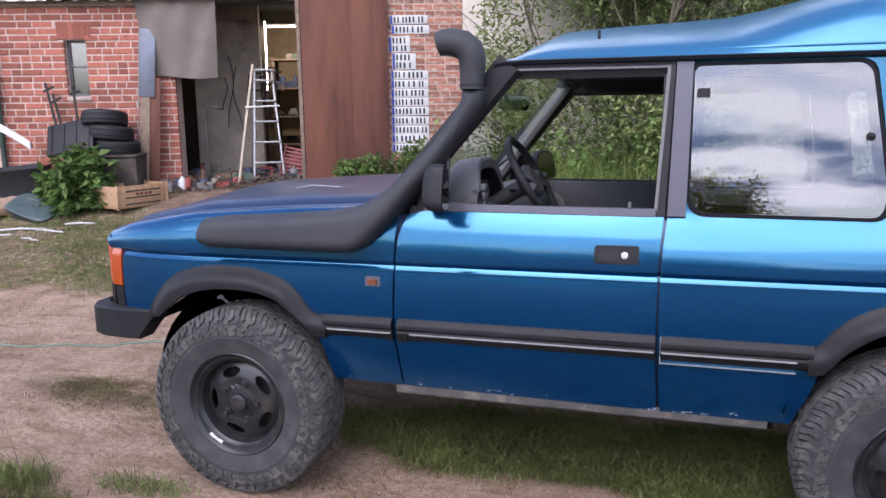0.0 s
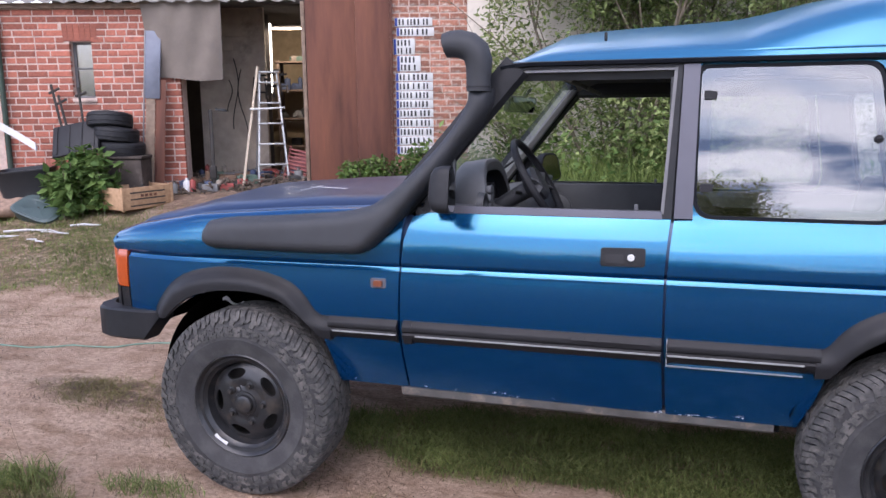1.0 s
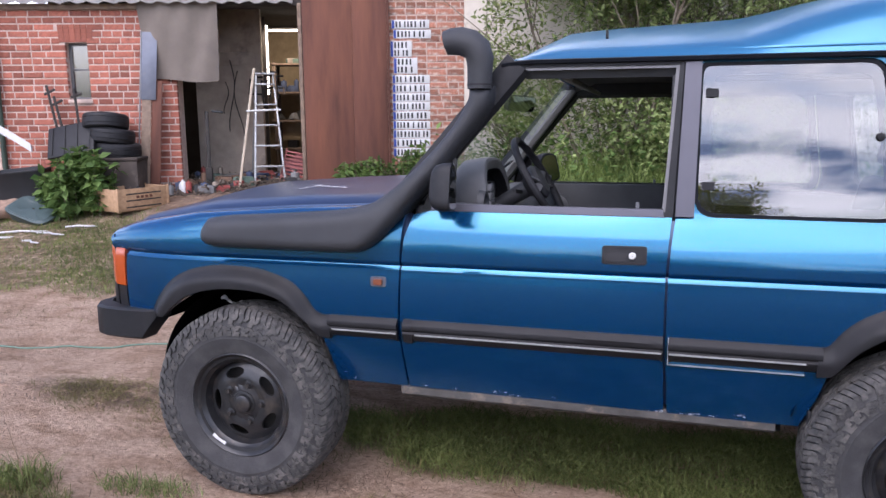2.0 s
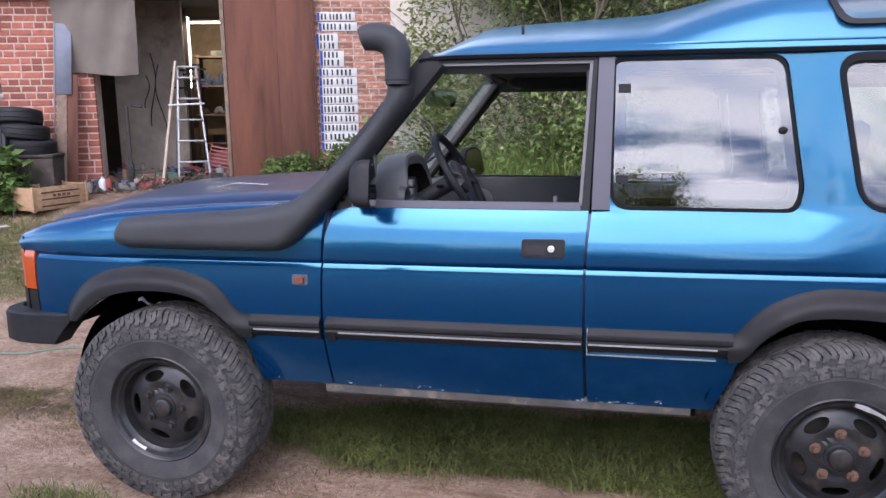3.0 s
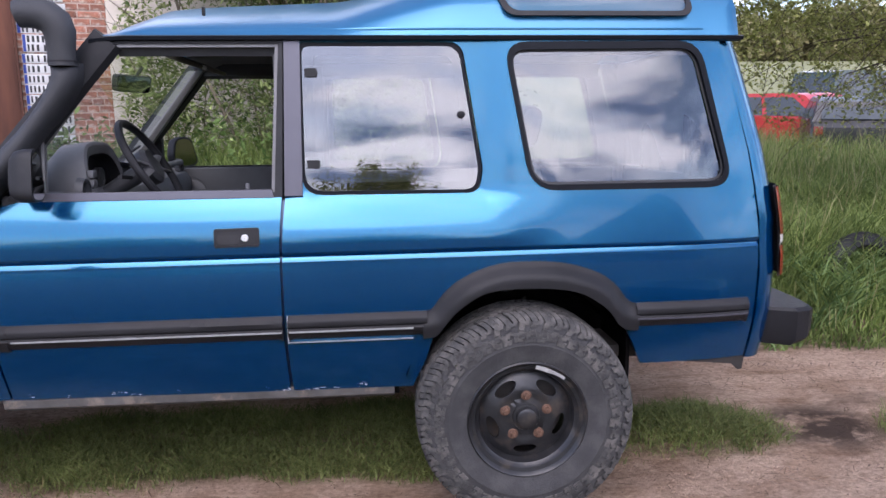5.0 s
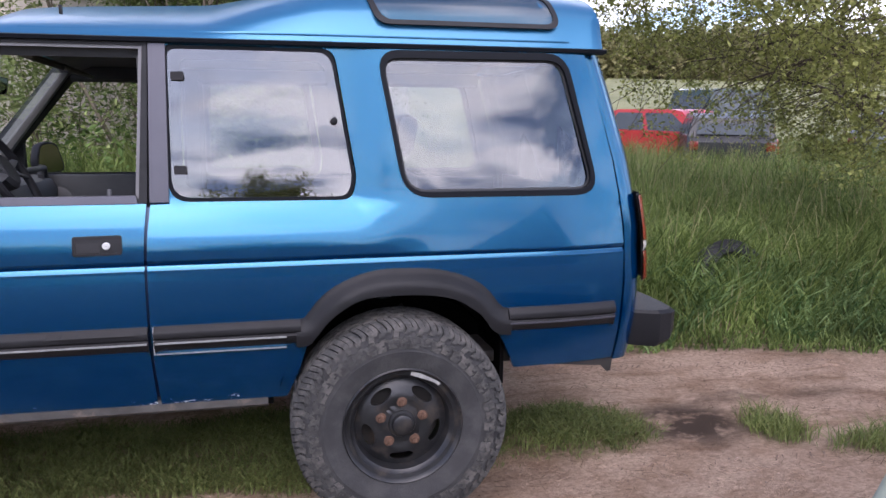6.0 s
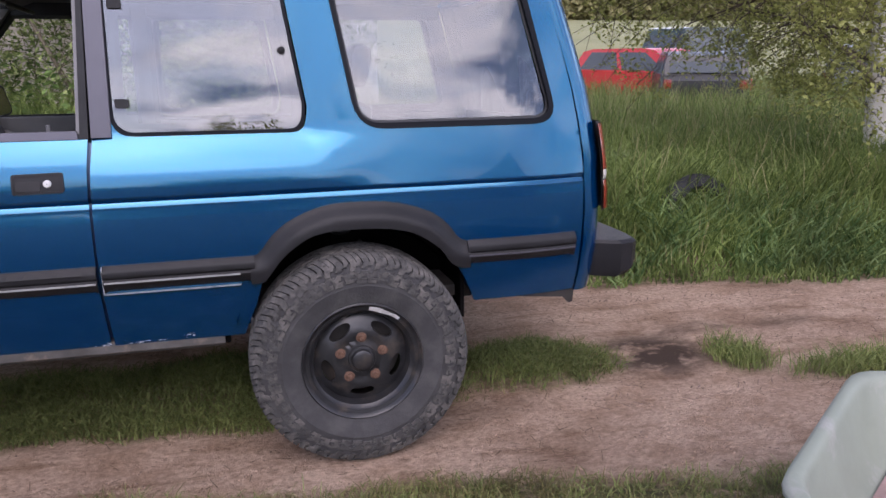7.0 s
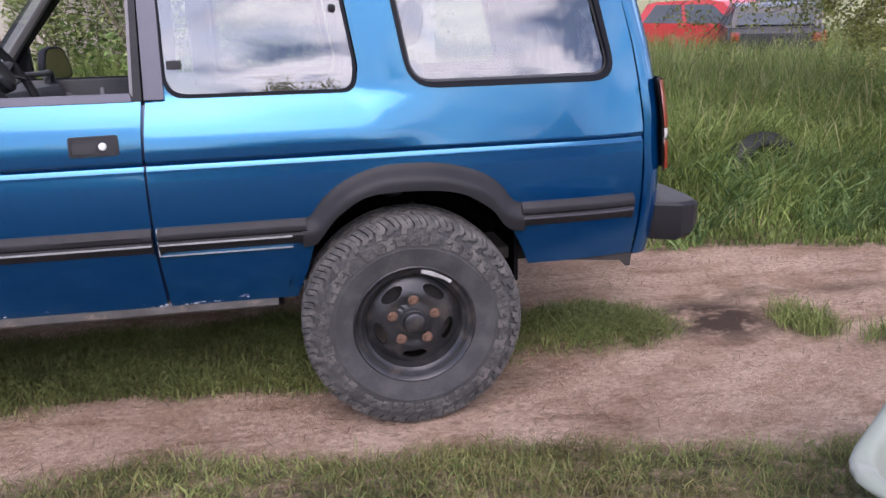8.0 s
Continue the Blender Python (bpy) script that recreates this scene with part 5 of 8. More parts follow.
def stones(name, count, x0, x1, y0, y1, size, mat, seed, label, category, where=None):
    """Scattered small clods or stones as one mesh."""
    rg = np.random.default_rng(seed)
    x, y = rg.uniform(x0, x1, count), rg.uniform(y0, y1, count)
    if where is not None:
        ok = rg.uniform(0, 1, count) < where(x, y)
        x, y = x[ok], y[ok]
    c = len(x)
    r = size * rg.uniform(0.4, 1.0, c) ** 2
    base = np.array([(1, 0, 0), (0.3, 0.95, 0), (-0.8, 0.6, 0), (-0.8, -0.6, 0), (0.3, -0.95, 0), (0.4, 0.1, 0.7), (-0.4, 0.2, 0.6)], float)
    f = np.array([(0, 1, 5), (1, 2, 6), (1, 6, 5), (2, 3, 6), (3, 4, 6), (4, 0, 5), (4, 5, 6)])
    a = rg.uniform(0, 6.28, c)
    b = base[None] * rg.uniform(0.7, 1.3, (c, 7, 1))
    vx = x[:, None] + r[:, None] * (b[..., 0] * np.cos(a)[:, None] - b[..., 1] * np.sin(a)[:, None])
    vy = y[:, None] + r[:, None] * (b[..., 0] * np.sin(a)[:, None] + b[..., 1] * np.cos(a)[:, None])
    vz = land(x, y)[:, None] + r[:, None] * (b[..., 2] - 0.12)
    vv = np.stack([vx, vy, vz], -1).reshape(-1, 3)
    ff = (f[None] + 7 * np.arange(c)[:, None, None]).reshape(-1, 3)
    return tagged(bulk(name, vv, ff, mat, False), label, category, kind="stuff")


CLOD = material("clod", (0.25, 0.168, 0.120), 0.95, var=0.35, scale=20.0, rand=0.25)
stones("clods", 60000, -4.0, 6.0, -0.5, 2.4, 0.0070, CLOD, 11, "small sandy clods and grit on the track", "clods", lambda x, y: (1 - sod(x, y)) * np.clip(1 - 1.6 * dark_earth(x, y), 0, 1) * (0.15 + 0.4 * (wobble(x, y, 0.4) > 0.25)))
STRAW = material("straw", (0.15, 0.10, 0.06), 0.9, var=0.3, rand=0.35)
rg = np.random.default_rng(3)
c = 9000
x, y, a = rg.uniform(-4, 6, c), rg.uniform(-0.3, 2.4, c), rg.uniform(0, 6.28, c)
ok = rg.uniform(0, 1, c) < (0.15 + 0.6 * (wobble(x, y, 0.5) > 0.2))
x, y, a = x[ok], y[ok], a[ok]
ln = rg.uniform(0.006, 0.035, len(x))
dx, dy = np.cos(a) * ln, np.sin(a) * ln
px, py = -np.sin(a) * 0.0015, np.cos(a) * 0.0015
z = land(x, y) + 0.006
vv = np.stack([np.stack([x - dx + px, y - dy + py, z], 1), np.stack([x - dx - px, y - dy - py, z], 1), np.stack([x + dx - px, y + dy - py, z + 0.006], 1), np.stack([x + dx + px, y + dy + py, z + 0.006], 1)], 1).reshape(-1, 3)
tagged(bulk("dry_stalks", vv, np.arange(len(vv)).reshape(-1, 4), STRAW, False), "dry straw and twigs strewn over the sand", "straw", kind="stuff")

# tread prints pressed into the sand
rg = np.random.default_rng(17)
pv, pf = [], []
for x0, x1, yc, sl in ((3.55, 4.75, 0.16, -0.05), (3.5, 5.6, 1.47, -0.10), (-3.2, -0.8, 0.55, 0.04)):
    for x in np.arange(x0, x1, 0.034):
        if rg.random() < 0.25:
            continue
        for s in (-1, 1):
            yb = yc + sl * (x - x0) + s * 0.045 + rg.normal(0, 0.004)
            a = 0.9 * s + rg.normal(0, 0.1)
            hl, hw, hh = rg.uniform(0.025, 0.045), 0.009, rg.uniform(0.003, 0.007)
            n = len(pv)
            zb_ = float(land(x, yb)) - 0.004
            for dx, dy, dz in ((-hl, -hw, 0), (hl, -hw, 0), (hl, hw, 0), (-hl, hw, 0), (-hl * 0.7, 0, hh), (hl * 0.7, 0, hh)):
                pv.append((x + dx * math.cos(a) - dy * math.sin(a), yb + dx * math.sin(a) + dy * math.cos(a), zb_ + dz))
            pf += [(n, n + 1, n + 5, n + 4), (n + 2, n + 3, n + 4, n + 5), (n + 1, n + 2, n + 5), (n + 3, n, n + 4)]
tagged(part("tread_prints", (pv, pf), CLOD, None), "tyre tread prints pressed into the sand", "tread prints", kind="stuff")

# ---- the house ----
HM = pose(-1.92, 6.83, 0, 0, 0, 19.5)      # u along the front, v into the house
BRICK = material("red_brick", (0.33, 0.112, 0.073), 0.9, var=0.3, scale=25.0, rand=0.34, bump=0.5, bump_scale=90.0, stain=(0.16, 0.06, 0.045), stain_at=(0.55, 0.75), stain_scale=14.0)
BRICK2 = material("worn_brick", (0.34, 0.15, 0.10), 0.92, var=0.35, scale=25.0, rand=0.35, bump=0.6, bump_scale=70.0, stain=(0.50, 0.43, 0.37), stain_at=(0.50, 0.62), stain_scale=7.0)
MORTAR = material("lime_mortar", (0.52, 0.40, 0.34), 0.95, var=0.25, scale=15.0, bump=0.5, bump_scale=120.0)
PLASTER = material("beige_render", (0.68, 0.62, 0.54), 0.92, var=0.15, scale=3.0, bump=0.35, bump_scale=50.0, stain=(0.36, 0.31, 0.26), stain_scale=2.0)
GREYWALL = material("grey_plaster", (0.42, 0.355, 0.285), 0.95, var=0.25, scale=4.0, bump=0.4, bump_scale=35.0, stain=(0.25, 0.21, 0.18), stain_scale=2.5)
RUST = material("rusty_sheet", (0.100, 0.040, 0.027), 0.85, 0.1, var=0.4, scale=5.0, bump=0.3, bump_scale=60.0, stain=(0.185, 0.072, 0.040), stain_at=(0.40, 0.75), stain_scale=3.0, stretch=(1, 1, 0.14))
WOOD = material("grey_wood", (0.20, 0.145, 0.105), 0.88, var=0.35, scale=12.0, bump=0.4)
CRATEW = material("crate_wood", (0.40, 0.25, 0.14), 0.8, var=0.3, scale=18.0, bump=0.3)
CLOTH = material("dirty_tarpaulin", (0.155, 0.130, 0.108), 0.85, var=0.2, scale=3.0, bump=0.4, bump_scale=14.0, stain=(0.13, 0.11, 0.095), stain_scale=2.0)
ZINC = material("zinc_sheet", (0.12, 0.13, 0.16), 0.5, 0.5, var=0.2, scale=5.0, stain=(0.16, 0.15, 0.15), stain_scale=4.0)
ALU = material("aluminium", (0.46, 0.46, 0.45), 0.42, 0.75, var=0.15, scale=20.0)
DIRT = material("yard_floor", (0.10, 0.08, 0.065), 0.95, var=0.3, scale=6.0, bump=0.4)
# dark tone for beam, ceiling and the board behind the doorway
INDOOR_DARK = material("dark_interior", (0.05, 0.043, 0.038), 0.95, var=0.3, scale=5.0)
PLATE = material("plate_white", (0.58, 0.58, 0.58), 0.45, var=0.08, scale=9.0)
PLATEB = material("plate_blue", (0.02, 0.05, 0.30), 0.45, var=0.1)
INK = material("plate_black", (0.02, 0.02, 0.022), 0.5, var=0.1)
ROOFSHEET = material("fibre_cement", (0.21, 0.195, 0.18), 0.9, var=0.3, scale=8.0, bump=0.3)


def local(name, mesh, mat, parent, label="", angle=35):
    """A part built in its parent's own axes."""
    ob = part(name, mesh, mat, None, label, angle)
    ob.parent = parent
    return ob


def structure(name, mesh, mat, label, category, m=HM):
    ob = part(name, mesh, mat, None)
    ob.matrix_basis = m
    return tagged(ob, label, category, kind="structure")


def brick_mesh(w, h, d, seed):
    rg2 = random.Random(seed)
    e = 0.005
    j = lambda s=0.003: rg2.uniform(-s, s)
    f = [(-w / 2 + e + j(), 0 + j(0.002), -h / 2 + e + j()), (w / 2 - e + j(), j(0.002), -h / 2 + e + j()), (w / 2 - e + j(), j(0.002), h / 2 - e + j()), (-w / 2 + e + j(), j(0.002), h / 2 - e + j())]
    b = [(-w / 2, e, -h / 2), (w / 2, e, -h / 2), (w / 2, e, h / 2), (-w / 2, e, h / 2)]
    c = [(x, d, z) for x, _, z in b]
    fs = [(0, 1, 2, 3)]
    for o in (0, 4):
        for k2 in range(4):
            q = (k2 + 1) % 4
            fs.append((o + k2, o + 4 + k2, o + 4 + q, o + q))
    return f + b + c, fs


ROW, BH = 0.0826, 0.0655
BM = {}
for kind, w in (("s", 0.236), ("h", 0.111), ("q", 0.165), ("l", ROW - 0.014)):
    BM[kind] = [brick_mesh(w, BH if kind != "l" else 0.215, 0.05, 7 * q + len(kind) + ord(kind)) for q in range(4)]


def lay(wall, mat, u0, u1, z0, z1, holes, seed, parts=300, proud=0.007):
    """Bricks of a wall in rows of stretchers and headers: up to 300 as parts, the rest joined."""
    meshes = {kd: [] for kd in BM}
    for kd in BM:
        for q, md in enumerate(BM[kd]):
            me = bpy.data.meshes.new("brick")
            me.from_pydata(md[0], [], md[1])
            me.materials.append(mat)
            me.update()
            meshes[kd].append(me)
    rg2 = random.Random(seed)
    rest, count, r, z = [], 0, 0, z0
    width = {"s": 0.236, "h": 0.111, "q": 0.165}
    while z < z1 - 0.03:
        # the stretches of this row that are free of openings
        cuts = sorted((a, b) for a, b, c0, c1 in holes if c0 < z + BH and z < c1)
        runs, at = [], u0
        for a, b in cuts:
            runs.append((at, a))
            at = b
        runs.append((at, u1))
        for a, b in runs:
            u = a
            first = True
            while b - u > 0.035:
                kd = ("s" if r % 2 else "h") if rg2.random() > 0.2 else ("q" if rg2.random() < 0.4 else ("h" if r % 2 else "s"))
                w = width[kd]
                if first and rg2.random() < 0.5:
                    w *= rg2.uniform(0.45, 0.95)
                first = False
                w = min(w, b - u)
                if 0 < b - u - w < 0.05:
                    w = b - u
                m = pose(u + w / 2, -proud + rg2.uniform(-0.003, 0.003), z + BH / 2, 0, rg2.uniform(-0.7, 0.7), rg2.uniform(-0.6, 0.6)) @ Matrix.Diagonal((w / width[kd], 1, 1, 1))
                q = rg2.randrange(4)
                if count < parts:
                    o = new("brick", meshes[kd][q])
                    o.parent = wall
                    o.matrix_basis = m
                    count += 1
                else:
                    md = BM[kd][q]
                    rest.append(([tuple(m @ Vector(p)) for p in md[0]], md[1]))
                u += w + 0.0155
        z += ROW
        r += 1
    if rest:
        o = local("bricks", joined(*rest), mat, wall, "", None)
        o["kind"] = "stuff"


def wall_mesh(u0, u1, z0, z1, v0, v1, holes=()):
    """A wall with openings through it."""
    us = sorted({u0, u1, *[h[0] for h in holes], *[h[1] for h in holes]})
    zs = sorted({z0, z1, *[h[2] for h in holes], *[h[3] for h in holes]})
    bm = bmesh.new()
    for a, b in zip(us[:-1], us[1:]):
        col = [z0]
        for c, d in zip(zs[:-1], zs[1:]):
            if any(h[0] <= a and b <= h[1] and h[2] <= c and d <= h[3] for h in holes):
                continue
            box(bm, a, b, v0, v1, c, d)
    bmesh.ops.remove_doubles(bm, verts=bm.verts, dist=0.0005)
    return bm


BWIN = (-4.015, -3.745, 1.745, 2.435)
wall_w = structure("wall_west", wall_mesh(-8.0, -2.68, 0.1, 2.90, 0.0, 0.28, [BWIN]), MORTAR, "old red brick farm wall with pale joints", "wall")
lint = (-4.085, -3.675, 2.435, 2.66)
lay(wall_w, BRICK, -4.93, -2.675, 0.36, 2.86, [BWIN, lint], 4, 300)
for q in range(6):
    me = bpy.data.meshes.new("brick")
    md = BM["l"][q % 4]
    me.from_pydata(md[0], [], md[1])
    me.materials.append(BRICK)
    o = new("brick", me)
    o.parent = wall_w
    o.matrix_basis = pose(-4.055 + 0.070 * q, -0.010, 2.548, 0, (q - 2.5) * 1.2, 0)
# the small barred window
win = structure("window_1", wall_mesh(BWIN[0], BWIN[1], BWIN[2], BWIN[3], 0.10, 0.14, [(BWIN[0] + 0.03, BWIN[1] - 0.03, BWIN[2] + 0.03, BWIN[3] - 0.03)]), FRAME, "small two-pane barn window with a grey frame", "window")
local("window_bar", boxed(BWIN[0] + 0.03, BWIN[1] - 0.03, 0.105, 0.13, 2.10, 2.125, 0.003), FRAME, win)
for z0, z1 in ((BWIN[2] + 0.03, 2.10), (2.125, BWIN[3] - 0.03)):
    local("pane", boxed(BWIN[0] + 0.03, BWIN[1] - 0.03, 0.115, 0.119, z0, z1), pane_glass("dusty_pane", (0.35, 0.36, 0.33), 0.25, 0.15), win, "dusty glass")
local("window_sill", boxed(BWIN[0] - 0.01, BWIN[1] + 0.02, -0.03, 0.10, BWIN[2] - 0.05, BWIN[2] - 0.002, 0.006), MORTAR, win)
wall_e = structure("wall_east", wall_mesh(-1.10, 0.95, 0.2, 4.9, 0.0, 0.28), MORTAR, "worn brick wall with whitewash remains", "wall")
lay(wall_e, BRICK2, -0.02, 0.95, 0.70, 3.05, [], 9, 300)
structure("wall_plaster", wall_mesh(0.953, 6.5, 0.2, 4.9, -0.012, 0.28), PLASTER, "beige rendered house wall", "wall")
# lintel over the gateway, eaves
structure("beam", boxed(-3.05, -1.06, -0.03, 0.22, 2.87, 3.05, 0.01), INDOOR_DARK, "dark timber beam over the gateway", "beam")
# beyond the eave, the slope is added unseen for the bonnet to mirror
eave = []
for q in range(106):
    u = -8.0 + q * 0.065
    eave.append([(u, -0.16, 2.905 + 0.018 * math.sin(q * 1.9)), (u, 4.4, 5.35 + 0.018 * math.sin(q * 1.9)), (u, 4.4, 5.33 + 0.018 * math.sin(q * 1.9)), (u, -0.16, 2.893 + 0.018 * math.sin(q * 1.9))])
structure("roof", loft(eave, True, True), ROOFSHEET, "corrugated fibre-cement roof edge", "roof")
# out of view; added so that the bonnet mirrors roof and not sky
structure("house_roof", loft([[(-1.2, -0.25, 4.85), (-1.2, 4.6, 7.2), (-1.2, 4.6, 7.1), (-1.2, -0.25, 4.75)], [(6.6, -0.25, 4.85), (6.6, 4.6, 7.2), (6.6, 4.6, 7.1), (6.6, -0.25, 4.75)]], True, True), ROOFSHEET, "pitched roof added over the rendered house, out of view", "roof")
structure("eaves_board", boxed(-8.0, -3.05, -0.05, -0.02, 2.83, 2.90, 0.004), WOOD, "weathered eaves board", "board")

# room behind the gateway
structure("floor", boxed(-4.2, -0.2, 0.02, 4.2, 0.50, 0.605, 0.0), DIRT, "trodden dark workshop floor", "floor")
structure("ceiling", boxed(-4.2, -0.2, 0.22, 4.3, 3.0, 3.1), INDOOR_DARK, "dark workshop ceiling", "ceiling")
structure("wall_back", boxed(-4.3, -0.1, 4.2, 4.3, 0.5, 3.1), material("block_wall", (0.48, 0.38, 0.24), 0.95, var=0.25, scale=5.0, bump=0.4), "bare block wall at the back of the workshop", "wall")
structure("wall_inner_west", boxed(-4.3, -4.2, 0.28, 4.3, 0.5, 3.1), GREYWALL, "grey inner wall", "wall")
structure("wall_inner_east", boxed(-0.2, -0.1, 0.28, 4.3, 0.5, 3.1), GREYWALL, "grey inner wall", "wall")
part_w = structure("wall_partition", wall_mesh(-4.2, -1.86, 0.50, 3.0, 1.40, 1.52, [(-3.45, -2.80, 0.605, 2.02)]), GREYWALL, "grey plastered partition with a dark doorway", "wall")
# added board, coloured dark to give the doorway its shade
structure("wall_store", boxed(-4.2, -1.95, 2.3, 2.36, 0.605, 3.0), INDOOR_DARK, "dark board added behind the doorway to keep it dark", "wall")
rg2 = random.Random(2)
for q in range(5):
    for w in range(4):
        u = -2.78 + 0.245 * w + (0.12 if q % 2 else 0)
        if u < -2.08:
            o = local("block", boxed(u + 0.008, u + 0.232, 1.392 - rg2.uniform(0, 0.008), 1.41, 2.05 + 0.185 * q, 2.05 + 0.185 * q + 0.172, 0.004), GREYWALL, part_w)
TUBE = glowing("lit_tube", (1.0, 0.88, 0.66), 4.0)
for a, b in (((-1.87, 2.2, 2.785), (-1.25, 2.2, 2.785)), ((-1.795, 1.58, 2.80), (-1.80, 1.58, 1.82))):
    lamp = thing("tube_lamp", "bare fluorescent tube, lit, in the workshop", "lamp", group="workshop tubes")
    lamp.matrix_basis = HM
    local("tube", tube([a, b], 0.013, 10), TUBE, lamp)
    d = Vector((0, 0, 0.035)) if a[2] == b[2] else Vector((0, 0.035, 0))
    local("batten", tube([Vector(a) + d, Vector(b) + d], 0.02, 6), WORN, lamp)
work = new("tube_light", bpy.data.lights.new("tube_light", "AREA"))
work.data.shape, work.data.size, work.data.size_y, work.data.energy, work.data.color = "RECTANGLE", 0.6, 0.04, 9.0, (1.0, 0.82, 0.58)
work.matrix_world = HM @ pose(-1.56, 2.16, 2.76, 40, 0, 0)
structure("jamb", boxed(-1.135, -1.085, -0.05, 0.10, 0.55, 2.90, 0.008), WOOD, "weathered timber gate post", "post")

# rusty door leaf folded back on the wall
leaf = thing("garage_door", "rust-brown sheet-steel door leaf folded open against the wall", "door")
leaf.matrix_basis = HM
for u0, u1, dv in ((-1.075, -0.46, 0.0), (-0.458, -0.024, 0.003)):
    local("sheet", boxed(u0, u1, -0.075 - dv, -0.055, 0.60, 3.02, 0.003), RUST, leaf)
local("edge_profile", boxed(-0.022, 0.006, -0.095, -0.03, 0.60, 3.02, 0.004), RUST, leaf)

# tarpaulin over the left half of the gateway
rws = []
for z in np.linspace(3.05, 1.965, 16):
    rws.append([(u, -0.09 + 0.030 * math.sin(7 * u + 1.5 * z) * (3.1 - z) + 0.012 * math.sin(19 * u - 4 * z), z + 0.02 * math.sin(6 * u) * (3.05 - z)) for u in np.linspace(-3.10 + 0.03 * (3.05 - z) * 3, -2.10 - 0.03 * (3.05 - z), 28)])
front = loft(rws)
tp = part("tarpaulin", (front[0] + [(a, b + 0.008, c) for a, b, c in front[0]], front[1] + [tuple(len(front[0]) + q for q in reversed(f)) for f in front[1]]), CLOTH, None, "", 180)
tp.matrix_basis = HM
tagged(tp, "dirty grey-brown tarpaulin hanging over the gateway", "tarpaulin")
# leaning sheet by the pier
sh = thing("leaning_sheet", "narrow metal sheet, zinc above and rusty below, leaning on the wall", "metal sheet")
sh.matrix_basis = HM @ pose(-3.05, -0.30, 0.62, -7, 0, 0) @ pose(0, 0, 0, 0, 2.8, 0)
local("grey_board", boxed(-0.075, 0.040, -0.004, 0.008, 0.0, 1.20, 0.002), WOOD, sh)
local("rusty_sheet", boxed(0.042, 0.165, 0.010, 0.022, 0.0, 1.36, 0.002), RUST, sh)
local("zinc_sheet", boxed(-0.085, 0.100, -0.014, -0.006, 1.12, 1.95, 0.002), ZINC, sh)
local("edge_strip", boxed(-0.104, -0.088, -0.016, 0.0, 0.05, 1.96, 0.002), FRAME, sh)

# number plates, with plain bars for the characters
rg2 = random.Random(8)
ROWS_Y = [(35, 1, 0.0), (52, 1, 0.02), (78, 2, -0.02), (107, 2, 0.02), (131, 1, 0.0), (147.5, 1, 0.0), (163.5, 1, 0.0), (179.5, 1, 0.0), (196, 1, 0.0), (212.5, 1, 0.0), (229, 1, 0.0), (245, 1, 0.0), (262, 1, 0.0)]
for yy, lines, du in ROWS_Y:
    z = 2.70 - (yy - 27) * 0.00704
    w, h = (0.475, 0.106) if lines == 1 else (0.27 if yy < 90 else 0.30, 0.195)
    np_ = thing("number_plate", "white car number plate screwed to the wall", "number plate", group="number plates on the wall")
    np_.matrix_basis = HM @ pose(0.035 + du, -0.014 - 0.0, z, 0, rg2.uniform(-0.6, 0.6), 0)
    local("panel", boxed(0, w, -0.004, 0.0, -h / 2, h / 2, 0.0015), PLATE, np_)
    local("band", boxed(0.004, 0.036, -0.0052, -0.0042, -h / 2 + 0.004, h / 2 - 0.004), PLATEB, np_)
    for ln in range(lines):
        zc = 0 if lines == 1 else (0.048 if ln == 0 else -0.048)
        u = 0.050
        while u < w - 0.05:
            cw = rg2.choice([0.032, 0.038, 0.042])
            local("bar", boxed(u, u + cw * 0.62, -0.0056, -0.0042, zc - 0.036, zc + 0.036), INK, np_)
            u += cw + rg2.choice([0.008, 0.010, 0.030])

# stepladder in the gateway
lad = thing("stepladder", "aluminium stepladder with open legs in the gateway", "ladder")
lad.matrix_basis = HM @ pose(-1.62, 0.32, 0.605, 0, 0, 12)


def stick(a, b, r=0.012, sides=6):
    return tube([a, b], r, sides)


for s in (-1, 1):
    local("front_rail", boxed(-0.012, 0.012, -0.02, 0.02, 0, 1.52, 0.003, pose(0.20 * s, 0, 0, 0, -3.5 * s, 0) @ pose(0, 0, 0, -14, 0, 0)), ALU, lad)
    local("rear_leg", boxed(-0.010, 0.010, -0.014, 0.014, 0, 1.50, 0.003, pose(0.22 * s, 0.78, 0, 0, -4.0 * s, 0) @ pose(0, 0, 0, 15, 0, 0)), ALU, lad)
for q in range(5):
    z = 0.24 + 0.27 * q
    local("step", boxed(-0.19 + 0.016 * q, 0.19 - 0.016 * q, 0.06 * q + 0.02, 0.06 * q + 0.10, z, z + 0.022, 0.003), ALU, lad)
local("top_step", boxed(-0.14, 0.14, 0.33, 0.46, 1.46, 1.485, 0.004), ALU, lad)
lad2 = thing("timber_trestle", "pale wooden trestle leg leaning in the gateway", "trestle")
lad2.matrix_basis = HM @ pose(-1.98, 0.10, 0.605, 0, 0, 0)
local("leg", boxed(-0.016, 0.016, -0.02, 0.02, 0, 1.55, 0.004, pose(0, 0, 0, -6, 8.5, 0)), material("pale_wood", (0.50, 0.42, 0.32), 0.8, var=0.2), lad2)
local("brace", boxed(-0.012, 0.012, -0.015, 0.015, 0, 0.45, 0.003, pose(0.12, 0.05, 0.98, 0, 88, 0)), ALU, lad2)

# things leaning and lying about the gateway
jk = thing("long_handled_jack", "grey steel farm jack standing by the doorway", "jack")
jk.matrix_basis = HM @ pose(-2.36, 0.12, 0.605)
local("post", boxed(-0.022, 0.022, -0.012, 0.012, 0, 0.98, 0.003), UNDER, jk)
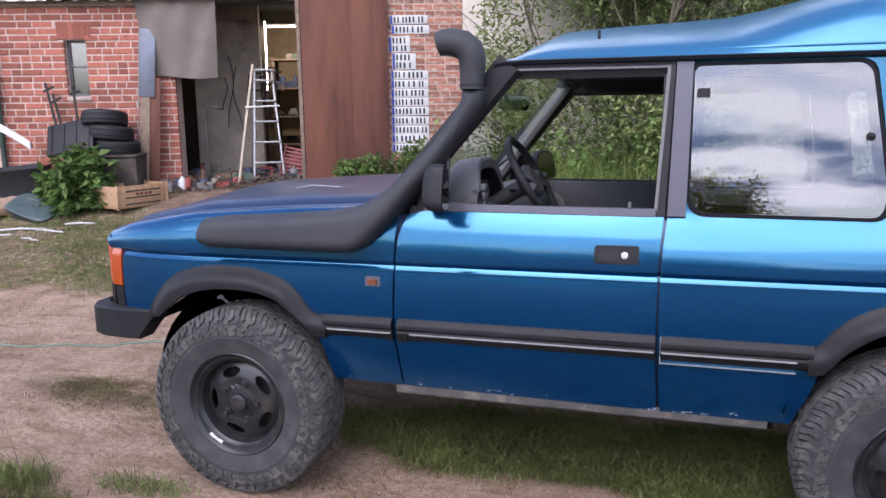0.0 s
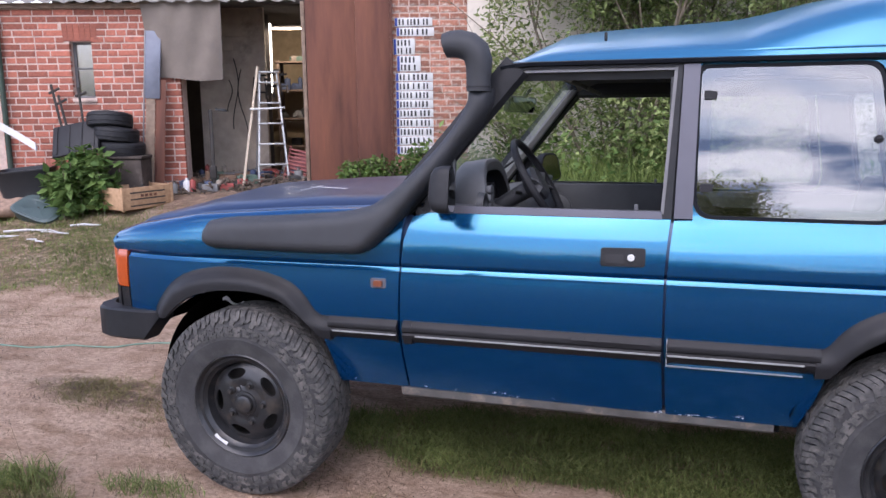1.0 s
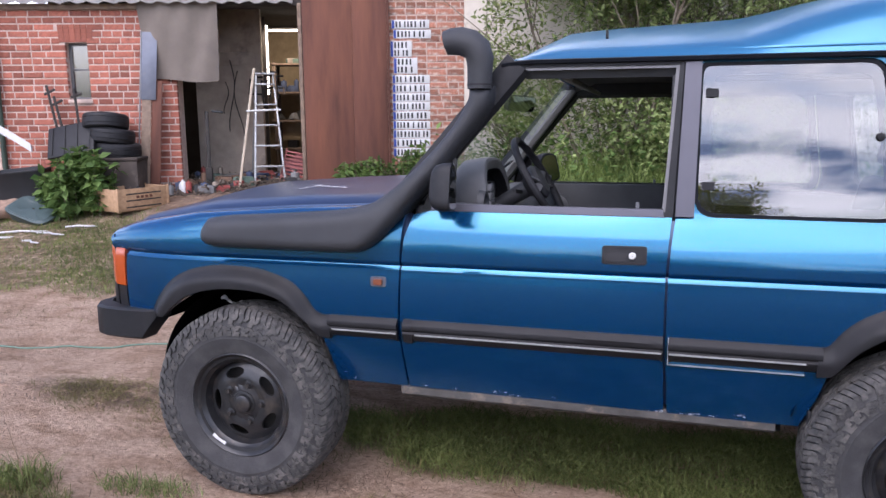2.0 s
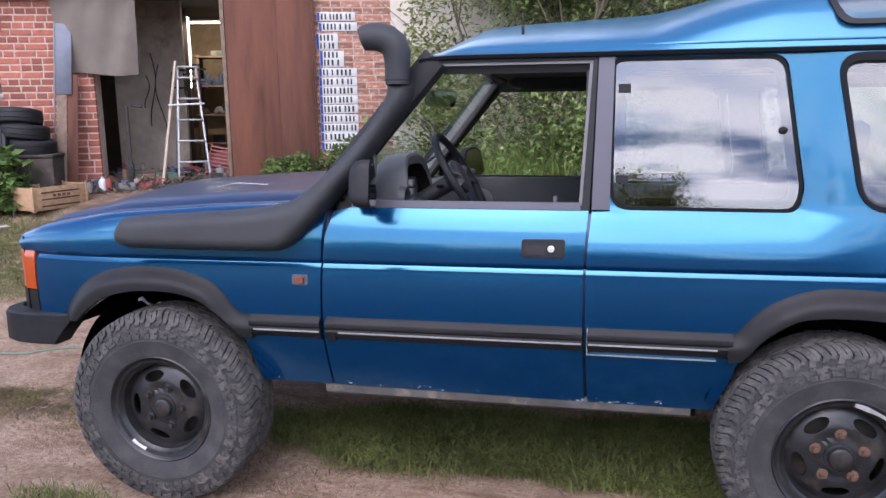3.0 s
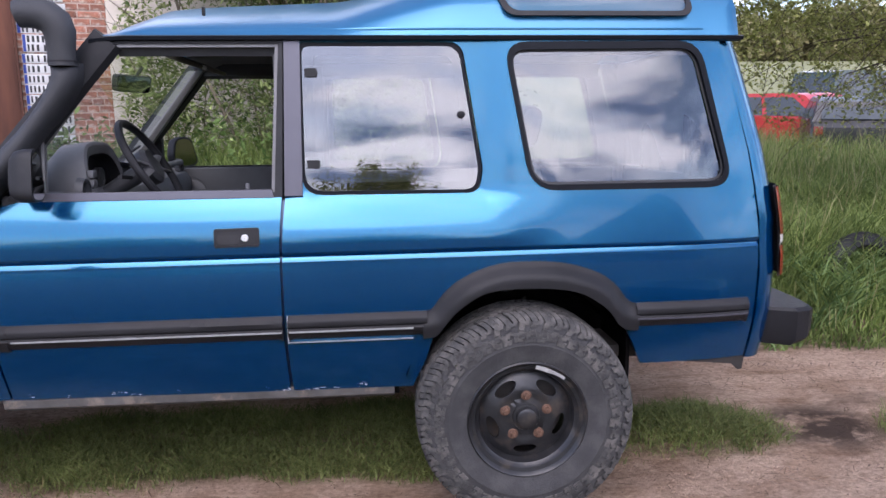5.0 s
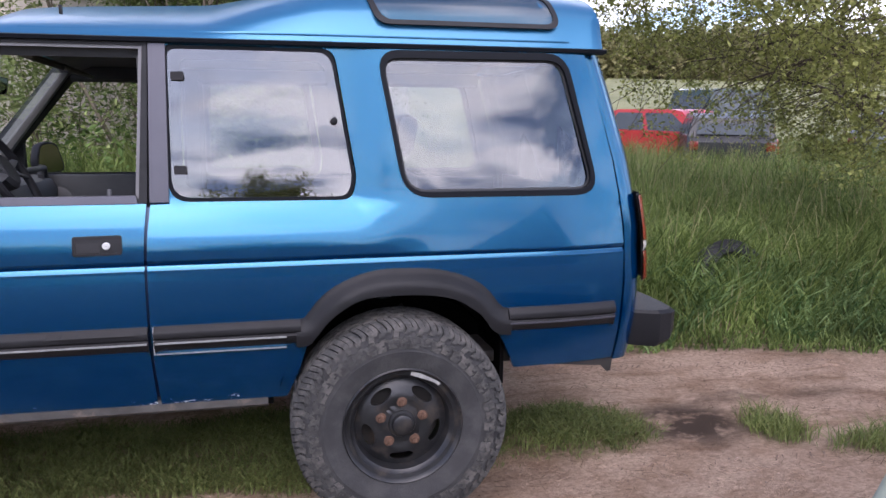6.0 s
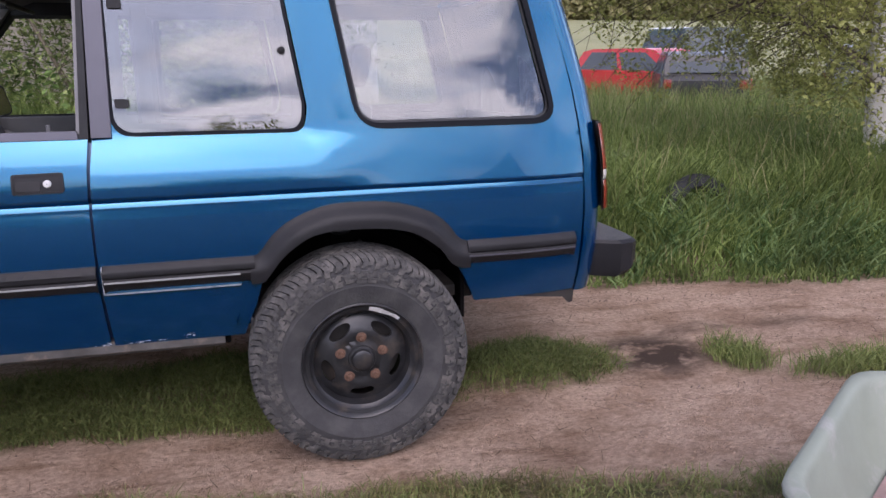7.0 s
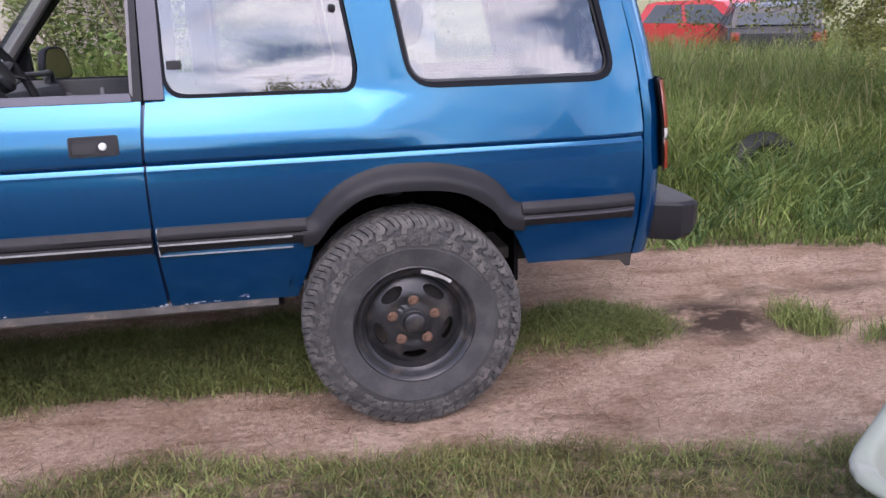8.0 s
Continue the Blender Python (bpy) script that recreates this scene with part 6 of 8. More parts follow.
local("head", boxed(-0.07, 0.07, -0.02, 0.02, 0.97, 1.0, 0.004, pose(0, 0, 0, 0, 8, 0)), INK, jk)
local("base", boxed(-0.09, 0.09, -0.06, 0.06, 0, 0.03, 0.006), INK, jk)
local("runner", boxed(-0.05, 0.035, -0.03, 0.03, 0.10, 0.26, 0.01), UNDER, jk)

SCRAP = [material("scrap_%s" % nm, c, 0.7, var=0.3, scale=20.0) for nm, c in (("blue", (0.05, 0.07, 0.13)), ("grey", (0.16, 0.16, 0.16)), ("brown", (0.13, 0.075, 0.045)), ("cream", (0.24, 0.20, 0.16)), ("black", (0.02, 0.02, 0.02)), ("red", (0.28, 0.06, 0.05)), ("green", (0.08, 0.13, 0.10)))]


def oddment(kind, m, mat, rg3):
    """A small cast-off: carton, can, casting or coil of hose."""
    if kind == 0:
        a, b, c = (rg3.uniform(0.05, 0.11) for _ in range(3))
        ob = part("carton", boxed(-a, a, -b, b, 0, 1.2 * c, 0.006), mat, None)
        tagged(ob, "small battered box on the workshop floor", "box", "odds and ends in the gateway")
    elif kind == 1:
        r, h = rg3.uniform(0.035, 0.06), rg3.uniform(0.09, 0.2)
        ob = part("can", lathe([(0.001, 0), (r, 0), (r, h * 0.95), (r * 0.9, h), (r * 0.3, h * 1.02), (r * 0.3, h * 1.12), (0.001, h * 1.12)], (0, 0, 0), "z", 14), mat, None)
        tagged(ob, "dusty can standing among the oddments", "can", "odds and ends in the gateway")
    elif kind == 2:
        r = rg3.uniform(0.05, 0.09)
        ob = part("hose_coil", joined(*[tube([((r + 0.012 * q) * math.cos(a), (r + 0.012 * q) * math.sin(a), 0.012 + 0.018 * q) for a in np.linspace(0, 6.28, 20)], 0.011, 5, False) for q in range(4)]), mat, None)
        tagged(ob, "coil of old hose on the floor", "hose", "odds and ends in the gateway")
    else:
        bm = bmesh.new()
        bmesh.ops.create_icosphere(bm, subdivisions=2, radius=rg3.uniform(0.06, 0.10))
        for vt in bm.verts:
            vt.co *= 1 + 0.35 * noise.noise(vt.co * 14 + Vector((rg3.random() * 9, 0, 0)))
            vt.co.z = max(-0.02, vt.co.z) + 0.02
        box(bm, -0.03, 0.09, -0.02, 0.02, 0.02, 0.07, 0.008)
        ob = part("machine_part", bm, mat, None)
        tagged(ob, "greasy cast machine part on the floor", "machine part", "odds and ends in the gateway")
    ob.matrix_basis = m
    return ob


rg3 = random.Random(21)
for q in range(150):
    u, vv2 = rg3.uniform(-2.78, -1.2), rg3.uniform(0.15, 1.25)
    if -1.85 < u < -1.4 and vv2 < 0.95:
        vv2 = rg3.uniform(0.98, 1.3)
    oddment(rg3.choice([0, 1, 2, 3, 3, 0]), HM @ pose(u, vv2, 0.605, 0, 0, rg3.uniform(0, 360)), rg3.choice(SCRAP), rg3)
for q in range(9):
    u = -3.02 + 0.075 * q + rg3.uniform(-0.02, 0.02)
    w = HM @ Vector((u + 0.25, -0.12 + rg3.uniform(-0.15, 0.1), 0))
    oddment(rg3.choice([1, 1, 3, 0]), pose(w.x, w.y, float(land(w.x, w.y)) - 0.005, 0, 0, rg3.uniform(0, 360)), rg3.choice(SCRAP), rg3)
# small litter between the oddments
rgl = np.random.default_rng(23)
lv, lf = [], []
for q in range(1300):
    u, w2 = rgl.uniform(-2.95, -1.15), rgl.uniform(-0.35, 1.3)
    a, b, c2 = rgl.uniform(0.010, 0.08), rgl.uniform(0.003, 0.014), rgl.uniform(0.002, 0.010)
    wp = HM @ Vector((u, w2, 0))
    zb2 = max(0.605, float(land(wp.x, wp.y))) if w2 > 0.02 else float(land(wp.x, wp.y))
    m = Matrix.Translation((wp.x, wp.y, zb2 + c2 + 0.10 * rgl.uniform(0, 1) ** 3)) @ pose(0, 0, 0, rgl.normal(0, 20), rgl.normal(0, 22), rgl.uniform(0, 360))
    bxm = boxed_mesh(-a, a, -b, b, -c2, c2)
    n0 = len(lv)
    lv += [tuple(m @ Vector(p)) for p in bxm[0]]
    lf += [tuple(n0 + k for k in f) for f in bxm[1]]
LITTER = material("mixed_litter", (0.10, 0.075, 0.055), 0.8, var=0.5, scale=12.0, rand=0.6)
tagged(part("litter", (lv, lf), LITTER, None, "", None), "jumble of scrap, offcuts and rags strewn in the gateway", "litter", kind="stuff")
# shelf and sacks in the lit corner
shelf = thing("shelf", "timber shelf crowded with workshop oddments", "shelf")
shelf.matrix_basis = HM @ pose(-1.93, 2.75, 0.605)
for u in (0.0, 1.1):
    for w in (0.0, 0.4):
        local("upright", boxed(u, u + 0.05, w, w + 0.05, 0, 1.75, 0.004), WOOD, shelf)
for z in (0.35, 0.8, 1.25, 1.7):
    local("board", boxed(-0.03, 1.18, -0.02, 0.47, z, z + 0.03, 0.004), WOOD, shelf)
for q in range(40):
    lvl = rg3.choice([0.38, 0.83, 1.28, 1.73])
    oddment(rg3.choice([0, 1, 3]), HM @ pose(-1.86 + rg3.uniform(0, 1.0), 2.95, 0.605 + lvl, 0, 0, rg3.uniform(0, 360)), rg3.choice(SCRAP), rg3)
sk = bmesh.new()
bmesh.ops.create_icosphere(sk, subdivisions=3, radius=0.24)
for vt in sk.verts:
    vt.co *= 1 + 0.22 * noise.noise(vt.co * 9)
    vt.co.z = max(-0.12, vt.co.z) + 0.12
    vt.co.x *= 1.35
sack = part("net_sack", sk, material("red_net", (0.27, 0.10, 0.11), 0.9, var=0.45, scale=45.0, bump=0.5), None)
sack.matrix_basis = HM @ pose(-1.30, 1.25, 0.605)
tagged(sack, "faded red net sack lying on the floor", "sack")


# ---- clutter along the brick wall ----
def on_land(u, vv2, dz=0.0, rx=0, ry=0, rz=0):
    w = HM @ Vector((u, vv2, 0))
    return pose(w.x, w.y, float(land(w.x, w.y)) + dz, 0, 0, 19.5) @ pose(0, 0, 0, rx, ry, rz)


TY = raw("car_tyre", (lambda a: a)(joined(lathe([(0.19, -0.08), (0.20, -0.095), (0.25, -0.10), (0.285, -0.092), (0.305, -0.075), (0.31, -0.04), (0.304, -0.036), (0.311, -0.03), (0.311, 0.03), (0.304, 0.036), (0.31, 0.04), (0.305, 0.075), (0.285, 0.092), (0.25, 0.10), (0.20, 0.095), (0.19, 0.08), (0.20, 0.0)], (0, 0, 0), "z", 44, True))), BLACK)
# a box carries the tyres
base = on_land(-3.33, -0.38)
tz = 1.045 - base.translation.z
for q in range(3):
    o = new("car_tyre", TY)
    o.matrix_basis = base @ pose(0.0 - 0.065 * q, 0.01 * q, tz + 0.085 + 0.168 * q, 3 - 2 * q, 6 + 2 * q, 40 * q) @ Matrix.Diagonal((0.86, 0.86, 0.92, 1))
    tagged(o, "worn black car tyre in a slanting stack by the brick wall", "tyre", "stacked tyres")
CHESTW = material("dark_brown_wood", (0.055, 0.042, 0.034), 0.8, var=0.4, scale=9.0, bump=0.3, stain=(0.12, 0.10, 0.085), stain_scale=6.0)
plk = thing("dark_chest", "dark brown wooden chest under the tyres", "chest")
plk.matrix_basis = base
local("body", boxed(-0.30, 0.30, -0.26, 0.24, -0.05, tz - 0.04, 0.012), CHESTW, plk)
local("lid", boxed(-0.315, 0.315, -0.275, 0.25, tz - 0.035, tz, 0.008), CHESTW, plk)
cab = thing("black_suitcase", "black ribbed case leaning against the tyres", "case")
cab.matrix_basis = HM @ pose(-3.80, -0.62, 1.13, -30, -11, -6)
local("shell", boxed(-0.31, 0.29, 0, 0.11, -0.04, 0.38, 0.02), BLACK, cab)
for q in range(4):
    local("rib", boxed(-0.255 + 0.16 * q, -0.235 + 0.16 * q, -0.012, -0.001, -0.01, 0.36, 0.004), BLACK, cab)
local("edge", boxed(-0.312, 0.292, 0.04, 0.055, 0.37, 0.386, 0.004), WORN, cab)
cst = part("stacked_bricks", joined(*[([tuple((pose(0.26 * (q % 3) - 0.26, -0.13 * (q // 9), 0.035 + 0.072 * ((q // 3) % 3)) @ Vector(p))) for p in BM["s"][q % 4][0]], BM["s"][q % 4][1]) for q in range(18)]), BRICK, None, "", None)
w0 = on_land(-3.86, -0.42)
cst.matrix_basis = pose(w0.translation.x, w0.translation.y, w0.translation.z, 0, 0, 19.5) @ Matrix.Diagonal((0.9, 1.0, 2.6, 1))
tagged(cst, "rough pile of old bricks by the wall", "bricks", kind="stuff")
for du, v0, tilt, h in ((-3.90, -0.36, -13, 1.50), (-3.83, -0.34, -14, 1.36), (-3.72, -0.38, -7, 1.42)):
    fk = thing("iron_bar", "dark rusty iron bar with a crosspiece, leaning on the bricks", "iron bar", group="leaning bars")
    fk.matrix_basis = on_land(du, v0, 0.0, -9, tilt, 0)
    local("handle", stick((0, 0, 0.0), (0, 0, h), 0.017), UNDER, fk)
    local("crosspiece", stick((-0.05, 0, h - 0.10), (0.09, 0, h - 0.07), 0.016), UNDER, fk)
# shallow brown fruit box
cr_ = thing("fruit_box", "brown plywood fruit box filled with oddments", "box")
cr_.matrix_basis = on_land(-3.06, -0.80, 0.0, 0, 0, 55)
BW, BD, BHH = 0.34, 0.21, 0.27
for w in (-BD, BD):
    local("side_panel", boxed(-BW, BW, w - 0.006, w + 0.006, 0.02, BHH, 0.003), CRATEW, cr_)
for u in (-BW, BW):
    local("end_panel", boxed(u - 0.006, u + 0.006, -BD + 0.007, BD - 0.007, 0.02, BHH, 0.003), CRATEW, cr_)
for u in (-BW, BW):
    for w in (-BD, BD):
        local("corner_post", boxed(u - 0.014, u + 0.014, w - 0.014, w + 0.014, 0.0, BHH + 0.012, 0.003), CRATEW, cr_)
for q in range(3):
    local("slit", boxed(-0.24, 0.24, -BD - 0.0085, -BD - 0.0062, 0.05 + 0.075 * q, 0.066 + 0.075 * q), UNDER, cr_)
for q in range(4):
    local("print_bar", boxed(-0.10 + 0.06 * q, -0.06 + 0.06 * q, -BD - 0.0085, -BD - 0.0062, 0.155, 0.185), RUST, cr_)
local("bottom", boxed(-BW + 0.01, BW - 0.01, -BD + 0.01, BD - 0.01, 0.01, 0.022), CRATEW, cr_)
for q in range(11):
    oddment(rg3.choice([0, 1, 3]), cr_.matrix_basis @ pose(-0.24 + 0.045 * q, rg3.uniform(-0.11, 0.11), 0.06, 0, 0, rg3.uniform(0, 360)), rg3.choice(SCRAP[:5]), rg3)
btl = part("white_canister", lathe([(0.001, 0), (0.05, 0.0), (0.052, 0.02), (0.052, 0.11), (0.035, 0.14), (0.02, 0.145), (0.02, 0.17), (0.001, 0.17)], (0, 0, 0), "z", 18), PLATE, None)
btl.matrix_basis = on_land(-2.64, -0.14)
tagged(btl, "white plastic canister on the ground", "canister")

# black tub, its lid and white scraps at the wall's end
tubm = []
for z, k in ((0.0, 0.86), (0.05, 0.88), (0.26, 1.0), (0.275, 1.06), (0.29, 1.06), (0.29, 1.0), (0.05, 0.84)):
    tubm.append([(0.27 * k * math.copysign(abs(math.cos(a)) ** 0.4, math.cos(a)), 0.20 * k * math.copysign(abs(math.sin(a)) ** 0.4, math.sin(a)), z) for a in np.linspace(0, 2 * math.pi, 29)[:-1]])
tb = part("plastic_tub", loft(tubm, True, True), material("black_plastic", (0.018, 0.019, 0.022), 0.45, var=0.2), None)
tb.matrix_basis = on_land(-4.38, -0.60, 0.17, 3, -5, 6) @ Matrix.Diagonal((1.2, 1.1, 1.2, 1))
tagged(tb, "black plastic mortar tub on a heap of scrap", "tub")
heap = bmesh.new()
bmesh.ops.create_icosphere(heap, subdivisions=4, radius=0.55)
for vt in heap.verts:
    vt.co.z = max(-0.05, vt.co.z * 0.42)
    vt.co *= 1 + 0.25 * noise.noise(vt.co * 5)
hp_ = part("rubble_heap", heap, CLOD, None)
hp_.matrix_basis = on_land(-4.62, -0.45)
tagged(hp_, "low heap of earth and rubble by the wall", "rubble")
ld = part("plastic_case", loft([[(0.30 * k * math.copysign(abs(math.cos(a)) ** 0.45, math.cos(a)), 0.19 * k * math.copysign(abs(math.sin(a)) ** 0.45, math.sin(a)), z) for a in np.linspace(0, 2 * math.pi, 29)[:-1]] for z, k in ((-0.10, 0.86), (-0.01, 0.96), (0.0, 1.0), (0.03, 1.02), (0.035, 0.95), (0.05, 0.90), (0.05, 0.55), (0.04, 0.5), (0.04, 0.05))], True), material("grey_green_plastic", (0.05, 0.075, 0.075), 0.5, var=0.2), None)
ld.matrix_basis = on_land(-4.13, -0.98, 0.10, 24, 16, -22)
tagged(ld, "closed grey-green plastic case lying on the grass", "case")
for q, (u, w, l, rz) in enumerate(((-4.05, -1.42, 0.55, 6), (-3.72, -1.55, 0.4, -25), (-3.45, -1.36, 0.35, 2), (-4.25, -1.55, 0.45, 20), (-3.85, -1.75, 0.3, -35))):
    st = part("white_stick", tube([(-l / 2, 0, 0.012), (-l * 0.1, 0.03, 0.02), (l * 0.2, -0.02, 0.02), (l / 2, 0.01, 0.014)], [0.012, 0.014, 0.012, 0.007], 6), WORN, None)
    st.matrix_basis = on_land(u, w, 0.0, 0, 0, rz)
    tagged(st, "bleached stick lying in the grass", "stick", "bleached sticks")
bmp = part("broken_bumper", loft([[(0.0 + 0.7 * t, 0.06 * math.sin(t * 3), 0.55 - 0.42 * t + a) for a in (0, 0.05, 0.10)] + [(0.7 * t, 0.05 + 0.06 * math.sin(t * 3), 0.60 - 0.42 * t), (0.7 * t, 0.03 + 0.06 * math.sin(t * 3), 0.55 - 0.42 * t)] for t in np.linspace(0, 1, 10)], True, True), PLATE, None)
bmp.matrix_basis = on_land(-5.06, -0.42, 0.60, 0, 0, 0)
tagged(bmp, "broken white plastic car bumper leaning on the heap", "car bumper")
for q in range(6):
    o = part("loose_brick", BM["s"][q % 4], BRICK, None, "", None)
    o.matrix_basis = on_land(-4.55 + 0.13 * (q % 3), -0.12 - 0.13 * (q // 3), 0.30 + 0.04 * (q // 3), 90, 0, rg3.uniform(-20, 20))
    tagged(o, "loose red brick on the rubble", "brick", "loose bricks")
# downpipe at the wall's end
dpz = part("downpipe", tube([(-4.86, -0.06, 2.85), (-4.86, -0.06, 1.2), (-4.86, -0.06, 0.3)], 0.035, 10), material("green_paint", (0.03, 0.05, 0.035), 0.6, var=0.3), None)
dpz.matrix_basis = HM
tagged(dpz, "dark green downpipe at the end of the brick wall", "pipe")

# clamps and cables hung about the gateway
for q, (u, w, z, h) in enumerate(((-2.02, 1.36, 2.02, 0.34), (-1.94, 1.36, 2.06, 0.42), (-1.86, 1.34, 2.0, 0.38), (-1.70, 0.72, 2.06, 0.30), (-1.63, 0.72, 2.10, 0.36), (-1.55, 0.72, 2.04, 0.28))):
    cl_ = thing("screw_clamp", "dark iron screw clamp hanging in the gateway", "clamp", group="hanging clamps")
    cl_.matrix_basis = HM @ pose(u, w, z, 0, 6 - 5 * (q % 3), 20 * (q % 2))
    local("bar", boxed(-0.010, 0.010, -0.006, 0.006, -h, 0.02, 0.002), UNDER, cl_)
    local("jaw", boxed(-0.01, 0.10, -0.009, 0.009, -0.01, 0.015, 0.003), UNDER, cl_)
    local("slide", boxed(-0.014, 0.10, -0.009, 0.009, -h * 0.6, -h * 0.6 + 0.025, 0.003), UNDER, cl_)
    local("handle", stick((0.085, 0, -h * 0.6 - 0.08), (0.085, 0, -h * 0.6 + 0.02), 0.012), WOOD, cl_)
for u, z0, z1, sw_ in ((-2.30, 2.30, 1.30, 0.05), (-2.20, 2.15, 1.15, -0.06), (-2.38, 2.0, 1.55, 0.04)):
    cb = part("cable", tube([(u + sw_ * math.sin(5 * t), 1.375, z0 + (z1 - z0) * t) for t in np.linspace(0, 1, 14)], 0.007, 5), BLACK, None)
    cb.matrix_basis = HM
    tagged(cb, "black cable hanging on the grey wall", "cable", "hanging cables")
# a chair leg frame and red slatted grate by the gate post
gr = thing("red_grate", "faded red slatted plastic grate leaning in the gateway", "grate")
gr.matrix_basis = HM @ pose(-1.36, 0.42, 0.605, -22, 12, 0)
GR = material("faded_red_plastic", (0.26, 0.07, 0.06), 0.6, var=0.25)
for q in range(9):
    local("slat", boxed(-0.16, 0.20, -0.008, 0.008, 0.02 + 0.052 * q, 0.045 + 0.052 * q, 0.003), GR, gr)
for u in (-0.16, 0.19):
    local("side_bar", boxed(u - 0.012, u + 0.012, 0.009, 0.022, 0.0, 0.50, 0.003), GR, gr)

# ---- plants ----
def leaf_material(name, dark, light, through=0.35, rough=0.55):
    """Leaves that vary one by one and let light through."""
    m = bpy.data.materials.new(name)
    m.use_nodes = True
    t = m.node_tree
    p = t.nodes["Principled BSDF"]
    p.inputs["Roughness"].default_value, p.inputs["Specular IOR Level"].default_value = rough, 0.15
    ge = node(t, "ShaderNodeNewGeometry")
    r = node(t, "ShaderNodeValToRGB")
    r.color_ramp.elements[0].color, r.color_ramp.elements[1].color = (*dark, 1), (*light, 1)
    t.links.new(ge.outputs["Random Per Island"], r.inputs[0])
    co = node(t, "ShaderNodeTexCoord")
    n1 = node(t, "ShaderNodeTexNoise", Scale=1.6, Detail=4.0)
    t.links.new(co.outputs["Object"], n1.inputs["Vector"])
    mr = node(t, "ShaderNodeMapRange")
    mr.inputs[1].default_value, mr.inputs[2].default_value, mr.inputs[3].default_value, mr.inputs[4].default_value = 0.3, 0.7, 0.65, 1.35
    hs = node(t, "ShaderNodeHueSaturation")
    t.links.new(n1.outputs[0], mr.inputs[0])
    t.links.new(mr.outputs[0], hs.inputs["Value"])
    t.links.new(r.outputs[0], hs.inputs["Color"])
    t.links.new(hs.outputs[0], p.inputs["Base Color"])
    tl = node(t, "ShaderNodeBsdfTranslucent")
    t.links.new(hs.outputs[0], tl.inputs[0])
    mx = node(t, "ShaderNodeMixShader")
    mx.inputs[0].default_value = through
    t.links.new(p.outputs[0], mx.inputs[1])
    t.links.new(tl.outputs[0], mx.inputs[2])
    t.links.new(mx.outputs[0], t.nodes["Material Output"].inputs[0])
    return m


GRASS = leaf_material("grass_short", (0.092, 0.122, 0.036), (0.255, 0.285, 0.10))
GRASSDRY = leaf_material("grass_dry", (0.10, 0.095, 0.032), (0.26, 0.22, 0.10))
TALL = leaf_material("grass_tall", (0.066, 0.104, 0.026), (0.25, 0.31, 0.095))
ARCH = leaf_material("grass_arching", (0.055, 0.110, 0.034), (0.22, 0.30, 0.115))
SEED = leaf_material("seed_heads", (0.24, 0.22, 0.10), (0.42, 0.38, 0.20))
NETTLE = leaf_material("nettle_leaf", (0.045, 0.090, 0.022), (0.17, 0.25, 0.075))
ELDER = leaf_material("shrub_leaf", (0.075, 0.125, 0.035), (0.40, 0.46, 0.19), 0.45)
BIRCHL = leaf_material("birch_leaf", (0.14, 0.155, 0.040), (0.40, 0.41, 0.14), 0.5)
FOREST = leaf_material("forest_leaf", (0.045, 0.065, 0.022), (0.13, 0.15, 0.055), 0.2)
# far foliage paled, the haze of distance put into its colour
HAZYWOOD = leaf_material("hazed_wood_leaf", (0.19, 0.185, 0.085), (0.36, 0.33, 0.16), 0.35)
BARK = material("shrub_bark", (0.17, 0.14, 0.10), 0.9, var=0.35, scale=20.0, bump=0.5)
TWIG = material("birch_twig", (0.075, 0.055, 0.042), 0.9, var=0.3, scale=20.0)
BIRCHB = material("birch_bark", (0.55, 0.53, 0.49), 0.8, var=0.15, scale=9.0, bump=0.4, stain=(0.05, 0.045, 0.04), stain_at=(0.55, 0.60), stain_scale=9.0)


def blades(name, x, y, height, width, mat, seed, label, category, lean=0.5, smooth=True):
    """Grass blades as one mesh: each a bent, tapered strip."""
    rg = np.random.default_rng(seed)
    c = len(x)
    z = land(x, y) - 0.01
    a, b = rg.uniform(0, 2 * np.pi, c), rg.uniform(0, 2 * np.pi, c)
    le = lean * rg.uniform(0.15, 1.0, c) * height
    dx, dy = np.cos(a) * le, np.sin(a) * le
    wx, wy = np.cos(b) * width * 0.5, np.sin(b) * width * 0.5
    vs = np.zeros((c, 7, 3))
    for k, (t, w) in enumerate(((0, 0.8), (0.38, 1.0), (0.75, 0.65))):
        bend = t ** 2
        zz = z + height * (t - 0.22 * lean * t ** 3)
        for s, q in ((-1, 0), (1, 1)):
            vs[:, 2 * k + q] = np.stack([x + dx * bend + s * wx * w, y + dy * bend + s * wy * w, zz], 1)
    vs[:, 6] = np.stack([x + dx, y + dy, z + height * (1 - 0.3 * lean)], 1)
    f = np.array([(0, 1, 3), (0, 3, 2), (2, 3, 5), (2, 5, 4), (4, 5, 6)])
    ff = (f[None] + 7 * np.arange(c)[:, None, None]).reshape(-1, 3)
    return tagged(bulk(name, vs.reshape(-1, 3), ff, mat, smooth), label, category, kind="stuff")


def sown(count, x0, x1, y0, y1, seed, dens=None):
    rg = np.random.default_rng(seed)
    x, y = rg.uniform(x0, x1, count), rg.uniform(y0, y1, count)
    if dens is not None:
        ok = rg.uniform(0, 1, count) < dens(x, y)
        x, y = x[ok], y[ok]
    return x, y, rg


def tufty(x, y):
    return sod(x, y) * (0.35 + 0.65 * (wobble(x, y, 1.7) + wobble(y, x, 2.3) > -0.15))


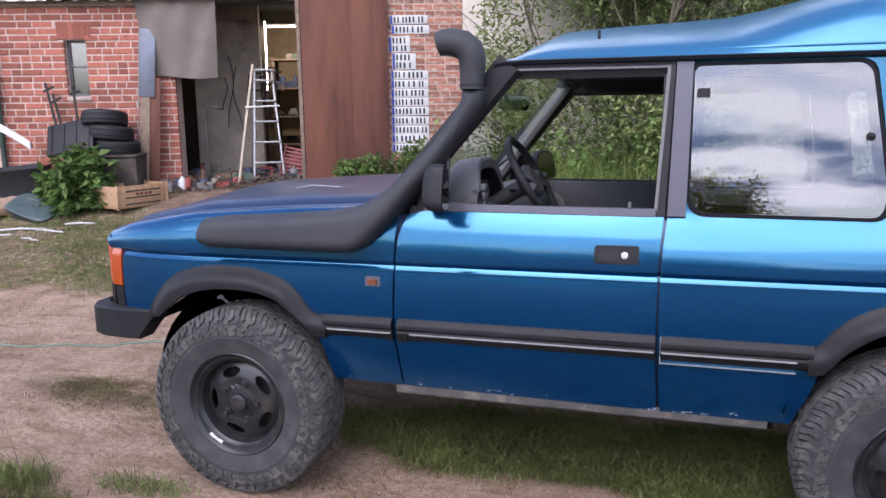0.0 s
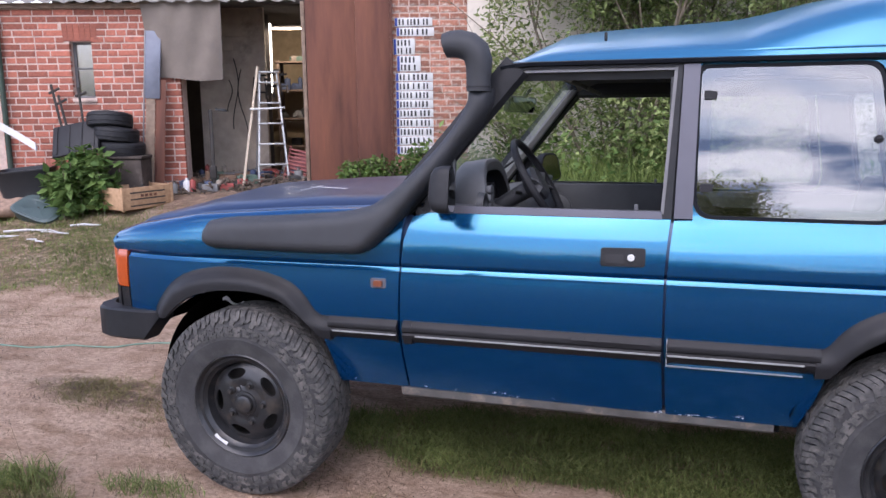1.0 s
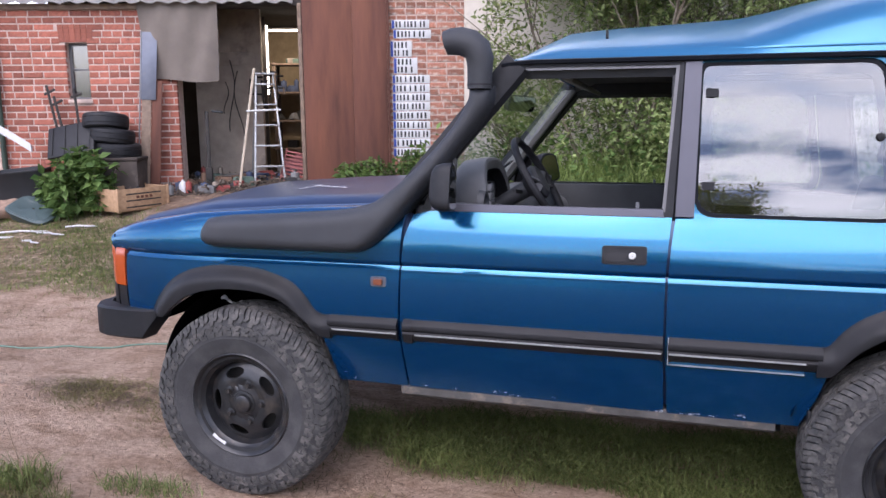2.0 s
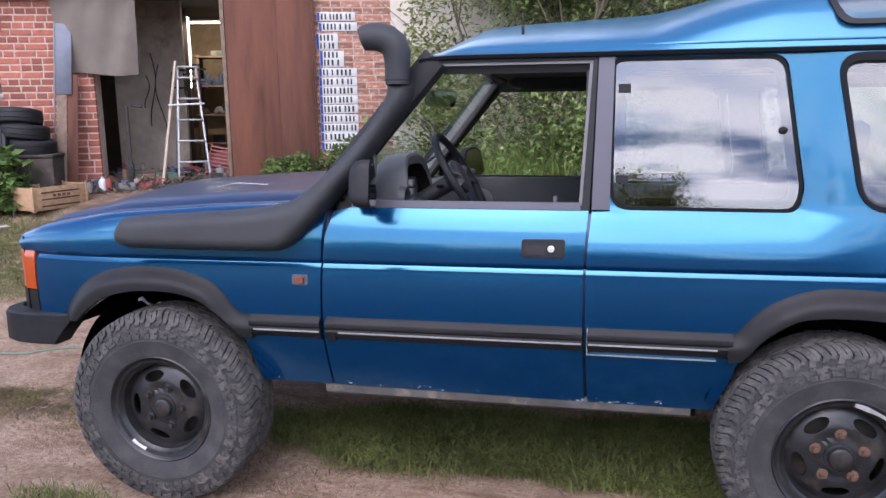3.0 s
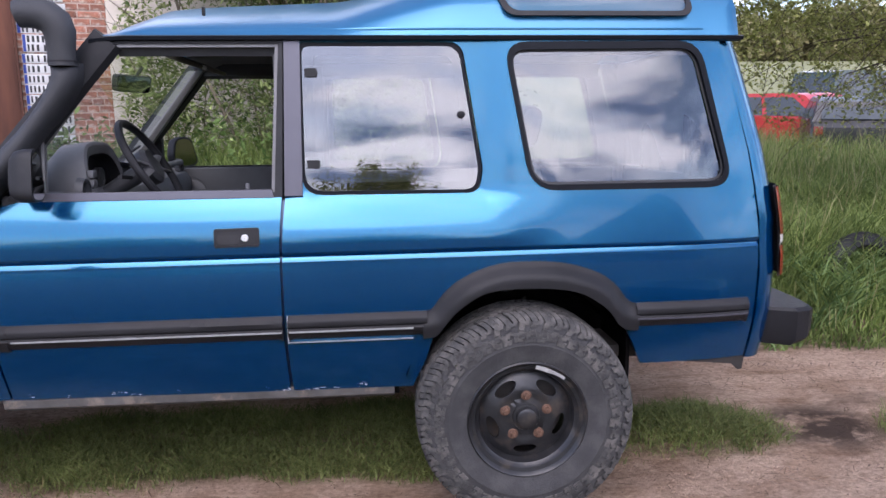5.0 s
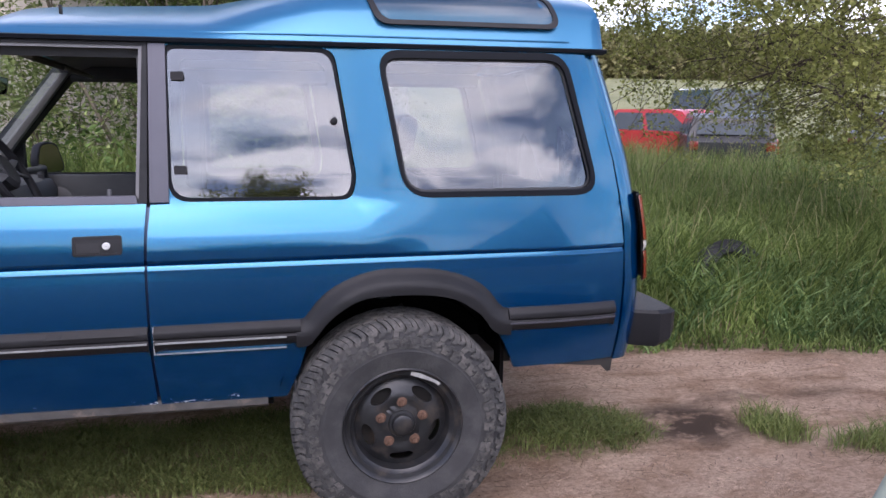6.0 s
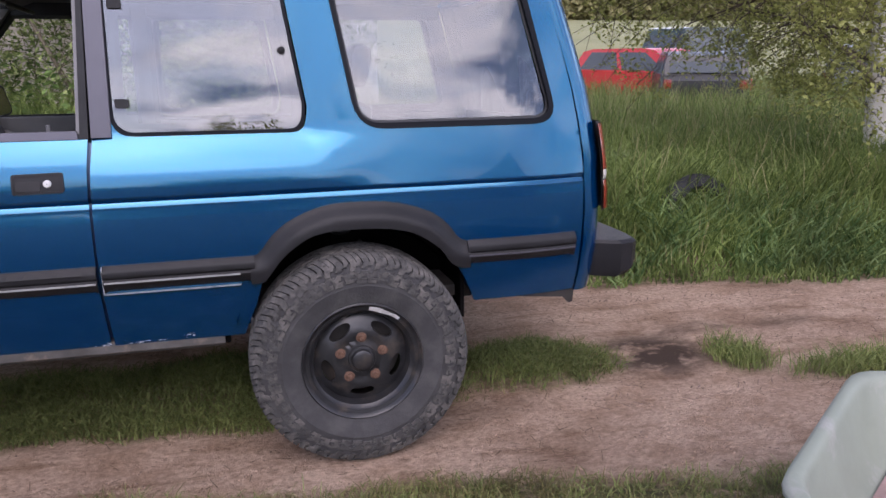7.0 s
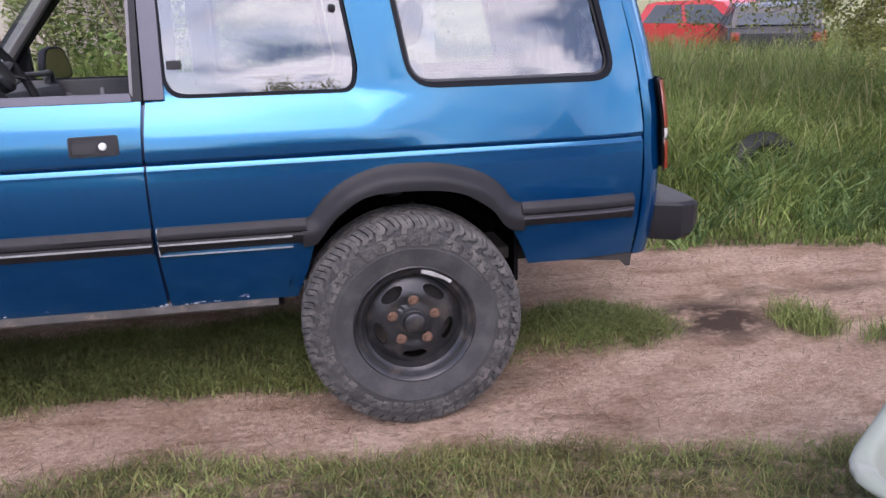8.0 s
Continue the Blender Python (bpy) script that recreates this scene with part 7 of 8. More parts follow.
# the strip between the wheel tracks, and the tufts beyond the car
x, y, rg = sown(88000, 0.0, 3.95, 0.15, 1.3, 31, tufty)
blades("grass_strip", x, y, rg.uniform(0.03, 0.115, len(x)) * (0.6 + 0.5 * sod(x, y)), 0.0045, GRASS, 32, "short grass between the wheel tracks under the car", "grass", 1.25)
x, y, rg = sown(15000, 0.1, 3.95, 0.2, 1.3, 33, tufty)
blades("dry_grass_strip", x, y, rg.uniform(0.03, 0.10, len(x)), 0.004, GRASSDRY, 34, "dry grass among the green between the tracks", "grass", 1.3)
x, y, rg = sown(16000, 4.1, 6.6, -0.05, 0.7, 35, lambda x, y: sod(x, y) ** 1.5)
blades("grass_tufts", x, y, rg.uniform(0.06, 0.15, len(x)), 0.0045, GRASS, 36, "bright green grass tufts on the track", "grass", 1.0)
# stray tufts on the sand
x, y, rg = sown(26000, -2.6, 0.8, -0.75, 0.9, 53, lambda x, y: 0.5 * (wobble(x, y, 1.3) + wobble(y, x, 0.9) > 0.62) * (1 - sod(x, y)) * (y < 0.5 - 0.25 * x))
blades("stray_grass", x, y, rg.uniform(0.015, 0.06, len(x)), 0.0035, GRASSDRY, 54, "stray dry grass tufts on the sandy track", "grass", 1.4)
# the near verge
def trodden(x, y):
    far = np.maximum.reduce([-1.35 - y, -1.7 - x, x - 5.0, 0 * x]) + 0.25 * wobble(x, y, 0.4)
    return 1 - 0.88 * ramp(far / 1.4)


x, y, rg = sown(420000, -4.5, 7.5, -4.6, 0.15, 37, lambda x, y: trodden(x, y) * sod(x, y) * (0.25 + 0.6 * (wobble(x, y, 1.1) + wobble(y, x, 1.9) > -0.3)))
blades("grass_verge", x, y, rg.uniform(0.02, 0.075, len(x)), 0.0034, GRASS, 38, "short trodden grass on the near verge", "grass", 1.1)
x, y, rg = sown(350000, -4.5, 7.5, -4.6, 0.15, 39, lambda x, y: trodden(x, y) * sod(x, y) * (0.3 + 0.6 * (wobble(x + 3, y, 0.7) > 0.0)))
blades("dry_grass_verge", x, y, rg.uniform(0.02, 0.08, len(x)), 0.0035, GRASSDRY, 40, "dry stalks in the trodden verge", "grass", 1.6)
# yard grass towards the house
x, y, rg = sown(60000, -7.5, -0.8, 2.2, 6.0, 41, lambda x, y: sod(x, y) * (0.2 + 0.7 * (wobble(x, y, 0.6) > -0.1)))
blades("yard_grass", x, y, rg.uniform(0.03, 0.10, len(x)), 0.006, GRASS, 42, "patchy short grass in the yard", "grass", 1.1)
x, y, rg = sown(26000, -7.5, -0.8, 2.0, 6.6, 43, lambda x, y: 0.1 + sod(x, y) * 0.6)
blades("dry_yard_grass", x, y, rg.uniform(0.02, 0.07, len(x)), 0.006, GRASSDRY, 44, "dry pale grass in the yard", "grass", 1.6)
# tall meadow beyond the track and behind the car


def meadow_height(x, y, rg):
    edge = y - np.interp(x, [2.5, 4.4, 5.65, 8], [1.95, 1.68, 1.42, 1.1])
    return rg.uniform(0.45, 1.0, len(x)) * (0.09 + 0.75 * ramp((edge - 0.05) / 1.25)) * (1 + 0.18 * wobble(x, y, 0.35))


x, y, rg = sown(60000, 2.6, 8.5, 1.0, 5.0, 45, lambda x, y: sod(x, y) * 0.9)
blades("tall_grass", x, y, meadow_height(x, y, rg) * 1.05, 0.0095, TALL, 46, "tall green meadow grass along the track", "grass", 0.85)
x, y, rg = sown(16000, 3.5, 8.2, 1.25, 3.4, 55, lambda x, y: sod(x, y) * 0.75 * (wobble(x, y, 0.5) + 0.6 * wobble(y, x, 0.8) > -0.1))
blades("arching_grass", x, y, rg.uniform(0.28, 0.62, len(x)) * (0.22 + 0.78 * ramp((y - np.interp(x, [2.5, 4.4, 5.65, 8], [1.95, 1.68, 1.42, 1.1]) - 0.08) / 0.65)), 0.0135, ARCH, 56, "broad arching grass blades along the track", "grass", 1.15)
x, y, rg = sown(70000, 0.0, 18, 4.5, 17, 47, lambda x, y: sod(x, y) * (0.9 - 0.03 * y) * (x > 0.12 * y))
blades("far_meadow", x, y, meadow_height(x, y, rg) * 1.16, 0.012, TALL, 48, "tall meadow grass running back to the parked cars", "grass", 0.5)
x, y, rg = sown(16000, 3.0, 14, 1.9, 14, 49, lambda x, y: sod(x, y) * 0.5)
blades("seeding_grass", x, y, meadow_height(x, y, rg) * 1.25, 0.006, SEED, 50, "pale seeding grass stalks in the meadow", "grass", 0.4)
x, y, rg = sown(14000, -0.8, 3.2, 2.6, 6.0, 51)
blades("grass_behind", x, y, rg.uniform(0.3, 0.85, len(x)), 0.011, TALL, 52, "tall grass under the shrubs behind the car", "grass", 0.6)


def leaves(name, pts, size, mat, seed, ratio=0.5, droop=0.4):
    """A crown of single folded leaves at the given points, one mesh."""
    rg = np.random.default_rng(seed)
    pts = np.asarray(pts)
    c = len(pts)
    ax = rg.normal(0, 1, (c, 3))
    ax[:, 2] = ax[:, 2] * 0.5 - droop
    ax /= np.linalg.norm(ax, axis=1)[:, None]
    sd = np.cross(ax, rg.normal(0, 1, (c, 3)) * 0.5 + np.array([0, 0, 1.0]))
    sd /= np.linalg.norm(sd, axis=1)[:, None] + 1e-9
    up = np.cross(sd, ax)
    s = size * rg.uniform(0.55, 1.15, c)[:, None]
    w = s * ratio * 0.5
    vs = np.stack([pts, pts + ax * s * 0.45 + sd * w + up * w * 0.35, pts + ax * s, pts + ax * s * 0.45 - sd * w + up * w * 0.35], 1)
    f = np.array([(0, 1, 2), (0, 2, 3)])
    ff = (f[None] + 4 * np.arange(c)[:, None, None]).reshape(-1, 3)
    return bulk(name, vs.reshape(-1, 3), ff, mat, False)


def grow(rnd, p, d, length, r, depth, out, tips, sag=0.0, spread=0.6, seg=5, twig=0.012):
    """A limb and its side limbs as pipes; tips collects the places of leaves."""
    path, rad = [p.copy()], [r]
    for q in range(seg):
        d = (d + Vector((rnd.uniform(-1, 1), rnd.uniform(-1, 1), rnd.uniform(-1, 1))) * 0.20 + Vector((0, 0, -sag))).normalized()
        p = p + d * (length / seg)
        path.append(p.copy())
        rad.append(max(0.003, r * (1 - 0.75 * (q + 1) / seg)))
        if depth > 0 and q >= 1:
            for _ in range(2 if depth > 1 else 2):
                sd = (d + Vector((rnd.uniform(-1, 1), rnd.uniform(-1, 1), rnd.uniform(-0.7, 0.9))) * spread * 1.3).normalized()
                grow(rnd, p.copy(), sd, length * rnd.uniform(0.4, 0.65), rad[-1] * 0.6, depth - 1, out, tips, sag * 1.5, spread, 4, twig)
        if depth <= 1:
            tips.append((p.copy(), d.copy(), depth))
    out.append(tube(path, rad, 6 if r > 0.02 else 4, False))


def spray(tips, per, radius, seed):
    rg = np.random.default_rng(seed)
    t = np.array([p[0][:] for p in tips])
    k = rg.integers(0, len(t), per)
    return t[k] + rg.normal(0, radius, (per, 3)) * np.array([1, 1, 0.8])


# many-stemmed shrubs behind the car
rnd = random.Random(12)
for (bx, by, ht, tips_n, lab) in ((0.95, 6.0, 3.3, 64000, "many-stemmed leafy shrub with pale bark"), (1.75, 7.4, 3.7, 50000, "tall leafy shrub behind the car"), (2.6, 6.8, 1.9, 8000, "low spreading leafy shrub in the tall grass")):
    tr = thing("shrub", lab, "shrub", (bx, by, float(land(bx, by)) - 0.03), group="shrubs behind the car")
    limbs, tips = [], []
    for q in range(8):
        a = rnd.uniform(0, 6.28)
        o = Vector((bx + 0.14 * math.cos(a), by + 0.14 * math.sin(a), float(land(bx, by)) - 0.05))
        limbs = []
        grow(rnd, o, Vector((0.22 * math.cos(a), 0.22 * math.sin(a), 1)).normalized(), ht * rnd.uniform(0.8, 1.15), rnd.uniform(0.018, 0.034), 2, limbs, tips, -0.01, 0.75)
        part("stem", joined(*limbs), BARK, tr, "", 180)
    pts = spray(tips, tips_n, 0.16, int(bx * 100) % 97 + 5)
    pts = pts[(pts[:, 2] > float(land(bx, by)) + 0.35) & (pts[:, 0] > 1.76 - 0.255 * (pts[:, 1] + 2.78)) & ((pts[:, 2] > 2.25) | (np.arange(len(pts)) % 5 < 4))]
    hang(leaves("crown", pts, 0.082, ELDER, 61, 0.40, 0.35), tr)
# thick young growth that fills the space below the crowns
rnd = random.Random(31)
for bx, by, ht in ((1.35, 5.6, 1.1), (0.1, 6.2, 1.5), (2.2, 6.0, 1.3), (1.9, 7.3, 1.6), (3.0, 7.6, 1.9)):
    tr = thing("young_shrub", "young leafy shrub in the tall grass", "shrub", (bx, by, float(land(bx, by)) - 0.03), group="young growth behind the car")
    tips = []
    for q in range(6):
        a = rnd.uniform(0, 6.28)
        limbs = []
        grow(rnd, Vector((bx + 0.1 * math.cos(a), by + 0.1 * math.sin(a), float(land(bx, by)) - 0.04)), Vector((0.4 * math.cos(a), 0.4 * math.sin(a), 1)).normalized(), ht * rnd.uniform(0.7, 1.1), 0.014, 1, limbs, tips, 0.0, 0.8)
        part("stem", joined(*limbs), BARK, tr, "", 180)
    pts = spray(tips, 3800, 0.15, int(bx * 31 + 60))
    hang(leaves("foliage", pts[pts[:, 0] > 1.76 - 0.265 * (pts[:, 1] + 2.78)], 0.085, ELDER, 68, 0.45, 0.25), tr)
# undergrowth below the shrubs
rg = np.random.default_rng(77)
c = 6500
pts = np.stack([rg.uniform(-0.9, 3.4, c), rg.uniform(4.6, 8.2, c), rg.uniform(0.0, 1.0, c) ** 1.3 * 1.0], 1)
pts[:, 2] = land(pts[:, 0], pts[:, 1]) + pts[:, 2] * (0.75 + 0.35 * wobble(pts[:, 0], pts[:, 1], 0.5))
tagged(leaves("undergrowth", pts, 0.10, NETTLE, 62, 0.45, 0.1), "weeds and brambles under the shrubs", "weeds", kind="stuff")

# birch beside the track, whose hanging boughs reach over the meadow
BX, BY = 7.75, 3.25
bz = float(land(BX, BY))
bt = thing("birch_tree", "birch with white peeling bark and hanging leafy boughs", "tree", (BX, BY, bz))
trunk = [(BX, BY, bz - 0.05), (BX + 0.02, BY, bz + 0.6), (BX - 0.02, BY + 0.02, bz + 1.4), (BX + 0.02, BY + 0.05, bz + 2.4), (BX - 0.06, BY + 0.05, bz + 3.6), (BX, BY + 0.1, bz + 5.4)]
part("trunk", tube(trunk, [0.125, 0.105, 0.095, 0.085, 0.07, 0.04], 16), BIRCHB, bt, "white birch bark with black scars", 180)
limbs, tips = [], []
rnd = random.Random(5)
for z, tx, ty, ln in ((1.25, -0.9, 0.55, 1.3), (1.9, -1.0, 0.5, 1.8), (2.2, -0.8, 0.9, 2.1), (2.4, -1.0, 0.1, 1.9), (2.7, -1.0, 0.7, 2.6), (3.0, -0.6, 1.0, 3.0), (3.1, -1.0, 0.3, 3.2), (3.5, -0.9, 0.9, 2.8), (2.6, 0.4, 0.9, 2.4), (3.2, 0.9, 0.2, 2.4), (2.3, 0.1, 1.0, 2.8), (2.9, -0.3, -0.9, 2.0), (4.2, -0.8, 0.2, 2.6), (4.6, 0.6, 0.5, 2.2), (1.7, -0.3, 1.0, 1.9), (2.0, 0.4, 0.9, 1.8), (1.8, -0.4, -0.7, 1.3), (2.3, 0.5, -0.5, 1.4), (2.1, -0.7, -0.4, 1.6), (1.5, -0.5, 0.8, 1.7), (2.6, -0.1, 1.0, 2.6), (1.9, 0.2, -0.9, 1.2)):
    limbs = []
    grow(rnd, Vector((BX, BY + 0.03, bz + z)), Vector((tx, ty, 0.35)).normalized(), ln, 0.021, 1, limbs, tips, 0.06, 0.7, 6)
    part("bough", joined(*limbs), TWIG, bt, "", 180)
# hanging sprays: short drooping twigs, each with a score of leaves, thick above and thinning out below
rg = np.random.default_rng(8)
c = 7500
sx, sy = rg.uniform(4.7, 9.6, c), rg.uniform(1.9, 6.2, c)
low = np.interp(sx, [4.7, 5.4, 5.8, 6.2, 6.7, 7.4, 9.6], [2.6, 2.15, 1.75, 1.30, 0.85, 0.8, 1.1])
sz = low + rg.uniform(0, 1, c) ** 1.15 * (3.9 - low)
clump = np.sin(2.3 * sx + 1.1 * sy) * np.sin(2.9 * sy - 1.3 * sz) + 0.8 * np.sin(3.7 * sz + 1.9 * sx) + 0.5 * np.sin(7.1 * sx - 5.3 * sz + 2.2 * sy)
ok = (clump > -0.25 + 0.55 * np.exp(-(sz - low) / 0.35)) & (((sx - 7.5) / 2.6) ** 2 + ((sy - 3.6) / 2.5) ** 2 < 1)
sp_ = np.stack([sx, sy, sz + bz], 1)[ok]
hd = rg.normal(0, 1, (len(sp_), 3))
hd[:, 2] = -0.9
hd /= np.linalg.norm(hd, axis=1)[:, None]
tt = rg.uniform(0, 1, (len(sp_), 17))
ln = rg.uniform(0.18, 0.5, len(sp_))
pts = (sp_[:, None] + hd[:, None] * (tt * ln[:, None])[..., None] + rg.normal(0, 0.035, (len(sp_), 17, 3))).reshape(-1, 3)
hang(leaves("crown", pts, 0.047, BIRCHL, 63, 0.78, 0.5), bt)
part("twig", joined(*[tube([a, a + h * l * 0.55 + Vector((0, 0, 0.01)), a + h * l], [0.0035, 0.0028, 0.0018], 3, False) for a, h, l in ((Vector(p), Vector(q), float(w)) for p, q, w in zip(sp_[::2], hd[::2], ln[::2]))]), TWIG, bt, "", 180)["kind"] = "stuff"
part("dead_bough", tube([(BX - 0.05, BY, bz + 1.0), (BX - 0.25, BY - 0.05, bz + 1.22), (BX - 0.5, BY - 0.02, bz + 1.42)], [0.03, 0.026, 0.018], 8), BARK, bt, "broken grey bough", 180)

def bush(name, label, category, at, size, count, leaf, mat, seed):
    """A herb clump: stalks with leaves in tiers."""
    rg = np.random.default_rng(seed)
    b = thing(name, label, category, at)
    stalks, pts = [], []
    for q in range(int(26 * size[0] / 0.3)):
        a, r = rg.uniform(0, 6.28), rg.uniform(0, 1) ** 0.5
        x, y = at[0] + r * size[0] * math.cos(a), at[1] + r * size[1] * math.sin(a)
        h = size[2] * (1.05 - 0.45 * r * r) * rg.uniform(0.75, 1.05)
        zz = float(land(x, y))
        top = (x + rg.normal(0, 0.06), y + rg.normal(0, 0.06), zz + h)
        stalks.append(tube([(x, y, zz - 0.02), ((x + top[0]) / 2, (y + top[1]) / 2, zz + h * 0.55), top], [0.006, 0.005, 0.003], 5, False))
        for k in range(int(count / (26 * size[0] / 0.3))):
            t = rg.uniform(0.12, 1.0)
            pts.append((x + (top[0] - x) * t + rg.normal(0, 0.03), y + (top[1] - y) * t + rg.normal(0, 0.03), zz + h * t))
    part("stalk", joined(*stalks), BARK, b, "", 180)["kind"] = "stuff"
    hang(leaves("foliage", pts, leaf, mat, seed + 1, 0.6, 0.25), b)
    return b


w = HM @ Vector((-3.63, -0.86, 0))
bush("nettle_clump", "dense clump of broad-leaved nettles before the brick wall", "nettles", (w.x, w.y, float(land(w.x, w.y))), (0.38, 0.32, 0.80), 1750, 0.155, NETTLE, 71)
w = HM @ Vector((-0.30, -0.40, 0))
bush("weed_clump", "green weeds growing before the rusty door", "weeds", (w.x, w.y, float(land(w.x, w.y))), (0.40, 0.22, 0.46), 900, 0.10, NETTLE, 73)
w = HM @ Vector((0.35, -0.35, 0))
bush("weed_clump", "green weeds at the foot of the plate wall", "weeds", (w.x, w.y, float(land(w.x, w.y))), (0.35, 0.22, 0.55), 700, 0.10, NETTLE, 75)
x, y, rg = sown(900, -1.25, -0.72, -0.42, -0.12, 81, lambda x, y: blob(x, y, -1.0, -0.27, 0.20, 0.12))
blades("grass_tuft", x, y, rg.uniform(0.05, 0.17, len(x)), 0.0045, GRASS, 82, "bright grass tuft at the edge of the sandy track", "grass", 1.0)
x, y, rg = sown(1500, -0.75, -0.05, -0.30, -0.02, 83, lambda x, y: blob(x, y, -0.42, -0.16, 0.26, 0.08))
blades("grass_tuft", x, y, rg.uniform(0.03, 0.10, len(x)), 0.004, GRASS, 84, "low grass tuft before the front wheel", "grass", 1.2)
x, y, rg = sown(9000, -2.1, -0.45, 0.35, 1.15, 85, lambda x, y: blob(x, y, -1.2, 0.72, 0.65, 0.26) * (0.35 + 0.65 * (wobble(x, y, 1.6) > 0.0)))
blades("withered_grass", x, y, rg.uniform(0.02, 0.07, len(x)), 0.0035, GRASSDRY, 86, "withered trampled grass on churned sand", "grass", 1.9)
stem = part("dry_stalk", tube([(-0.945, -0.28, float(land(-0.945, -0.28)) - 0.01), (-0.965, -0.285, 0.14), (-0.998, -0.29, 0.27)], [0.0028, 0.0022, 0.0012], 5), STRAW, None)
tagged(stem, "single dry stalk standing in the sand", "stalk")
hose = [(-4.2, 1.20), (-3.4, 1.28), (-2.73, 1.32), (-2.49, 1.38), (-2.30, 1.48), (-2.01, 1.53), (-1.82, 1.64), (-1.55, 1.72), (-1.2, 1.78), (-0.9, 1.95)]
hose = smooth_arc(hose, 6)
tagged(part("garden_hose", tube([(a, b, float(land(a, b)) + 0.006) for a, b in hose], 0.0065, 6), material("green_hose", (0.12, 0.20, 0.15), 0.5, var=0.2), None, "", 180), "thin green garden hose lying across the sand", "hose")

# ---- far things ----


def far_car(name, label, at, rz, length, height, paint, glassm, boxy):
    """A parked car: lofted body and cabin, glass, wheels and lamps."""
    c = thing(name, label, "car", (0, 0, 0), group="cars parked in the meadow")
    c.matrix_basis = pose(*at, 0, 0, rz)
    L2, wd = length / 2, 0.82
    bl = 0.86 if not boxy else 1.0
    body = [(-L2, 0.35), (-L2 - 0.03, 0.55), (-L2 + 0.04, bl - 0.12), (-L2 + 0.25, bl - 0.04), (-L2 + 1.05, bl), (L2 - 0.12, bl + 0.04), (L2, bl - 0.1), (L2 + 0.02, 0.5), (L2 - 0.02, 0.32)]
    rows_ = []
    for y, k in ((-wd, 0.97), (-wd + 0.05, 1.0), (0, 1.01), (wd - 0.05, 1.0), (wd, 0.97)):
        rows_.append([(x * k, y, z if k >= 1 else 0.35 + (z - 0.35) * 0.96) for x, z in body])
    local("body", loft(rows_, True, True), paint, c)
    cab_ = [(-L2 + 0.95, bl - 0.02), (-L2 + 1.55, height - 0.05), (-L2 + 1.85, height), (L2 - 0.55, height - 0.02), (L2 - 0.30, height - 0.08), (L2 - 0.06, bl)]
    if boxy:
        cab_ = [(-L2 + 1.15, bl - 0.02), (-L2 + 1.45, height - 0.04), (-L2 + 1.7, height), (L2 - 0.2, height), (L2 - 0.1, height - 0.06), (L2 - 0.03, bl)]
    rows_ = []
    for y in (-wd + 0.02, wd - 0.02):
        rows_.append([(x, y + (-1 if y > 0 else 1) * 0.13 * (z - bl) / (height - bl), z) for x, z in cab_])
    local("cabin", loft(rows_, True, True), paint, c)
    for s in (-1, 1):
        ww = [(cab_[1][0] - 0.32, bl + 0.03), (cab_[2][0] - 0.05, height - 0.09), (cab_[3][0] + 0.0, height - 0.09), (cab_[5][0] - 0.22, bl + 0.04)]
        for a, b in ((0, 0.48), (0.53, 1.0)):
            lo = [(ww[0][0] + (ww[3][0] - ww[0][0]) * t, ww[0][1]) for t in (a, b)]
            hi = [(ww[1][0] + (ww[2][0] - ww[1][0]) * t, ww[1][1]) for t in (a, b)]
            q = [lo[0], lo[1], hi[1], hi[0]]
            local("side_glass", ([(x, s * (wd - 0.012 - 0.13 * (z - bl) / (height - bl)), z) for x, z in q], [(0, 1, 2, 3)]), glassm, c)
    for e, sgn in (((4, 5), 1), ((0, 1), -1)):
        (xa, za), (xb, zb) = cab_[e[0]], cab_[e[1]]
        q = [(xa + 0.012 * sgn, -0.62, za + (0.04 if za < zb else -0.04)), (xa + 0.012 * sgn, 0.62, za + (0.04 if za < zb else -0.04)), (xb + 0.012 * sgn, 0.66, zb + (0.05 if zb < za else -0.05)), (xb + 0.012 * sgn, -0.66, zb + (0.05 if zb < za else -0.05))]
        local("end_glass", (q, [(0, 1, 2, 3)]), glassm, c)
    for s in (-1, 1):
        local("tail_lamp", boxed(L2 - 0.05, L2 + 0.03, s * 0.70 - 0.08, s * 0.70 + 0.08, bl - 0.25, bl - 0.08, 0.01), REDLENS, c)
        for x in (-L2 + 0.75, L2 - 0.75):
            local("wheel", lathe([(0.001, -0.09), (0.19, -0.09), (0.20, -0.10), (0.29, -0.09), (0.31, -0.05), (0.31, 0.05), (0.29, 0.09), (0.001, 0.08)], (x, s * (wd - 0.09), 0.31), "y", 24), BLACK, c)
    return c


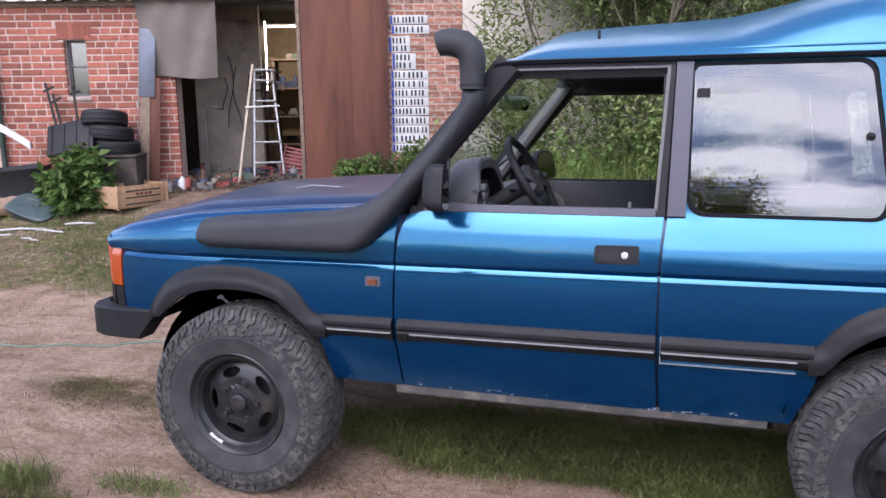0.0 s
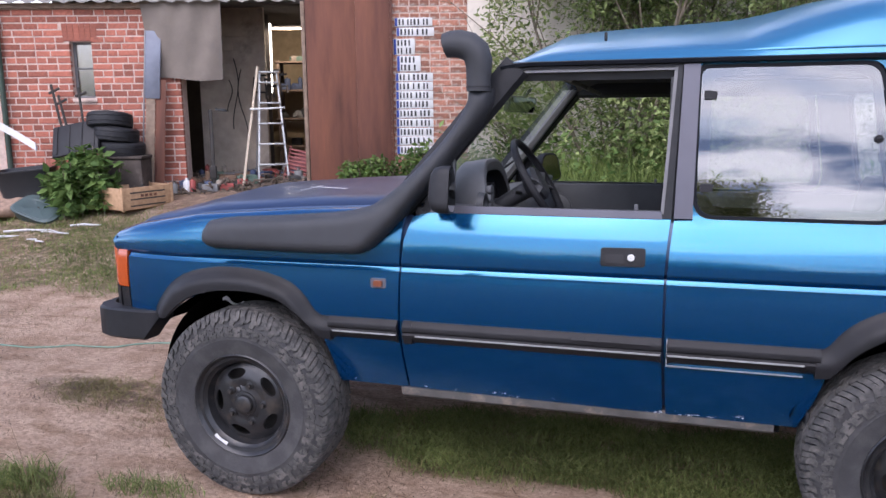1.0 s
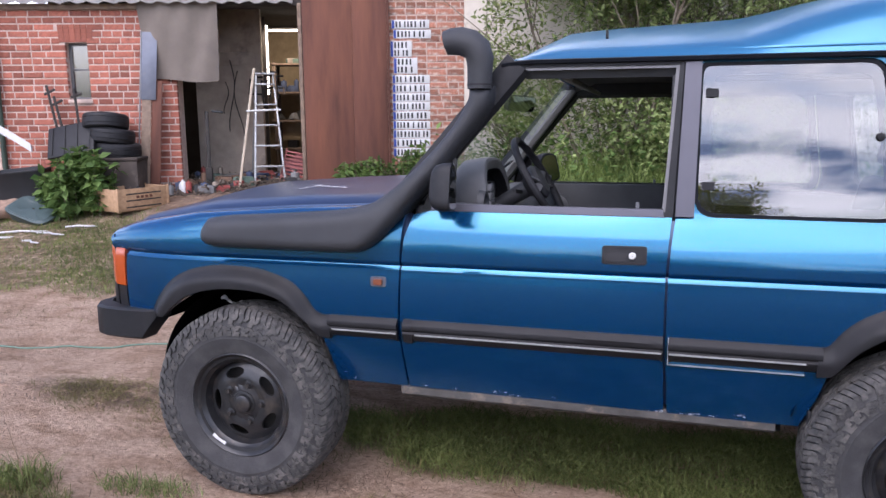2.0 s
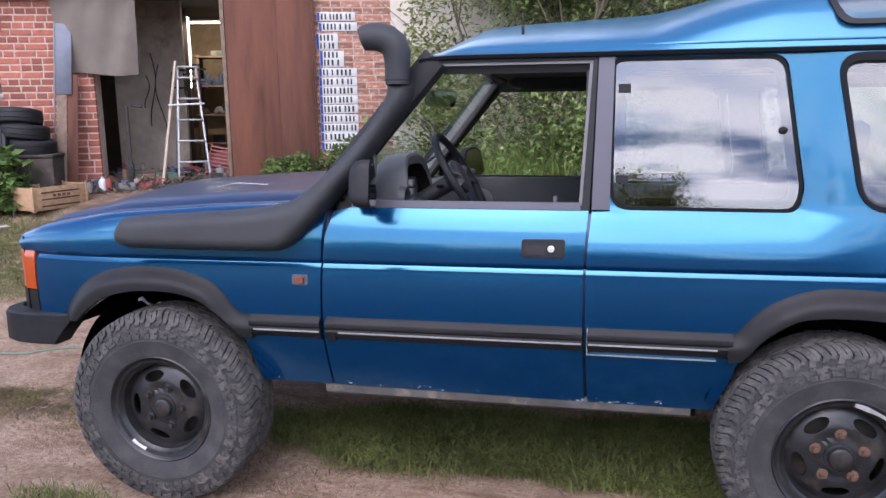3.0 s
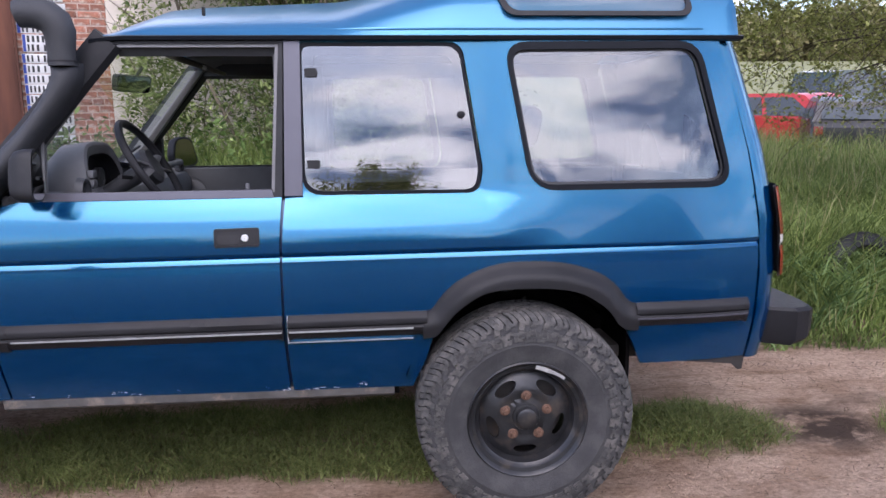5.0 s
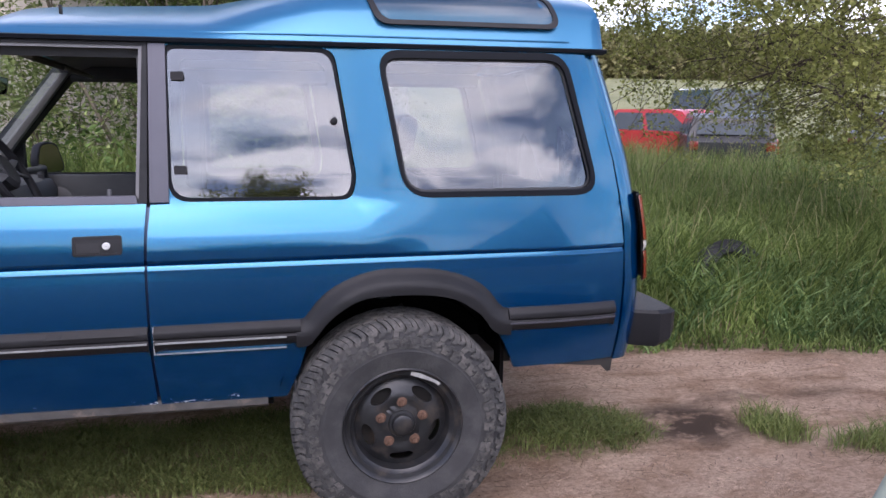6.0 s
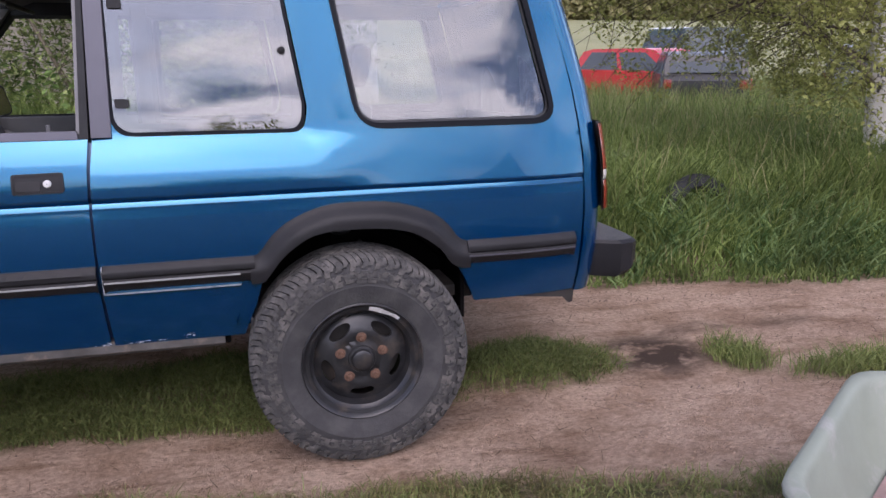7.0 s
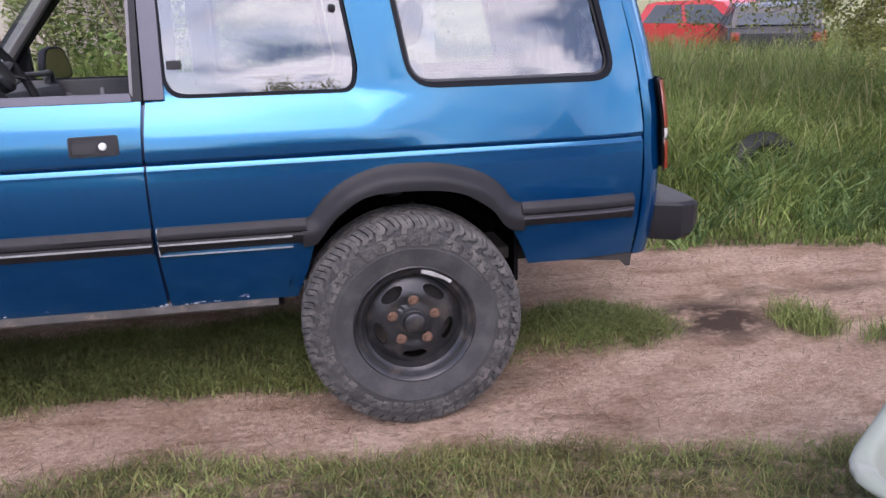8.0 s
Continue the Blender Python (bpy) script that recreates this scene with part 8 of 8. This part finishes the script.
# base lifted for the pale reflection in the far cars' windows
DARKGLASS = material("dark_car_glass", (0.07, 0.08, 0.085), 0.2, var=0.1, spec=0.4)
RED = material("red_car_paint", (0.50, 0.03, 0.025), 0.35, var=0.1, coat=0.3)
BLK = material("black_car_paint", (0.015, 0.016, 0.018), 0.4, var=0.1, coat=0.15)
SILV = material("silver_car_paint", (0.26, 0.27, 0.28), 0.4, 0.4, var=0.1, coat=0.5)
GREENP = material("dark_green_paint", (0.03, 0.05, 0.04), 0.4, var=0.1, coat=0.5)
for nm, lab, px, py, rz, ln, ht, pt, bx_ in (("hatchback", "bright red hatchback parked in the tall grass", 11.55, 13.9, 118, 3.8, 1.37, RED, False), ("black_hatchback", "black hatchback parked beside the red car", 11.55, 12.4, 245, 3.6, 1.30, BLK, False), ("off_roader", "dark boxy off-road car behind the others", 15.2, 19.0, 20, 4.4, 1.95, GREENP, True), ("silver_estate", "silver car half hidden by birch leaves", 18.0, 13.6, 200, 4.3, 1.45, SILV, False)):
    far_car(nm, lab, (px, py, float(land(px, py)) + 0.02), rz, ln, ht, pt, DARKGLASS, bx_)

# forest along the far field
rg = np.random.default_rng(5)
pts, trunks = [], []
for q in range(330):
    x = -30 + (q % 165) * 2.1 + rg.normal(0, 0.7)
    y = 148 + 7 * (q // 165) + rg.normal(0, 2)
    h = rg.uniform(8.0, 10.5) + 1.2 * math.sin(x * 0.07) + (1.5 if q >= 165 else 0)
    z0 = float(land(x, y))
    k = 330
    d = rg.normal(0, 1, (k, 3))
    d /= np.linalg.norm(d, axis=1)[:, None]
    r = rg.uniform(0.55, 1.0, k)[:, None] * (1 + 0.25 * np.sin(d[:, :1] * 7 + q) * np.cos(d[:, 2:] * 6))
    pts.append(np.array([x, y, z0 + h * 0.50]) + d * r * np.array([2.3, 2.3, h * 0.52]))
    trunks.append(tube([(x, y, z0), (x, y, z0 + h * 0.6)], [0.2, 0.1], 5, False))
low = np.stack([rg.uniform(-30, 320, 9000), rg.uniform(146, 150, 9000), rg.uniform(0, 3.2, 9000)], 1)
low[:, 2] += land(low[:, 0], low[:, 1]) - 0.4
pts.append(low)
tagged(leaves("far_forest", np.concatenate(pts), 1.6, HAZYWOOD, 65, 0.85, 0.2), "leafy wood along the far edge of the field", "forest", kind="stuff")
tagged(part("far_trunks", joined(*trunks), BARK, None), "trunks of the far wood", "trunks", kind="stuff")

# old wheel half buried in the grass
wg = thing("discarded_wheel", "dark old tyre lying in the tall grass", "tyre", (5.48, 2.42, float(land(5.48, 2.42)) + 0.12))
o = hang(new("tyre", TY), wg)
o.matrix_parent_inverse = Matrix()
o.matrix_basis = pose(0, 0, 0.03, 62, 10, 0)

# wheelbarrow at the verge: pale plastic tray on a frame
wb = thing("wheelbarrow", "wheelbarrow with a pale green plastic tray, pink residue inside", "wheelbarrow")
wb.matrix_basis = pose(3.84, -1.37, float(land(3.84, -1.37)) - 0.005, 0, 0, 38) @ Matrix.Diagonal((1, 1, 0.76, 1))
TRAY = material("pale_green_plastic", (0.212, 0.236, 0.188), 0.55, var=0.14, scale=4.0, stain=(0.30, 0.29, 0.27), stain_scale=5.0, bump=0.08)
PINK = material("pink_residue", (0.31, 0.21, 0.19), 0.9, var=0.25, scale=14.0, bump=0.5, bump_scale=60.0)


def ring_at(hl, hw, z, r, n=6):
    return [(x, y, z) for x, y in rounded([(-hl, -hw), (hl, -hw), (hl, hw), (-hl, hw)], r, n)]


RC = 0.17
tray = [ring_at(0.475, 0.325, 0.605, RC), ring_at(0.490, 0.340, 0.595, RC), ring_at(0.499, 0.349, 0.606, RC), ring_at(0.497, 0.347, 0.620, RC), ring_at(0.485, 0.335, 0.629, RC), ring_at(0.470, 0.320, 0.627, RC), ring_at(0.459, 0.309, 0.615, RC), ring_at(0.452, 0.302, 0.59, RC), ring_at(0.425, 0.278, 0.50, 0.16), ring_at(0.385, 0.247, 0.41, 0.15), ring_at(0.35, 0.22, 0.36, 0.14), ring_at(0.31, 0.19, 0.33, 0.12), ring_at(0.25, 0.14, 0.32, 0.09), ring_at(0.10, 0.06, 0.318, 0.03), ring_at(0.01, 0.006, 0.317, 0.002)]
under = [ring_at(0.475, 0.325, 0.605, RC), ring_at(0.43, 0.285, 0.49, 0.16), ring_at(0.36, 0.23, 0.35, 0.14), ring_at(0.30, 0.19, 0.312, 0.11), ring_at(0.01, 0.006, 0.310, 0.002)]
local("tray", joined(loft(tray, True), loft(under, True)), TRAY, wb, "pale green plastic tray with a rolled rim", 60)
local("residue", loft([[(a * (1 + 0.07 * math.sin(3 * math.atan2(b, a))), b * (1 + 0.08 * math.cos(5 * math.atan2(b, a))), z + 0.006 * math.sin(4 * math.atan2(b, a) + 9 * hl)) for a, b, z in ring_at(hl, hw, z, r, 12)] for hl, hw, z, r in ((0.335, 0.205, 0.356, 0.12), (0.28, 0.165, 0.372, 0.10), (0.20, 0.12, 0.366, 0.06), (0.01, 0.01, 0.368, 0.002))], True), PINK, wb, "pink dried mortar in the tray", 180)
for s in (-1, 1):
    local("frame_tube", tube([(0.60, 0.05 * s, 0.20), (0.38, 0.16 * s, 0.30), (-0.35, 0.22 * s, 0.30), (-0.75, 0.27 * s, 0.55), (-0.95, 0.27 * s, 0.58)], 0.016, 8), BLACK, wb)
    local("leg", tube([(-0.20, 0.22 * s, 0.30), (-0.30, 0.24 * s, 0.0), (-0.42, 0.24 * s, 0.0), (-0.40, 0.22 * s, 0.32)], 0.013, 8), BLACK, wb)
    local("grip", tube([(-0.85, 0.27 * s, 0.565), (-0.98, 0.27 * s, 0.585)], 0.021, 10), BLACK, wb)
local("wheel", lathe([(0.001, -0.03), (0.10, -0.035), (0.11, -0.045), (0.17, -0.045), (0.185, -0.02), (0.185, 0.02), (0.17, 0.045), (0.11, 0.045), (0.10, 0.035), (0.001, 0.03)], (0.60, 0, 0.17), "y", 24), BLACK, wb)

# ---- behind the camera: what the paint and the glass mirror ----
barn = thing("barn", "dark gabled barn across the yard", "barn")
barn.matrix_basis = pose(10.5, -20.0, 0, 0, 0, 4)
gb = [(-3.4, 0.0), (4.6, 0.0), (4.6, 3.1), (0.6, 4.25), (0, 4.5), (-3.4, 2.8)]
local("wall", loft([[(x, y, z) for x, z in gb] for y in (-9, 0)], True, True), material("barn_brick", (0.20, 0.10, 0.07), 0.9, var=0.3), barn)
local("roof", loft([[(-3.7, y, 2.76), (0, y, 4.64), (0.7, y, 4.38), (4.9, y, 3.12), (4.9, y, 3.00), (0.7, y, 4.24), (0, y, 4.5), (-3.7, y, 2.62)] for y in (-9.3, 0.3)], True, True), material("barn_tiles", (0.14, 0.07, 0.05), 0.9, var=0.3), barn)
rnd = random.Random(44)
for bx, by, ht, cnt in ((2.1, -20.0, 3.2, 30000), (-6.5, -24.0, 2.8, 16000)):
    tr = thing("yard_tree", "leafy tree across the yard", "tree", (bx, by, 0.05))
    limbs, tips = [], []
    grow(rnd, Vector((bx, by, 0)), Vector((0, 0, 1)), ht * 0.8, 0.14, 2, limbs, tips, -0.02, 0.9, 6)
    for q in range(5):
        a = q * 1.26
        grow(rnd, Vector((bx, by, ht * 0.35)), Vector((0.8 * math.cos(a), 0.8 * math.sin(a), 0.8)).normalized(), ht * 0.6, 0.07, 2, limbs, tips, 0.0, 0.8, 5)
    part("limbs", joined(*limbs), BARK, tr, "", 180)
    hang(leaves("crown", spray(tips, cnt, 0.24, 18), 0.12, BIRCHL, 66, 0.6, 0.2), tr)
rg = np.random.default_rng(9)
c = 16000
x = rg.uniform(-60, 60, c)
pts = np.stack([x, -30 + rg.normal(0, 1.0, c), rg.uniform(0, 1, c) * (2.3 + 0.7 * np.sin(x * 0.5) + 0.4 * np.sin(x * 1.7))], 1)
tagged(leaves("far_hedge", pts, 0.7, FOREST, 67, 0.8, 0.1), "dark hedge along the other side of the yard", "hedge", kind="stuff")
